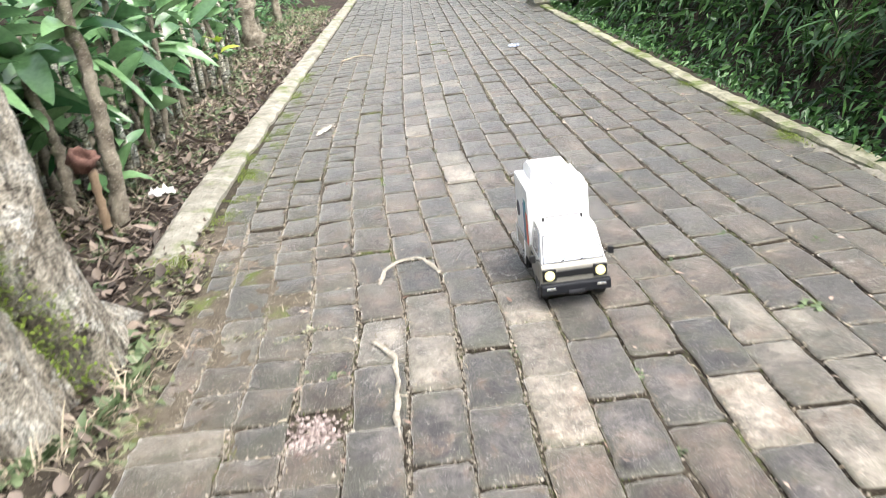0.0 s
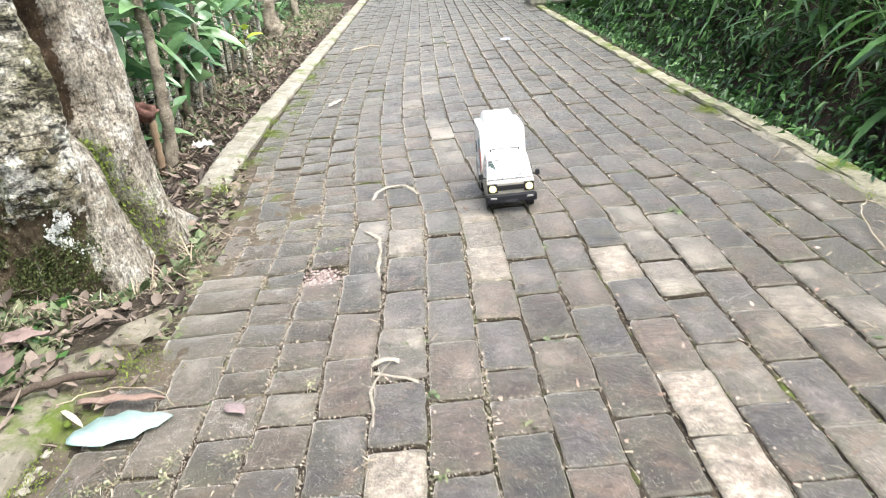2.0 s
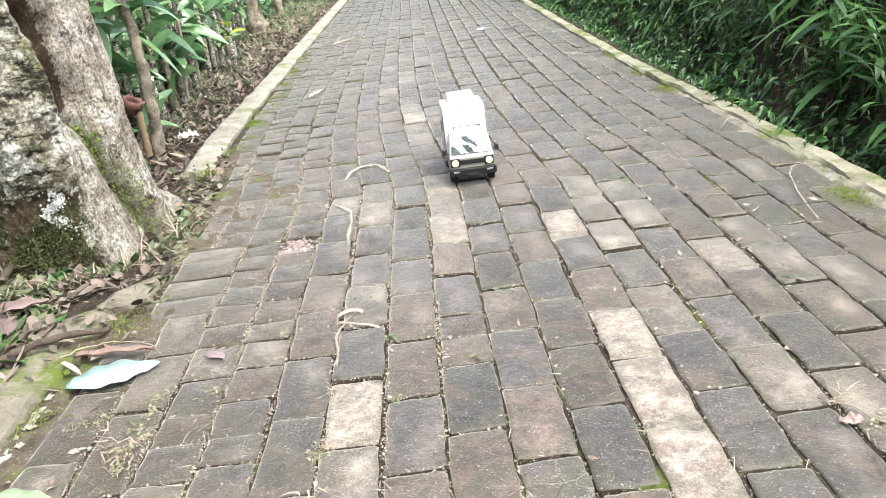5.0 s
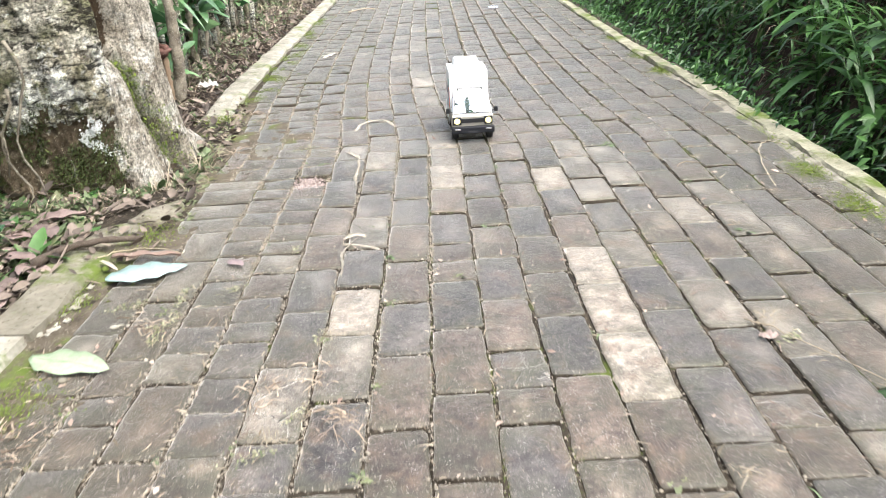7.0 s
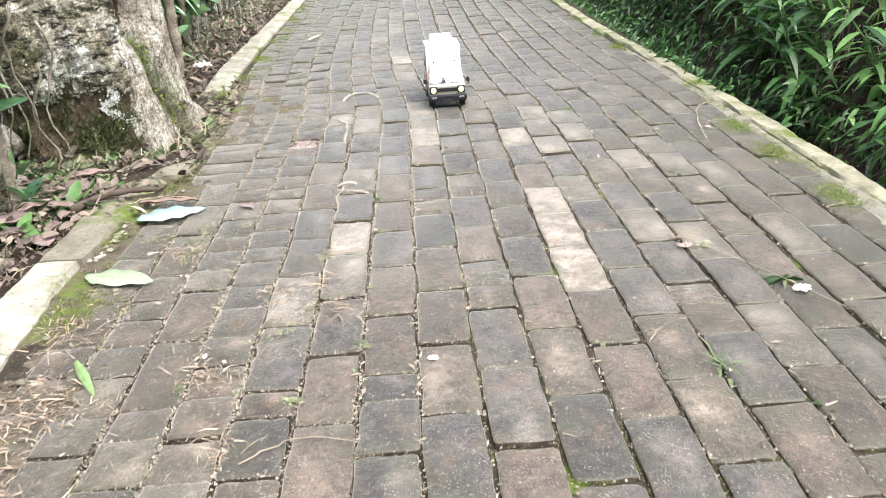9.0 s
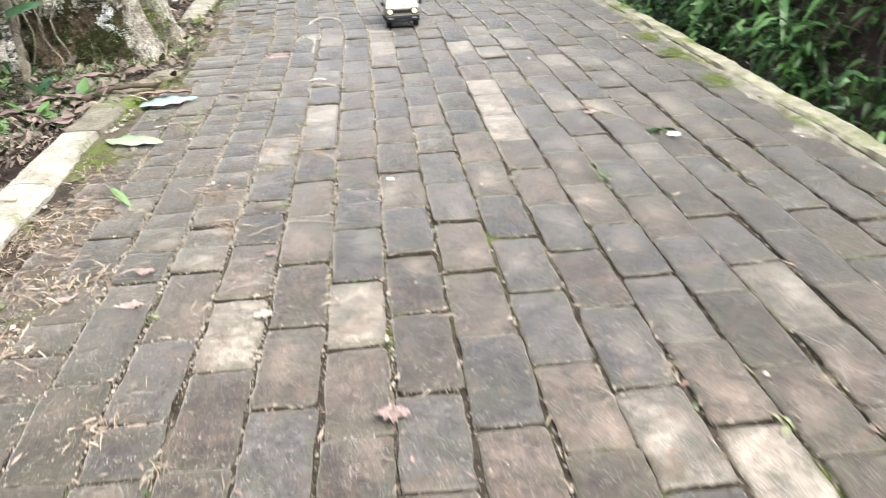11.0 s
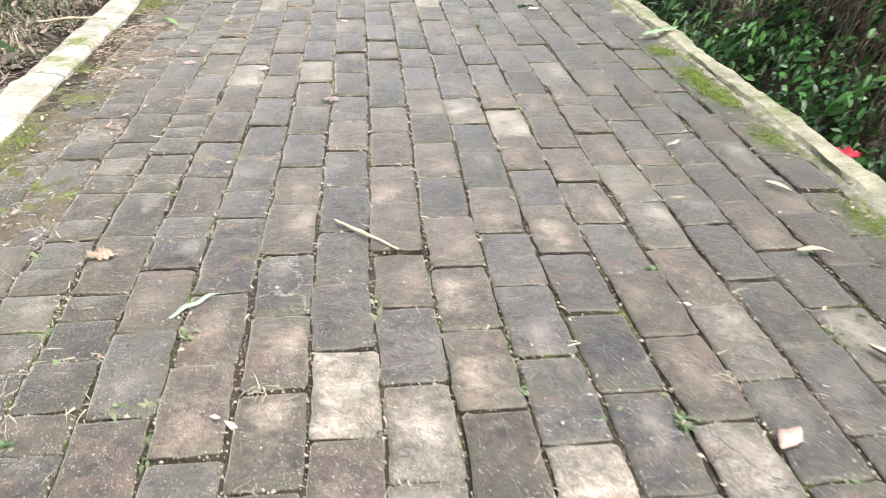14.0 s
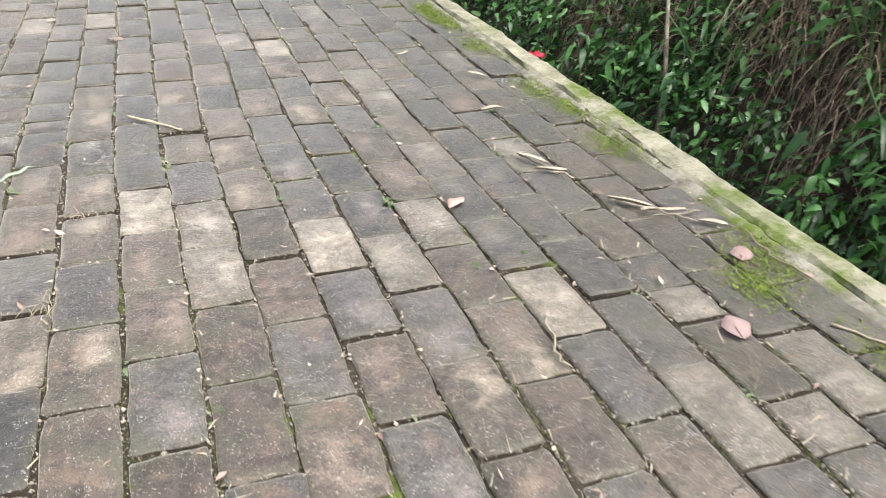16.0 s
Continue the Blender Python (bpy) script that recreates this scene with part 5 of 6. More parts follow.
def toy_truck(m):
    truck = new("toy_truck")
    truck.matrix_world = m
    tagged(truck, "silver toy pickup truck with lit yellow headlamps", "toy truck")
    W = 0.14
    part("chassis", bevelled_box((0.075, 0.29, 0.018), (0, 0.155, 0.037)), BLACK, truck)
    lower = [(0.004, 0.036), (0.0, 0.05), (0.0, 0.088), (0.006, 0.097), (0.126, 0.1), (0.126, 0.045), (0.098, 0.04), (0.088, 0.03), (0.022, 0.03)]
    part("cab", side_profile(lower, W), SILVER, truck)
    upper = [(0.007, 0.097), (0.042, 0.15), (0.052, 0.158), (0.116, 0.16), (0.125, 0.155), (0.125, 0.097)]
    # same silver paint as the cab below; the bright light on top is in the colour
    cab_top = part("cab_roof", side_profile(upper, W - 0.004, 0.14, 0.097), plain("lit_silver_paint", (0.74, 0.73, 0.7), 0.35, 0.1, coat=0.4), truck)

    def hw(z, out=0.0):
        return W / 2 - 0.002 - 0.14 * max(0, z - 0.097) + out
    ny, nz = -0.834, 0.55
    def scr(z):
        return 0.007 + (z - 0.097) * 0.035 / 0.053
    z0, z1 = 0.101, 0.147
    g0, g1 = 0.0985, 0.1495
    part("gasket", quad_panel([(-hw(g0) + 0.0035, scr(g0) - 0.0004, g0), (hw(g0) - 0.0035, scr(g0) - 0.0004, g0), (hw(g1) - 0.0035, scr(g1) - 0.0004, g1), (-hw(g1) + 0.0035, scr(g1) - 0.0004, g1)], 0.001), plain("gasket_grey", (0.1, 0.1, 0.11), 0.6), truck, "grey rubber gasket round the windscreen")
    part("windscreen", quad_panel([(-hw(z0) + 0.006, scr(z0) - 0.001, z0), (hw(z0) - 0.006, scr(z0) - 0.001, z0), (hw(z1) - 0.006, scr(z1) - 0.001, z1), (-hw(z1) + 0.006, scr(z1) - 0.001, z1)], 0.001), GLASS, truck, "dark glossy windscreen")
    for sx in (-1, 1):
        q = [(sx * hw(0.104, 0.0006), 0.034, 0.104), (sx * hw(0.104, 0.0006), 0.104, 0.104), (sx * hw(0.15, 0.0006), 0.104, 0.15), (sx * hw(0.15, 0.0006), 0.052, 0.15)]
        part("side_window", quad_panel(q if sx > 0 else q[::-1], 0.001), GLASS, truck)
        door = part("door", quad_panel([(sx * 0.0702, 0.036, 0.05), (sx * 0.0702, 0.11, 0.05), (sx * 0.0702, 0.11, 0.096), (sx * 0.0702, 0.036, 0.096)][::sx], 0.001), SILVER, truck)
        part("door_handle", bevelled_box((0.002, 0.014, 0.004), (sx * 0.0715, 0.1, 0.09), 0.0006), BLACK, door)
        mirror = part("mirror", bevelled_box((0.013, 0.006, 0.017), (sx * 0.083, 0.022, 0.107), 0.002), BLACK, truck, "black wing mirror")
        V, F = tube([(sx * 0.066, 0.026, 0.1), (sx * 0.078, 0.024, 0.104)], [0.0016, 0.0016], 6)
        mesh_object("mirror_arm", V, F, BLACK, mirror)
        part("lamp_bezel", bevelled_box((0.029, 0.006, 0.027), (sx * 0.0535, -0.001, 0.0755), 0.002), BLACK, truck)
        lamp = part("headlamp", disc(0.0108, 0.006, (sx * 0.0535, -0.005, 0.0755), "Y", 28, bevel=0.002), AMBER, truck, "round lit yellow headlamp")
        part("bulb", disc(0.0048, 0.003, (sx * 0.0535, -0.0076, 0.0755), "Y", 16, bevel=0.001), plain("bulb_glow", (1.0, 0.96, 0.75), 0.2, 0.0, 1.2), lamp, "bright bulb behind the lens")
        part("indicator", bevelled_box((0.02, 0.003, 0.006), (sx * 0.053, -0.0125, 0.048), 0.001), CHROME, truck, "small clear lamp in the bumper")
        wip = [(sx * 0.02 - 0.006, scr(0.1) - 0.003, 0.1), (sx * 0.02 + 0.008, scr(0.108) - 0.0035, 0.108), (sx * 0.02 + 0.026, scr(0.117) - 0.0035, 0.117)]
        tube_object("wiper", wip, [0.0013, 0.0011, 0.0009], BLACK, truck, sides=6)
        for y in (0.052, 0.232):
            wheel = part("wheel", disc(0.0255, 0.02, (sx * 0.0585, y, 0.0265), "X", 32, bevel=0.004), RUBBER, truck, "black rubber tyre")
            part("rim", disc(0.0155, 0.004, (sx * 0.0682, y, 0.0265), "X", 24, bevel=0.0012), RIM, wheel, "silver wheel rim")
            part("hub", disc(0.006, 0.004, (sx * 0.0705, y, 0.0265), "X", 16, bevel=0.001), CHROME, wheel)
            for a in range(6):
                t = a * math.pi / 3
                part("rim_hole", disc(0.0022, 0.001, (sx * 0.0704, y + 0.0105 * math.cos(t), 0.0265 + 0.0105 * math.sin(t)), "X", 8), BLACK, wheel)
            # no gap is cut: a flat black disc stands for the arch's shade
            arch = part("wheel_arch", disc(0.0295, 0.003, (sx * 0.0688, y, 0.03), "X", 32), BLACK, truck, "black disc for the shaded wheel arch opening") if y < 0.1 else None
        part("bed_side", bevelled_box((0.004, 0.178, 0.034), (sx * 0.0715, 0.222, 0.074), 0.0012), SILVER, truck)
        for y in (0.17, 0.28):
            part("cord", bevelled_box((0.003, 0.003, 0.04), (sx * 0.0752, y, 0.074), 0.0008), WHITE, truck, "white tie cord")
    part("grille", bevelled_box((0.082, 0.004, 0.014), (0, -0.001, 0.0755), 0.001), BLACK, truck)
    part("front_bumper", bevelled_box((0.148, 0.018, 0.024), (0, -0.003, 0.045), 0.004), NAVY, truck, "dark blue bumper")
    part("number_plate", bevelled_box((0.034, 0.002, 0.008), (0, -0.0132, 0.038), 0.0006), plain("plate_grey", (0.03, 0.03, 0.035), 0.5), truck, "small blank dark plate")
    part("bed_floor", bevelled_box((0.14, 0.178, 0.005), (0, 0.222, 0.059), 0.001), SILVER, truck)
    part("bed_front", bevelled_box((0.139, 0.004, 0.034), (0, 0.135, 0.074), 0.001), SILVER, truck)
    part("tailgate", bevelled_box((0.139, 0.004, 0.034), (0, 0.309, 0.074), 0.001), SILVER, truck)
    bar = tube_object("roof_bar", [(-0.042, 0.1, 0.166), (-0.02, 0.1, 0.1675), (0.02, 0.1, 0.1675), (0.042, 0.1, 0.166)], [0.0011] * 4, BLACK, truck, "thin black roof bar", sides=6)
    for sx in (-1, 1):
        part("foot", bevelled_box((0.004, 0.005, 0.01), (sx * 0.042, 0.1, 0.163), 0.001), BLACK, bar)
    return truck


def cargo(m):
    box = new("cargo_box")
    box.matrix_world = m
    tagged(box, "white box with printed strips standing in the truck bed", "box")
    part("body", bevelled_box((0.1375, 0.166, 0.158), (0, 0.222, 0.1415), 0.003), WHITE, box)
    prof = [(0.2, 0.2215), (0.2, 0.238), (0.212, 0.247), (0.286, 0.247), (0.3, 0.236), (0.3, 0.2215)]
    part("raised_top", side_profile(prof, 0.094, 0.5, 0.235, 0.002), WHITE, box)
    part("raised_step", bevelled_box((0.07, 0.05, 0.012), (0.028, 0.168, 0.227), 0.004), WHITE, box)
    for y, w, h, z, mtl, lab in ((0.19, 0.012, 0.1, 0.125, BLUE, "blue printed strip"), (0.176, 0.022, 0.112, 0.131, TEAL, "teal printed strip"), (0.157, 0.02, 0.086, 0.118, CORAL, "coral printed strip")):
        part("printed_strip", bevelled_box((0.002, w, h), (-0.069, y, z), 0.0004, 1), mtl, box, lab)
    grille = part("round_grille", disc(0.019, 0.002, (-0.0692, 0.268, 0.14), "X", 28), plain("grey_mesh", (0.2, 0.2, 0.24), 0.6), box, "round dark dotted grille")
    for a in range(3):
        for i in range(6 * (a + 1)):
            t = 2 * math.pi * i / (6 * (a + 1))
            r = 0.0055 * (a + 1)
            part("hole", disc(0.0016, 0.001, (-0.0704, 0.268 + r * math.cos(t), 0.14 + r * math.sin(t)), "X", 6), BLACK, grille)
    return box


SPOT = pose(0.292, 1.69, 0.0, 0, 0, 1.8) @ Matrix.Scale(1.15, 4)
toy_truck(SPOT)
cargo(SPOT)


STRAW_STRIP = speckled("dry_bark_strip", (0.26, 0.23, 0.185), (0.48, 0.44, 0.37), (0.16, 0.125, 0.09), 90, relief=0.002)


# ---- what lies on the lane ----
def fallen_leaf(x, y, x2, y2, width, colour, label, z=0.006, curl=0.04, shape=STRAP, name="fallen_leaf", rough=0.6):
    """A leaf with thickness, midrib and a slight curl, lying from (x, y) to (x2, y2)."""
    length = math.hypot(x2 - x, y2 - y)
    along = np.linspace(0, 1, 15)
    half = np.interp(along, [p[0] for p in shape], [p[1] for p in shape])
    half[1:-1] = (half[:-2] + half[1:-1] * 2 + half[2:]) / 4
    shape = [(float(a), float(h) * (1 + 0.12 * noise.noise((a * 9, x * 50, y * 50)))) for a, h in zip(along, half)]
    V, F = leaf_arrays([(x, y, z)], [(x2 - x, y2 - y, 0.0001)], [length], [width], [0.0], shape, fold=curl)
    V[:, 2] = z - 0.002 + 0.004 * np.sin(np.repeat(np.linspace(0, 3, len(shape)), 3)) + 0.003 * np.sin(V[:, 0] * 90 + V[:, 1] * 70) + curl * width * np.tile([1, 0, 1], len(shape)) * 0.5
    m, nt, b = mat("leaf_skin", rough, 0, 0.4)
    pos = place(nt)
    c = mix(nt, ramp(nt, noise_tex(nt, pos, 60, 5, 0.7), (0.3, 0.0), (0.75, 1.0)), tuple(v * 0.75 for v in colour), tuple(min(1, v * 1.15) for v in colour))
    nt.links.new(c, b.inputs["Base Color"])
    leaf = fast_mesh(name, V, F, m)
    mod = leaf.modifiers.new("thick", "SOLIDIFY")
    mod.thickness = 0.0006
    tagged(leaf, label, "leaf", group="fallen leaves")
    V, F = tube([V[1], V[len(V) // 2], V[-2]], [0.0014, 0.001, 0.0005], 5)
    mesh_object("midrib", [Vector(v) + Vector((0, 0, 0.001)) for v in V], F, m, leaf)
    return leaf


def twig(points, r, colour, label, name="twig"):
    """A thin bent stem through the points, smoothed, with knots."""
    P = [Vector(p) for p in points]
    P = [P[0] * 2 - P[1]] + P + [P[-1] * 2 - P[-2]]
    pts = []
    for a, b, c, d in zip(P, P[1:], P[2:], P[3:]):
        for t in (0, 0.2, 0.4, 0.6, 0.8):
            pts.append(0.5 * (2 * b + (c - a) * t + (2 * a - 5 * b + 4 * c - d) * t * t + (3 * b - a - 3 * c + d) * t ** 3))
    pts.append(P[-2])
    sway = 0.1 if r > 0.03 else 1.0
    pts = [p + sway * Vector((0.012 * noise.noise(p * 38) + 0.004 * noise.noise(p * 110), 0.012 * noise.noise(p * 38 + Vector((9, 0, 0))), 0.003 * noise.noise(p * 60))) for p in pts]
    n = len(pts)
    return tagged(tube_object(name, pts, [(0.65 if r > 0.007 else 0.48) * r * (1 - 0.4 * i / n) * (1 + 0.6 * noise.noise((i * 1.7, r * 900, 0))) for i in range(n)], colour, sides=8), label, name, group="twigs")


def bark_strip(line, width, label):
    """A flat dry strip that twists and frays along a smoothed line."""
    P = [Vector(p) for p in line]
    P = [P[0] * 2 - P[1]] + P + [P[-1] * 2 - P[-2]]
    V, F, k = [], [], 0
    for a, b, c, d in zip(P, P[1:], P[2:], P[3:]):
        for t in np.linspace(0, 1, 8)[:-1]:
            p = 0.5 * (2 * b + (c - a) * t + (2 * a - 5 * b + 4 * c - d) * t * t + (3 * b - a - 3 * c + d) * t ** 3)
            along = (c - a + d - b).normalized()
            turn = 0.9 * noise.noise(p * 14)
            side = along.cross(Vector((0, 0, 1))).normalized() * math.cos(turn) + Vector((0, 0, 1)) * math.sin(turn)
            half = 0.5 * width * (1 + 0.7 * noise.noise(p * 45 + Vector((5, 0, 0))))
            p = p + Vector((0.006 * noise.noise(p * 30), 0.006 * noise.noise(p * 30 + Vector((9, 0, 0))), 0.002))
            V += [p - side * half + Vector((0, 0, 0.003)), p, p + side * half + Vector((0, 0, 0.003 * noise.noise(p * 80)))]
            if k:
                n = 3 * k
                F += [(n - 3, n - 2, n + 1, n), (n - 2, n - 1, n + 2, n + 1)]
            k += 1
    strip = mesh_object("bark_strip", V, F, STRAW_STRIP, smooth=True)
    strip.modifiers.new("thick", "SOLIDIFY").thickness = 0.0007
    return tagged(strip, label, "bark strip", group="bark strips")


def flat_scrap(x, y, size, colour, label, name, category, seed):
    """A crumpled piece of thin film or leaf."""
    n = 19
    V, F = [], []
    for j in range(n):
        for i in range(n):
            u, v = i / (n - 1) - 0.5, j / (n - 1) - 0.5
            k = size * (1 + 0.35 * noise.noise((u * 3 + seed, v * 3, 1)))
            V.append((x + u * k, y + v * k * 0.7, 0.004 + size * 0.22 * abs(noise.noise((u * 5 + seed, v * 5, 2))) + size * 0.16 * abs(noise.noise((u * 11, v * 11, seed)))))
    for j in range(n - 1):
        for i in range(n - 1):
            u, v = (i + 0.5) / (n - 1) - 0.5, (j + 0.5) / (n - 1) - 0.5
            a = math.atan2(v, u)
            edge = 0.36 + 0.13 * noise.noise((math.cos(a) * 1.6 + seed, math.sin(a) * 1.6, 4)) + 0.05 * noise.noise((math.cos(a) * 6, math.sin(a) * 6, seed))
            if math.hypot(u, v) < edge:
                F.append((j * n + i, j * n + i + 1, (j + 1) * n + i + 1, (j + 1) * n + i))
    ob = mesh_object(name, V, F, plain(name + "_skin", colour, 0.4), smooth=False)
    mod = ob.modifiers.new("thick", "SOLIDIFY")
    mod.thickness = 0.001
    return tagged(ob, label, category)


for x, y, size, tone, seed in ((0.108, -1.487, 0.085, (0.5, 0.38, 0.34), 11), (-0.13, -1.134, 0.06, (0.68, 0.6, 0.52), 12), (-0.41, -0.9, 0.06, (0.55, 0.4, 0.36), 13), (-0.4, -1.05, 0.07, (0.6, 0.46, 0.42), 14), (-0.55, -1.0, 0.05, (0.58, 0.47, 0.4), 15), (-0.34, -2.46, 0.1, (0.55, 0.42, 0.3), 16), (-0.14, -0.86, 0.04, (0.45, 0.34, 0.3), 17)):
    flat_scrap(x, y, size * 0.85, tuple(v * 0.6 for v in tone), "pale crumpled dry leaf on the pavers", "dry_leaf", "leaf", seed)
WOOD_PALE = speckled("dry_wood", (0.4, 0.33, 0.22), (0.58, 0.5, 0.37), (0.28, 0.21, 0.13), 40, relief=0.002)
WOOD_DARK = speckled("dark_wood", (0.06, 0.045, 0.035), (0.12, 0.095, 0.075), (0.2, 0.17, 0.14), 30, relief=0.003)
BROAD = ((0.0, 0.06), (0.2, 0.4), (0.5, 0.5), (0.8, 0.3), (1.0, 0.02))
fallen_leaf(-0.742, 0.492, -0.54, 0.548, 0.125, (0.36, 0.5, 0.47), "large pale bluish leaf lying underside up", shape=BROAD, z=0.012)
fallen_leaf(-0.77, 0.625, -0.575, 0.615, 0.03, (0.3, 0.21, 0.17), "long curled brown strip of dead leaf", z=0.018, curl=0.5)
fallen_leaf(-0.79, 0.6, -0.72, 0.53, 0.018, (0.5, 0.44, 0.36), "narrow pale dead leaf", z=0.018, curl=0.4)
fallen_leaf(-0.755, 0.085, -0.56, 0.015, 0.1, (0.36, 0.45, 0.29), "torn light green leaf on mossy concrete", z=0.012, shape=BROAD)
fallen_leaf(-0.622, -0.36, -0.535, -0.5, 0.02, (0.22, 0.34, 0.14), "narrow greenish leaf blade", z=0.008)
fallen_leaf(1.33, -0.84, 1.51, -0.745, 0.035, (0.25, 0.42, 0.2), "narrow green leaf lying across the kerb", z=0.034)
fallen_leaf(-0.16, -2.7, -0.08, -2.62, 0.014, (0.33, 0.4, 0.3), "grey-green blade of grass")
fallen_leaf(1.14, -3.77, 1.16, -3.7, 0.055, (0.3, 0.21, 0.195), "heart-shaped pinkish dry leaf", shape=BROAD)
fallen_leaf(1.31, -3.54, 1.345, -3.49, 0.045, (0.29, 0.2, 0.185), "curled pinkish dry leaf", shape=BROAD, curl=0.15)
fallen_leaf(0.82, -3.13, 0.87, -3.09, 0.035, (0.55, 0.36, 0.3), "small pink dry leaf", shape=BROAD)
fallen_leaf(-0.435, 0.585, -0.39, 0.54, 0.042, (0.3, 0.23, 0.23), "greyish purple dry leaf", shape=BROAD, curl=0.13)
fallen_leaf(-0.56, 3.9, -0.5, 4.1, 0.05, (0.6, 0.55, 0.46), "pale dry leaf on the pavers", shape=BROAD, curl=0.15)
for x, y, x2, y2, w in ((1.09, -2.9, 1.14, -2.98, 0.014), (1.1, -3.0, 1.17, -3.03, 0.016), (1.19, -3.2, 1.27, -3.27, 0.018), (1.23, -3.28, 1.33, -3.31, 0.014), (1.33, -3.36, 1.38, -3.4, 0.016), (1.13, -2.55, 1.2, -2.57, 0.014), (1.22, -2.2, 1.26, -2.26, 0.012), (1.05, -1.95, 1.1, -1.92, 0.012)):
    fallen_leaf(x, y, x2, y2, w, (0.42, 0.36, 0.28), "crumpled pale strip of dead leaf", z=0.009, curl=0.7)
rg = random.Random(17)
for i in range(26):
    x, y, turn = -1.0 - rg.random() ** 1.4 * 0.4, rg.uniform(0.3, 0.95), rg.uniform(0, 6.28)
    size = rg.uniform(0.08, 0.15)
    tone = rg.uniform(0.35, 1.35)
    fallen_leaf(x, y, x + size * math.cos(turn), y + size * math.sin(turn), size * rg.uniform(0.42, 0.6), (0.27 * tone, 0.2 * tone, 0.18 * tone), "large purplish brown dry leaf on the soil", z=ground_height(x, y) + rg.uniform(0.02, 0.045), shape=BROAD, curl=rg.uniform(0.15, 0.4))
twig([(0.14, -2.34, 0.008), (0.2, -2.405, 0.01), (0.275, -2.485, 0.007)], 0.0075, WOOD_PALE, "broken pale stick with bare wood", "stick")
twig([(-0.98, 0.6, 0.02), (-0.9, 0.68, 0.035), (-0.82, 0.73, 0.03), (-0.73, 0.755, 0.02)], 0.019, WOOD_DARK, "dark curved branch piece on the edging", "branch")
twig([(-1.12, -0.475, 0.02), (-0.98, -0.46, 0.034), (-0.84, -0.442, 0.03)], 0.0085, WOOD_PALE, "pale stalk lying across the edging", "stalk")
twig([(-0.82, 0.64, 0.012), (-0.72, 0.69, 0.015), (-0.6, 0.66, 0.01), (-0.56, 0.6, 0.008)], 0.003, WOOD_PALE, "thin bent dry stem")
for line, width, label in (([(-0.199, 1.944, 0.004), (-0.175, 2.05, 0.012), (-0.101, 2.098, 0.016), (-0.059, 2.051, 0.012), (-0.025, 1.965, 0.005)], 0.013, "arched strip of pale dry bark"),
                           ([(-0.206, 1.618, 0.006), (-0.162, 1.536, 0.012), (-0.147, 1.468, 0.01), (-0.146, 1.347, 0.008), (-0.141, 1.19, 0.004)], 0.017, "long wavy strip of pale dry bark"),
                           ([(-0.09, 0.695, 0.014), (-0.112, 0.642, 0.01), (-0.125, 0.566, 0.006), (-0.115, 0.43, 0.004)], 0.01, "pale dry strip in a joint"),
                           ([(-0.135, 0.69, 0.008), (-0.1, 0.702, 0.02), (-0.065, 0.695, 0.014)], 0.016, "crumpled end of a dry strip"),
                           ([(-0.13, 0.655, 0.008), (-0.07, 0.63, 0.012), (-0.015, 0.601, 0.006)], 0.005, "thin dry strip across a paver")):
    bark_strip([(x, y, z * 0.6) for x, y, z in line], width * 0.72, label)
for pts, r in (([(1.1, -2.9, 0.006), (1.13, -3.0, 0.01), (1.15, -3.08, 0.005)], 0.005), ([(1.1, -2.99, 0.006), (1.17, -3.05, 0.008)], 0.004), ([(1.2, -3.22, 0.008), (1.27, -3.3, 0.014), (1.33, -3.36, 0.006)], 0.006),
               ([(1.24, -3.3, 0.006), (1.3, -3.32, 0.01), (1.37, -3.32, 0.008)], 0.005), ([(0.84, -3.6, 0.005), (0.82, -3.66, 0.009), (0.8, -3.73, 0.004)], 0.004), ([(1.4, -3.42, 0.01), (1.38, -3.55, 0.012), (1.4, -3.66, 0.01)], 0.004),
               ([(1.32, -3.78, 0.008), (1.38, -3.88, 0.01)], 0.006), ([(1.26, -2.62, 0.006), (1.3, -2.7, 0.02), (1.33, -2.72, 0.03)], 0.003), ([(1.42, -2.85, 0.03), (1.4, -2.95, 0.05), (1.41, -3.0, 0.02)], 0.006),
               ([(0.8, 0.1, 0.006), (0.9, -0.05, 0.01), (1.05, -0.36, 0.006)], 0.003), ([(0.96, 1.2, 0.006), (1.0, 1.25, 0.01), (1.06, 1.24, 0.006)], 0.004), ([(1.2, 0.95, 0.01), (1.28, 1.3, 0.014), (1.35, 1.42, 0.02), (1.4, 1.4, 0.012)], 0.004),
               ([(-0.62, 6.45, 0.01), (-0.5, 6.58, 0.02), (-0.38, 6.6, 0.01)], 0.012), ([(1.3, 2.0, 0.006), (1.36, 2.05, 0.03), (1.42, 2.0, 0.03)], 0.004), ([(-0.2, -0.75, 0.006), (-0.1, -0.7, 0.01), (0.0, -0.72, 0.006)], 0.003)):
    twig(pts, r, STRAW, "pale dry twig on the pavers")
flat_scrap(1.0, -0.265, 0.06, (0.8, 0.8, 0.78), "white scrap of plastic on a wilted leaf", "plastic_scrap", "litter", 1)
bunch = new("wilted_leaves")
bunch.location = (0.98, -0.215, 0.004)
tagged(bunch, "wilted bunch of dark green narrow leaves", "leaves")
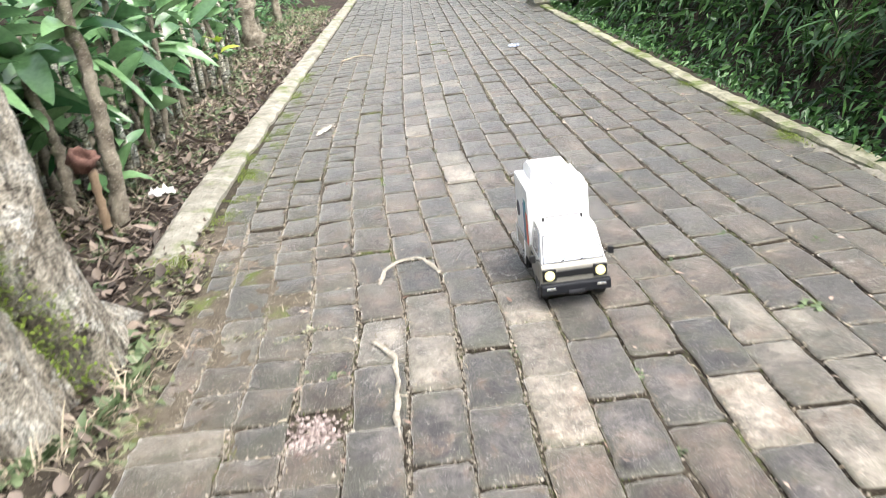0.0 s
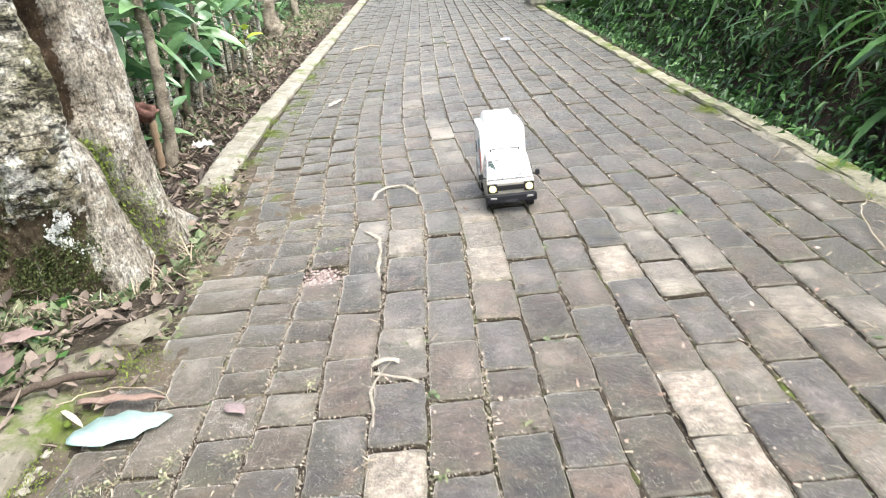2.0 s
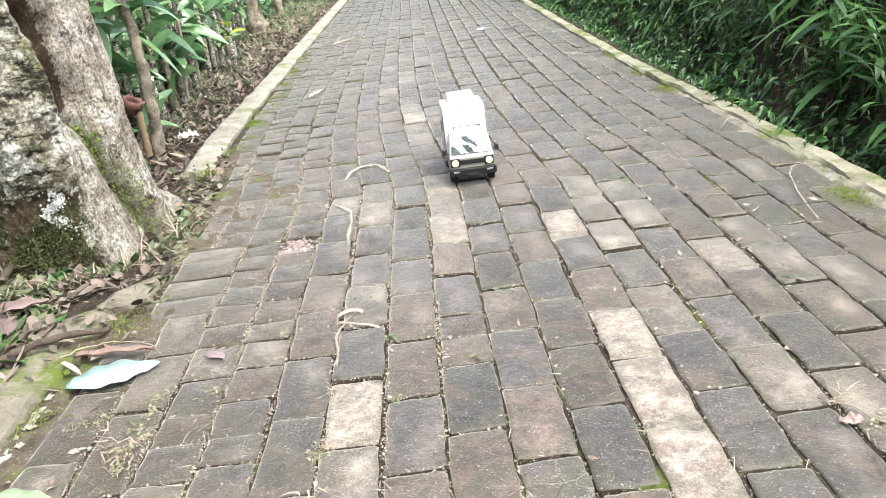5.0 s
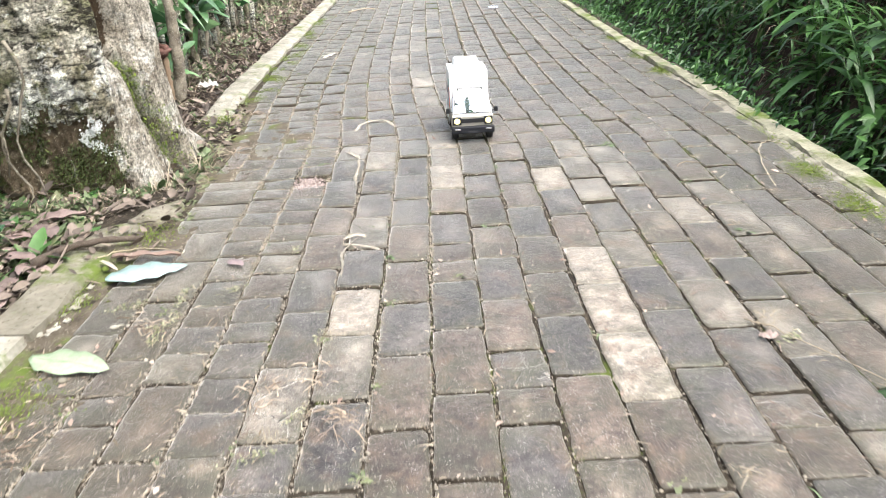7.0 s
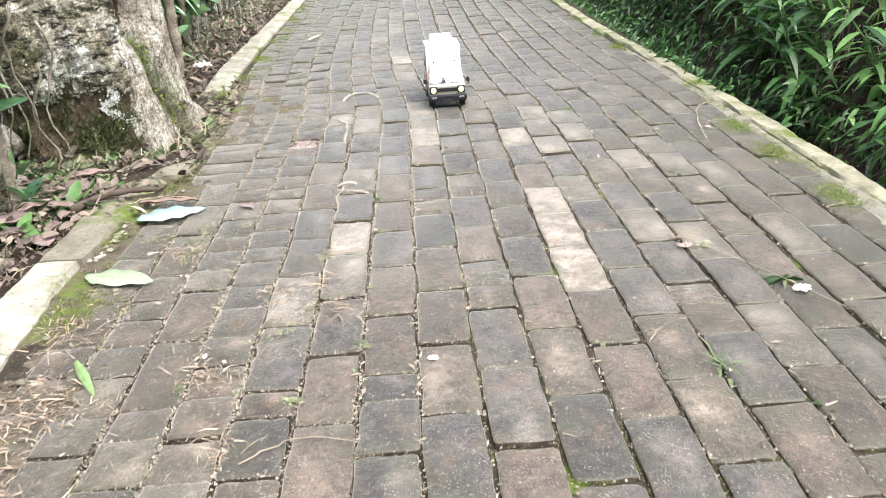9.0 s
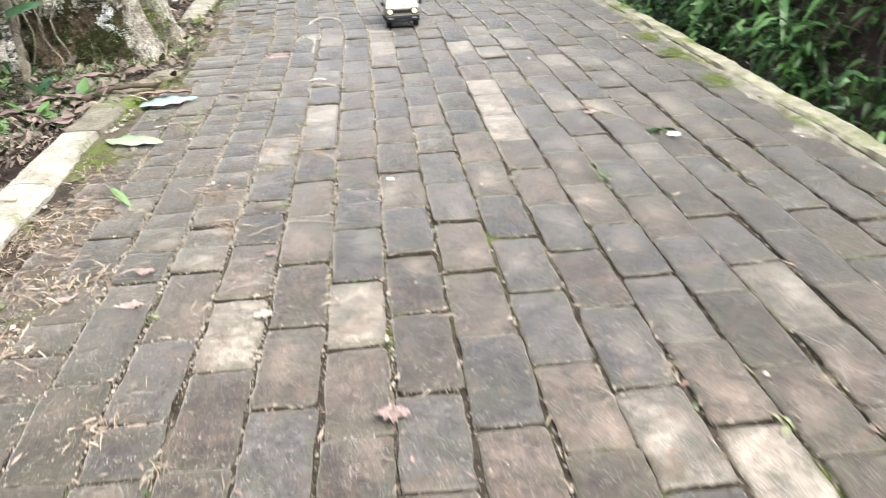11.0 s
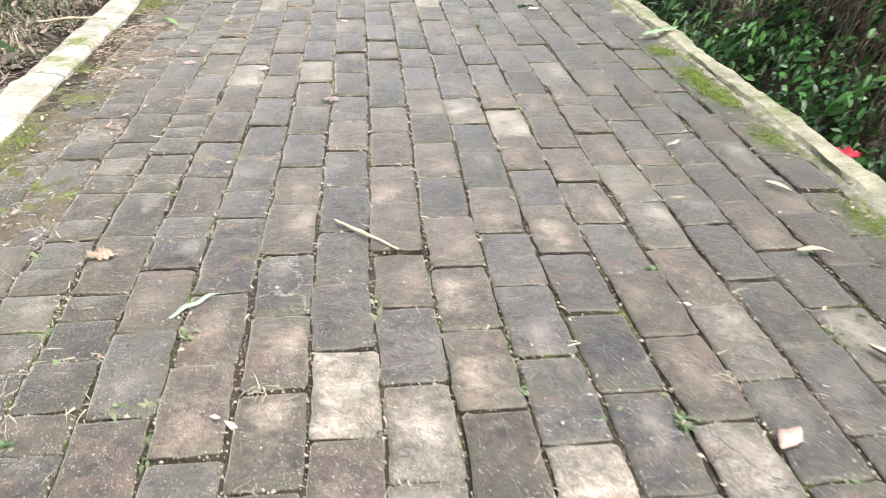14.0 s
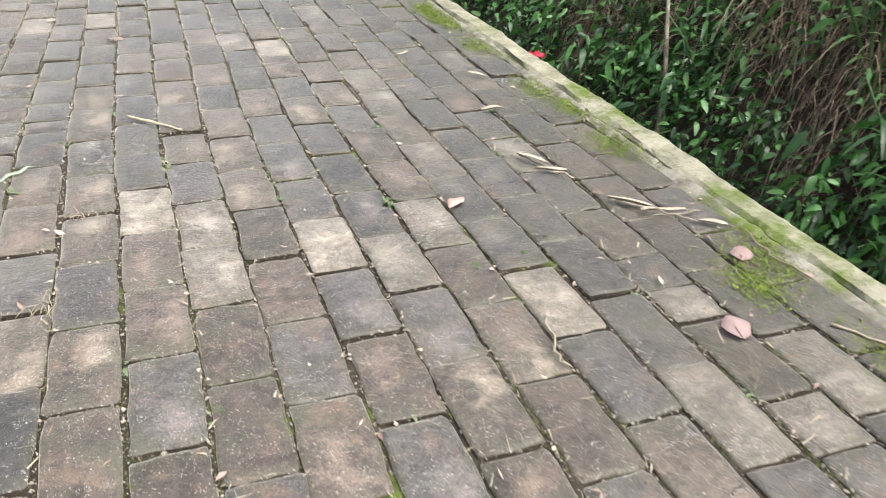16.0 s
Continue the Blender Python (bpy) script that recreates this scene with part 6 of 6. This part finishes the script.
for a, size, up in ((0.2, 0.09, 0.15), (2.9, 0.1, 0.1), (3.5, 0.07, 0.3), (2.4, 0.06, 0.4), (5.6, 0.07, 0.1), (0.9, 0.05, 0.5), (1.6, 0.045, 0.4), (4.4, 0.05, 0.3)):
    V, F = leaf_arrays([(0, 0, 0)], [(math.cos(a), math.sin(a), up)], [size * 0.8], [size * 0.2], [0.5], LANCE, fold=0.7, twist=np.array([math.sin(a * 5) * 0.6]))
    fast_mesh("leaf", V, F, PALE_WEED if a > 4 else LEAF_DARK, bunch)
flat_scrap(0.82, 0.02, 0.05, (0.36, 0.28, 0.25), "pale crumpled dry leaf", "dry_leaf", "leaf", 3)
flat_scrap(0.72, 6.2, 0.13, (0.45, 0.5, 0.62), "blue and white food wrapper on the lane", "wrapper", "litter", 4)
flat_scrap(-1.13, 3.15, 0.15, (0.66, 0.64, 0.63), "crumpled white plastic bag on the soil", "plastic_bag", "litter", 5)
flat_scrap(0.145, -0.45, 0.03, (0.75, 0.7, 0.64), "very tiny pale paper scrap", "paper_scrap", "litter", 6)
red = flat_scrap(1.6, -1.92, 0.12, (0.42, 0.02, 0.045), "crumpled red wrapper in the ditch", "red_wrapper", "litter", 7)
red.location.z = -0.055

STONES = [(x0, y0, w, ln, round((x0 - FIRST) / LANE)) for x0, y0, w, ln, _ in lane_pavers()]


# ---- gravel where a paver is missing, chips of mortar ----
n = 520
P = np.stack([rs.normal(-0.318, 0.034, n), rs.normal(1.262, 0.036, n), rs.uniform(-0.012, -0.001, n)], 1)
P[:, 0], P[:, 1] = np.clip(P[:, 0], -0.4, -0.24), np.clip(P[:, 1], 1.185, 1.36)
R = rs.uniform(0.0025, 0.0065, n)
oct_v = np.array([(1, 0, -0.2), (0, 1, -0.3), (-1, 0, -0.1), (0, -1, -0.3), (0.1, 0, 0.7)], float)
oct_f = np.array([(0, 1, 4), (1, 2, 4), (2, 3, 4), (3, 0, 4)])
V = (P[:, None] + oct_v[None] * R[:, None, None] * rs.uniform(0.6, 1.4, (n, 5, 1))).reshape(-1, 3)
F = (oct_f[None] + (np.arange(n) * 5)[:, None, None]).reshape(-1, 3)
tagged(fast_mesh("gravel", V, F, leaf_material("gravel_pink", (0.14, 0.1, 0.09), (0.5, 0.42, 0.39), 0.9, 0.0), smooth=False), "pinkish gravel in the gap of a missing paver", "gravel", kind="stuff")
rg = random.Random(71)
for i in range(26):
    x, y = (-0.605 + rg.gauss(0, 0.015), 0.227 + rg.gauss(0, 0.006)) if i % 6 == 0 else (-0.768 + rg.gauss(0, 0.007), rg.uniform(0.2, 0.5) if i % 3 else rg.uniform(-1.4, 0.1))
    r, long, turn = rg.uniform(0.004, 0.0085), rg.uniform(1.0, 2.0), rg.uniform(60, 120) if i % 6 else 12
    bm = bmesh.new()
    bmesh.ops.create_icosphere(bm, subdivisions=3, radius=r)
    for v in bm.verts:
        v.co *= 1 + 0.8 * noise.noise(v.co * 160 + Vector((i * 7, 0, 0)))
        v.co.x *= long
        v.co.z *= 0.5
    chip = part("mortar_chip", bm, CONCRETE_PALE, None)
    chip.matrix_basis = pose(x, y, 0.003, 0, 0, turn)
    tagged(chip, "whitish chip of mortar beside the pavers", "mortar chip", group="mortar chips")


# ---- grit, crumbs, moss and weeds in the joints ----
def joint_points(count, y0, y1, k0=-5, k1=11):
    """Places along the joints between columns and at the pavers' ends."""
    stones = [p for p in STONES if y0 < p[1] < y1 and k0 <= p[4] <= k1]
    out = []
    for i in rs.randint(0, len(stones), count):
        x, y, w, ln, k = stones[i]
        if rs.rand() < 0.85:
            x, y = x + rs.normal(0, 0.004), y + rs.uniform(0, ln)
        else:
            x, y = x + rs.uniform(0, w), y + rs.normal(0, 0.003)
        out.append((x + drift(k, y), y, -0.004))
    return np.array(out)


n = 88000
P = np.concatenate([joint_points(75000, -4.6, 8), joint_points(13000, -1.5, 2.6, -5, 1)])
P[75000:, 2] += 0.0015
P[:, 0] += rs.normal(0, 0.003, n)
P[:, 2] += rs.uniform(-0.001, 0.0045, n)
off = (rs.rand(n) < 0.15) & (np.arange(n) < 75000)
P[off, 0] += rs.uniform(-0.06, 0.06, off.sum())
P[off, 2] = 0.002
R = rs.uniform(0.0006, 0.0022, n) + 0.0006 * rs.rand(n) * (np.arange(n) >= 75000) + 0.002 * (rs.rand(n) < 0.09)
oct_v = np.array([(1, 0, -0.3), (0, 1, -0.3), (-1, 0, -0.3), (0, -1, -0.3), (0, 0, 0.8)], float)
oct_f = np.array([(0, 1, 4), (1, 2, 4), (2, 3, 4), (3, 0, 4)])
V = (P[:, None] + oct_v[None] * R[:, None, None] * rs.uniform(0.6, 1.4, (n, 5, 1))).reshape(-1, 3)
F = (oct_f[None] + (np.arange(n) * 5)[:, None, None]).reshape(-1, 3)
tagged(fast_mesh("grit", V, F, leaf_material("grit_pale", (0.09, 0.076, 0.058), (0.46, 0.405, 0.33), 0.9, 0.0), smooth=False), "pale grit and crumbs in the paver joints", "grit", kind="stuff")
n = 6500
P = joint_points(n, -4.6, 9)
P[:, 2] = 0.003
P[:, 0] += rs.normal(0, 0.008, n)
side_bias = rs.rand(n) < 0.45
P[side_bias, 0] = rs.choice([-0.6, -0.3, 1.35], side_bias.sum()) + rs.normal(0, 0.12, side_bias.sum())
V, F = leaf_arrays(P, all_round(n, -0.02, 0.3), rs.uniform(0.005, 0.035, n), rs.uniform(0.001, 0.0042, n), rs.uniform(-0.2, 0.5, n), BLADE, fold=0.4, twist=rs.uniform(-0.5, 0.5, n))
tagged(fast_mesh("straw_crumbs", V, F, STRAW), "bits of straw and dead stems scattered on the pavers", "straw", kind="stuff")
n = 1700
P = joint_points(n, -4.6, 7)
P[:, 0] += rs.normal(0, 0.012, n)
P[:180, 0], P[:180, 1] = rs.normal(1.36, 0.06, 180), rs.uniform(-4.2, 1.5, 180)
P[180:400, 0], P[180:400, 1] = rs.normal(-0.66, 0.07, 220), rs.uniform(-2.5, 0.2, 220)
P[:, 2] = 0.005
V, F = leaf_arrays(P, all_round(n, -0.1, 0.2), rs.uniform(0.2, 1, n) ** 2 * 0.028, rs.uniform(0.3, 1, n) ** 2 * 0.013, rs.uniform(-0.4, 0.3, n), SMALL, fold=0.5, twist=rs.uniform(-0.5, 0.5, n))
tagged(fast_mesh("leaf_crumbs", V, F, leaf_material("leaf_crumb", (0.22, 0.14, 0.11), (0.55, 0.45, 0.37), 0.8, 0.1)), "small pale pieces of dry leaf on the pavers", "leaf litter", kind="stuff")
P = joint_points(420, -4.4, 9)
weeds("joint_weeds", [tuple(p) for p in P[:200]], GRASS, "small weeds growing in the paver joints", 7, 0.022, 0.45, (0.1, 0.9))
weeds("joint_weeds", [tuple(p) for p in P[200:]], STRAW, "dry grass in the paver joints", 7, 0.04, 0.05, (0.05, 0.6))
STRAW_OLD = leaf_material("old_straw", (0.17, 0.12, 0.085), (0.52, 0.43, 0.33), 0.85, 0.1)
CLUMPS = [(-0.68, -0.45), (-0.73, -0.55), (-0.6, -0.52), (-0.7, -0.7), (-0.62, -0.78), (-0.74, -0.85), (-0.55, -0.95), (-0.67, -1.12), (-0.64, -0.95), (-0.7, -0.95), (-0.66, -0.6), (-0.76, -0.7), (-0.74, -0.18), (-0.7, 0.03), (-0.66, -0.26), (-0.33, -0.45), (-0.22, -0.1), (-0.06, -0.2), (-0.12, -0.04), (-0.25, -0.7), (-0.55, 0.2), (-0.5, -0.9), (-0.6, -1.2), (-0.66, 1.7), (-0.7, 2.4), (-0.62, 2.2), (-0.35, -1.45), (-0.52, -1.7)]
for cx, cy in CLUMPS:
    n = 90 if cx < -0.5 and -1.3 < cy < -0.1 else 60
    P = np.stack([rs.normal(cx, 0.0004 * n, n), rs.normal(cy, 0.00045 * n, n), rs.uniform(0.002, 0.012, n)], 1)
    V, F = leaf_arrays(P, all_round(n, -0.15, 0.5), rs.uniform(0.008, 0.05, n) * rs.choice([0.6, 1.3], n), rs.uniform(0.001, 0.0045, n), rs.uniform(0.1, 0.8, n), BLADE, fold=0.5, twist=rs.uniform(-0.6, 0.6, n))
    tagged(fast_mesh("straw_clump", V, F, STRAW_OLD), "small heap of pale dry grass on the pavers", "straw", kind="stuff")


def joint_weed(x, y, size, material, label):
    """A flat rosette of small leaves with a few upright ones."""
    plant = new("weed")
    plant.location = (x, y, -0.002)
    tagged(plant, label, "weed", group="weeds in the joints")
    n = 9
    P = rs.normal(0, 1, (n, 3)) * [0.006, 0.006, 0]
    L = rs.uniform(0.5, 1.1, n) * size
    D, W = all_round(n, 0.15, 1.1), L * rs.uniform(0.25, 0.45, n)
    for i in range(n):
        V, F = leaf_arrays(P[i:i + 1], D[i:i + 1], L[i:i + 1], W[i:i + 1], rs.uniform(0.3, 0.9, 1), OVAL, twist=rs.uniform(-0.4, 0.4, 1))
        fast_mesh("leaf", V, F, material, plant)
    return plant


def budding_weed(x, y, spread, turn):
    """A low mat of tiny pale round leaves along a joint."""
    plant = new("budding_weed")
    plant.location = (x, y, 0.0)
    tagged(plant, "mat of tiny pale budding leaves in a joint", "weed", group="budding weeds")
    for name, n, material in (("buds", 34, PALE_BUD), ("leaves", 16, PALE_WEED), ("stalks", 9, STRAW)):
        along = rs.normal(0, spread, n)
        P = np.stack([along * math.cos(turn) + rs.normal(0, 0.006, n), along * math.sin(turn) + rs.normal(0, 0.006, n), rs.uniform(-0.004, 0.012, n)], 1)
        L = rs.uniform(0.004, 0.011, n) * (3.0 if name == "stalks" else 1.0)
        V, F = leaf_arrays(P, all_round(n, 0.0, 1.2), L, L * (0.08 if name == "stalks" else 0.6), rs.uniform(0.1, 0.7, n), OVAL, fold=0.4, twist=rs.uniform(-0.6, 0.6, n))
        tagged(fast_mesh(name, V, F, material, plant), kind="stuff")
    return plant


PALE_BUD = leaf_material("bud_pale", (0.22, 0.21, 0.13), (0.5, 0.5, 0.34), 0.7, 0.15)
for x, y, spread, turn in ((-0.64, 0.32, 0.02, 0.6), (-0.605, 0.342, 0.016, 0.3), (-0.508, 0.395, 0.016, 1.4), (-0.503, 0.335, 0.018, 1.5), (-0.496, 0.25, 0.02, 1.5), (-0.52, 0.2, 0.012, 0.8), (-0.506, 0.15, 0.012, 1.2), (-0.138, 0.118, 0.02, 1.4), (-0.38, 0.397, 0.014, 0.4),
                           (-0.528, 1.724, 0.025, 0.2), (-0.412, 1.674, 0.02, 0.3), (-0.36, 1.716, 0.02, 0.2), (-0.682, 2.21, 0.03, 0.5), (-0.265, 0.63, 0.02, 1.5), (-0.145, -0.18, 0.02, 0.9), (-0.2, -0.3, 0.02, 0.4), (0.87, 0.02, 0.02, 0.7)):
    budding_weed(x, y, spread, turn)


def dry_tuft(x, y, size):
    """A spidery tuft of dead grass, splayed over the pavers."""
    n = 26
    P = np.tile([x, y, 0.002], (n, 1)) + rs.normal(0, 1, (n, 3)) * [0.012, 0.012, 0.001]
    V, F = leaf_arrays(P, all_round(n, 0.0, 0.7), rs.uniform(0.3, 1.2, n) * size, rs.uniform(0.0008, 0.0024, n), rs.uniform(0.2, 0.9, n), BLADE, fold=0.4, twist=rs.uniform(-0.5, 0.5, n))
    return tagged(fast_mesh("dry_grass_tuft", V, F, STRAW), "spidery tuft of dead grass in a joint", "dry grass", group="dry grass tufts")


for x, y in ((-0.14, -0.56), (-0.01, -0.37), (0.01, -0.08), (-0.25, -0.27), (0.5, -0.42), (-0.53, 0.29), (-0.12, 0.11), (0.19, 0.42), (-0.07, 0.79), (0.02, 0.28), (-0.2, -2.95), (-0.14, -2.95), (0.2, -2.67), (0.22, -2.72), (0.7, -1.6), (-0.35, -1.1), (-0.6, -0.95)):
    joint_weed(x, y, rs.uniform(0.02, 0.036), PALE_WEED, "small pale weed growing between pavers")
for x, y in ((-0.48, -2.43), (-0.47, -2.57), (-0.12, -2.75), (-0.34, -3.02), (0.7, -3.06), (-0.26, -2.15), (0.8, -2.59), (0.01, 0.56), (-0.28, 1.49), (0.96, 1.73), (0.89, -3.39), (0.79, -3.39), (1.06, -3.9), (1.24, -3.2), (1.34, -3.6), (0.84, -0.72)):
    joint_weed(x, y, rs.uniform(0.02, 0.036), GRASS, "small green weed growing between pavers")
for x, y in ((-0.14, -0.18), (-0.18, -0.24), (-0.26, -0.46), (-0.51, -0.54), (-0.12, 0.13), (0.61, -0.41), (0.83, 0.08), (0.89, -0.08), (0.81, -2.96), (0.93, -2.2), (0.03, -2.92), (-0.13, -1.91), (-0.05, -1.95), (-0.21, -1.94), (0.98, -2.27), (0.85, 0.11), (0.98, 0.66), (0.66, 2.73), (0.93, 2.18), (0.95, 1.98), (1.08, 1.33), (0.94, 1.36), (-0.02, -3.28), (0.45, -3.21), (0.57, -1.43), (0.81, -1.51), (-0.32, -1.34), (-0.25, -1.55)):
    dry_tuft(x, y, rs.uniform(0.03, 0.06))
weeds("grass_tuft", [(0.71, -0.56, 0.0)] * 2, GRASS, "green grass tuft in a joint", 9, 0.11, 0.05, (0.1, 2.0))
weeds("grass_tuft", [(0.98, 0.62, 0.0), (0.7, -3.06, 0.0), (0.98, 1.9, 0.0), (0.8, 1.55, 0.0)], GRASS, "small leafy weed between pavers", 10, 0.035, 0.4, (0.1, 0.9))


def moss_patch(count, x, y, sx, sy, z=0.0):
    return np.stack([rs.normal(x, sx, count), rs.normal(y, sy, count), np.full(count, z)], 1)


spots = [moss_patch(900, 1.37, yy, 0.032, 0.06, 0.004) for yy in (-3.9, -3.55, -2.9, -2.4, -1.9, -1.5, 0.3, 0.75, 1.1, 2.9, 3.4, 4.1)]
edge = moss_patch(5200, 1.415, 0.0, 0.016, 1.0, 0.006)
edge[:, 1] = rs.uniform(-4.6, 2.0, len(edge))
spots += [edge[[noise.noise((b * 2.3, 4, 1)) + 0.6 * noise.noise((a * 20, b * 9, 2)) > 0.02 for a, b, _ in edge]]]
strip = np.concatenate([moss_patch(2600, -0.8, yy, 0.05, 0.18, 0.003) for yy in (2.9, 3.3, 3.8, 4.4, 5.1, 5.9)])
spots += [strip[[noise.noise((a * 9, b * 5, 3)) + 0.5 * noise.noise((a * 28, b * 28, 1)) > 0.08 for a, b, _ in strip]]]
spots += [moss_patch(600, xx, yy, 0.05, 0.05, 0.006) for xx, yy in ((-0.73, 0.82), (-0.8, 0.36), (-0.72, -0.1), (-0.85, 2.3))]
spots += [moss_patch(700, -0.755, yy, 0.04, 0.09, 0.003) for yy in (-1.75, -2.0, -2.35)]
spots += [moss_patch(900, xx, yy, 0.028, 0.05, 0.004) for xx, yy in ((1.37, -1.38), (1.39, -1.58), (1.36, -1.0), (1.28, -3.62), (1.4, -2.6), (1.37, -1.28))]
cover = joint_points(90000, -4.5, 9)
cover = cover[[noise.noise((a * 2.2, b * 1.6, 3)) + 0.35 * noise.noise((a * 15, b * 15, 1)) > 0.12 for a, b, _ in cover]]
n = len(cover)
V, F = leaf_arrays(cover + [0, 0, -0.002], all_round(n, 0.2, 2.0), rs.uniform(0.003, 0.007, n), rs.uniform(0.002, 0.004, n), rs.uniform(0, 0.6, n), SMALL)
tagged(fast_mesh("joint_moss", V, F, leaf_material("moss_dull", (0.045, 0.06, 0.016), (0.12, 0.145, 0.035), 0.9, 0.1)), "dull green moss in the paver joints", "moss", kind="stuff")
P = np.concatenate(spots)
n = len(P)
V, F = leaf_arrays(P, all_round(n, 0.2, 2.0), rs.uniform(0.004, 0.011, n), rs.uniform(0.002, 0.005, n), rs.uniform(0, 0.6, n), SMALL)
tagged(fast_mesh("moss", V, F, MOSS), "yellow-green moss in joints and along the kerbs", "moss", kind="stuff")

# lichen on the trunk and the shell on its stake
bm = bmesh.new()
rg = random.Random(8)
skin = [v.co for v in next(c for c in TREE.children if c.name.startswith("trunk") and len(c.data.vertices) > 9000).data.vertices]
for _ in range(800):
    z = 0.19 + rg.gauss(0, 0.03)
    a = -0.98 + (0.19 - z) * 0.8 + rg.gauss(0, 0.034) + 0.08 * math.sin(z * 60)
    j = round((max(z, 0) + 0.12) / 1.32 * 199)
    c = skin[j * 420 + round((a % (2 * math.pi)) / (2 * math.pi) * 420) % 420]
    c = c + Vector((rg.gauss(0, 0.004), rg.gauss(0, 0.004), rg.gauss(0, 0.006)))
    bmesh.ops.create_icosphere(bm, subdivisions=1, radius=rg.uniform(0.0015, 0.0042), matrix=Matrix.Translation(c))
tagged(part("lichen", bm, plain("white_lichen", (0.75, 0.76, 0.74), 0.9), TREE, "white crusty lichen patch"), kind="stuff")
stake = twig([(-1.2, 2.72, -0.02), (-1.2, 2.72, 0.12), (-1.2, 2.72, 0.24)], 0.034, speckled("bamboo", (0.2, 0.14, 0.09), (0.3, 0.22, 0.15), (0.14, 0.1, 0.07), 20, relief=0.003), "short brown stake with a dry shell on top", "stake")
bm = bmesh.new()
bmesh.ops.create_uvsphere(bm, u_segments=16, v_segments=10, radius=0.05)
bmesh.ops.delete(bm, geom=[v for v in bm.verts if v.co.z > 0.02], context="VERTS")
for v in bm.verts:
    v.co += v.co.normalized() * (0.02 * noise.noise(v.co * 38) + 0.012 * noise.noise(v.co * 90)) + Vector((0, 0, 0.016 * noise.noise((v.co.x * 45, v.co.y * 45, 3)) if v.co.z > -0.01 else 0))
bmesh.ops.transform(bm, matrix=Matrix.Translation((-1.215, 2.715, 0.285)) @ Matrix.Rotation(0.5, 4, "Y"), verts=bm.verts)
bmesh.ops.solidify(bm, geom=bm.faces[:], thickness=0.006)
part("shell", bm, speckled("shell_brown", (0.08, 0.04, 0.032), (0.2, 0.11, 0.09), (0.36, 0.24, 0.19), 25, relief=0.004), stake, "dry reddish husk", smooth=True)
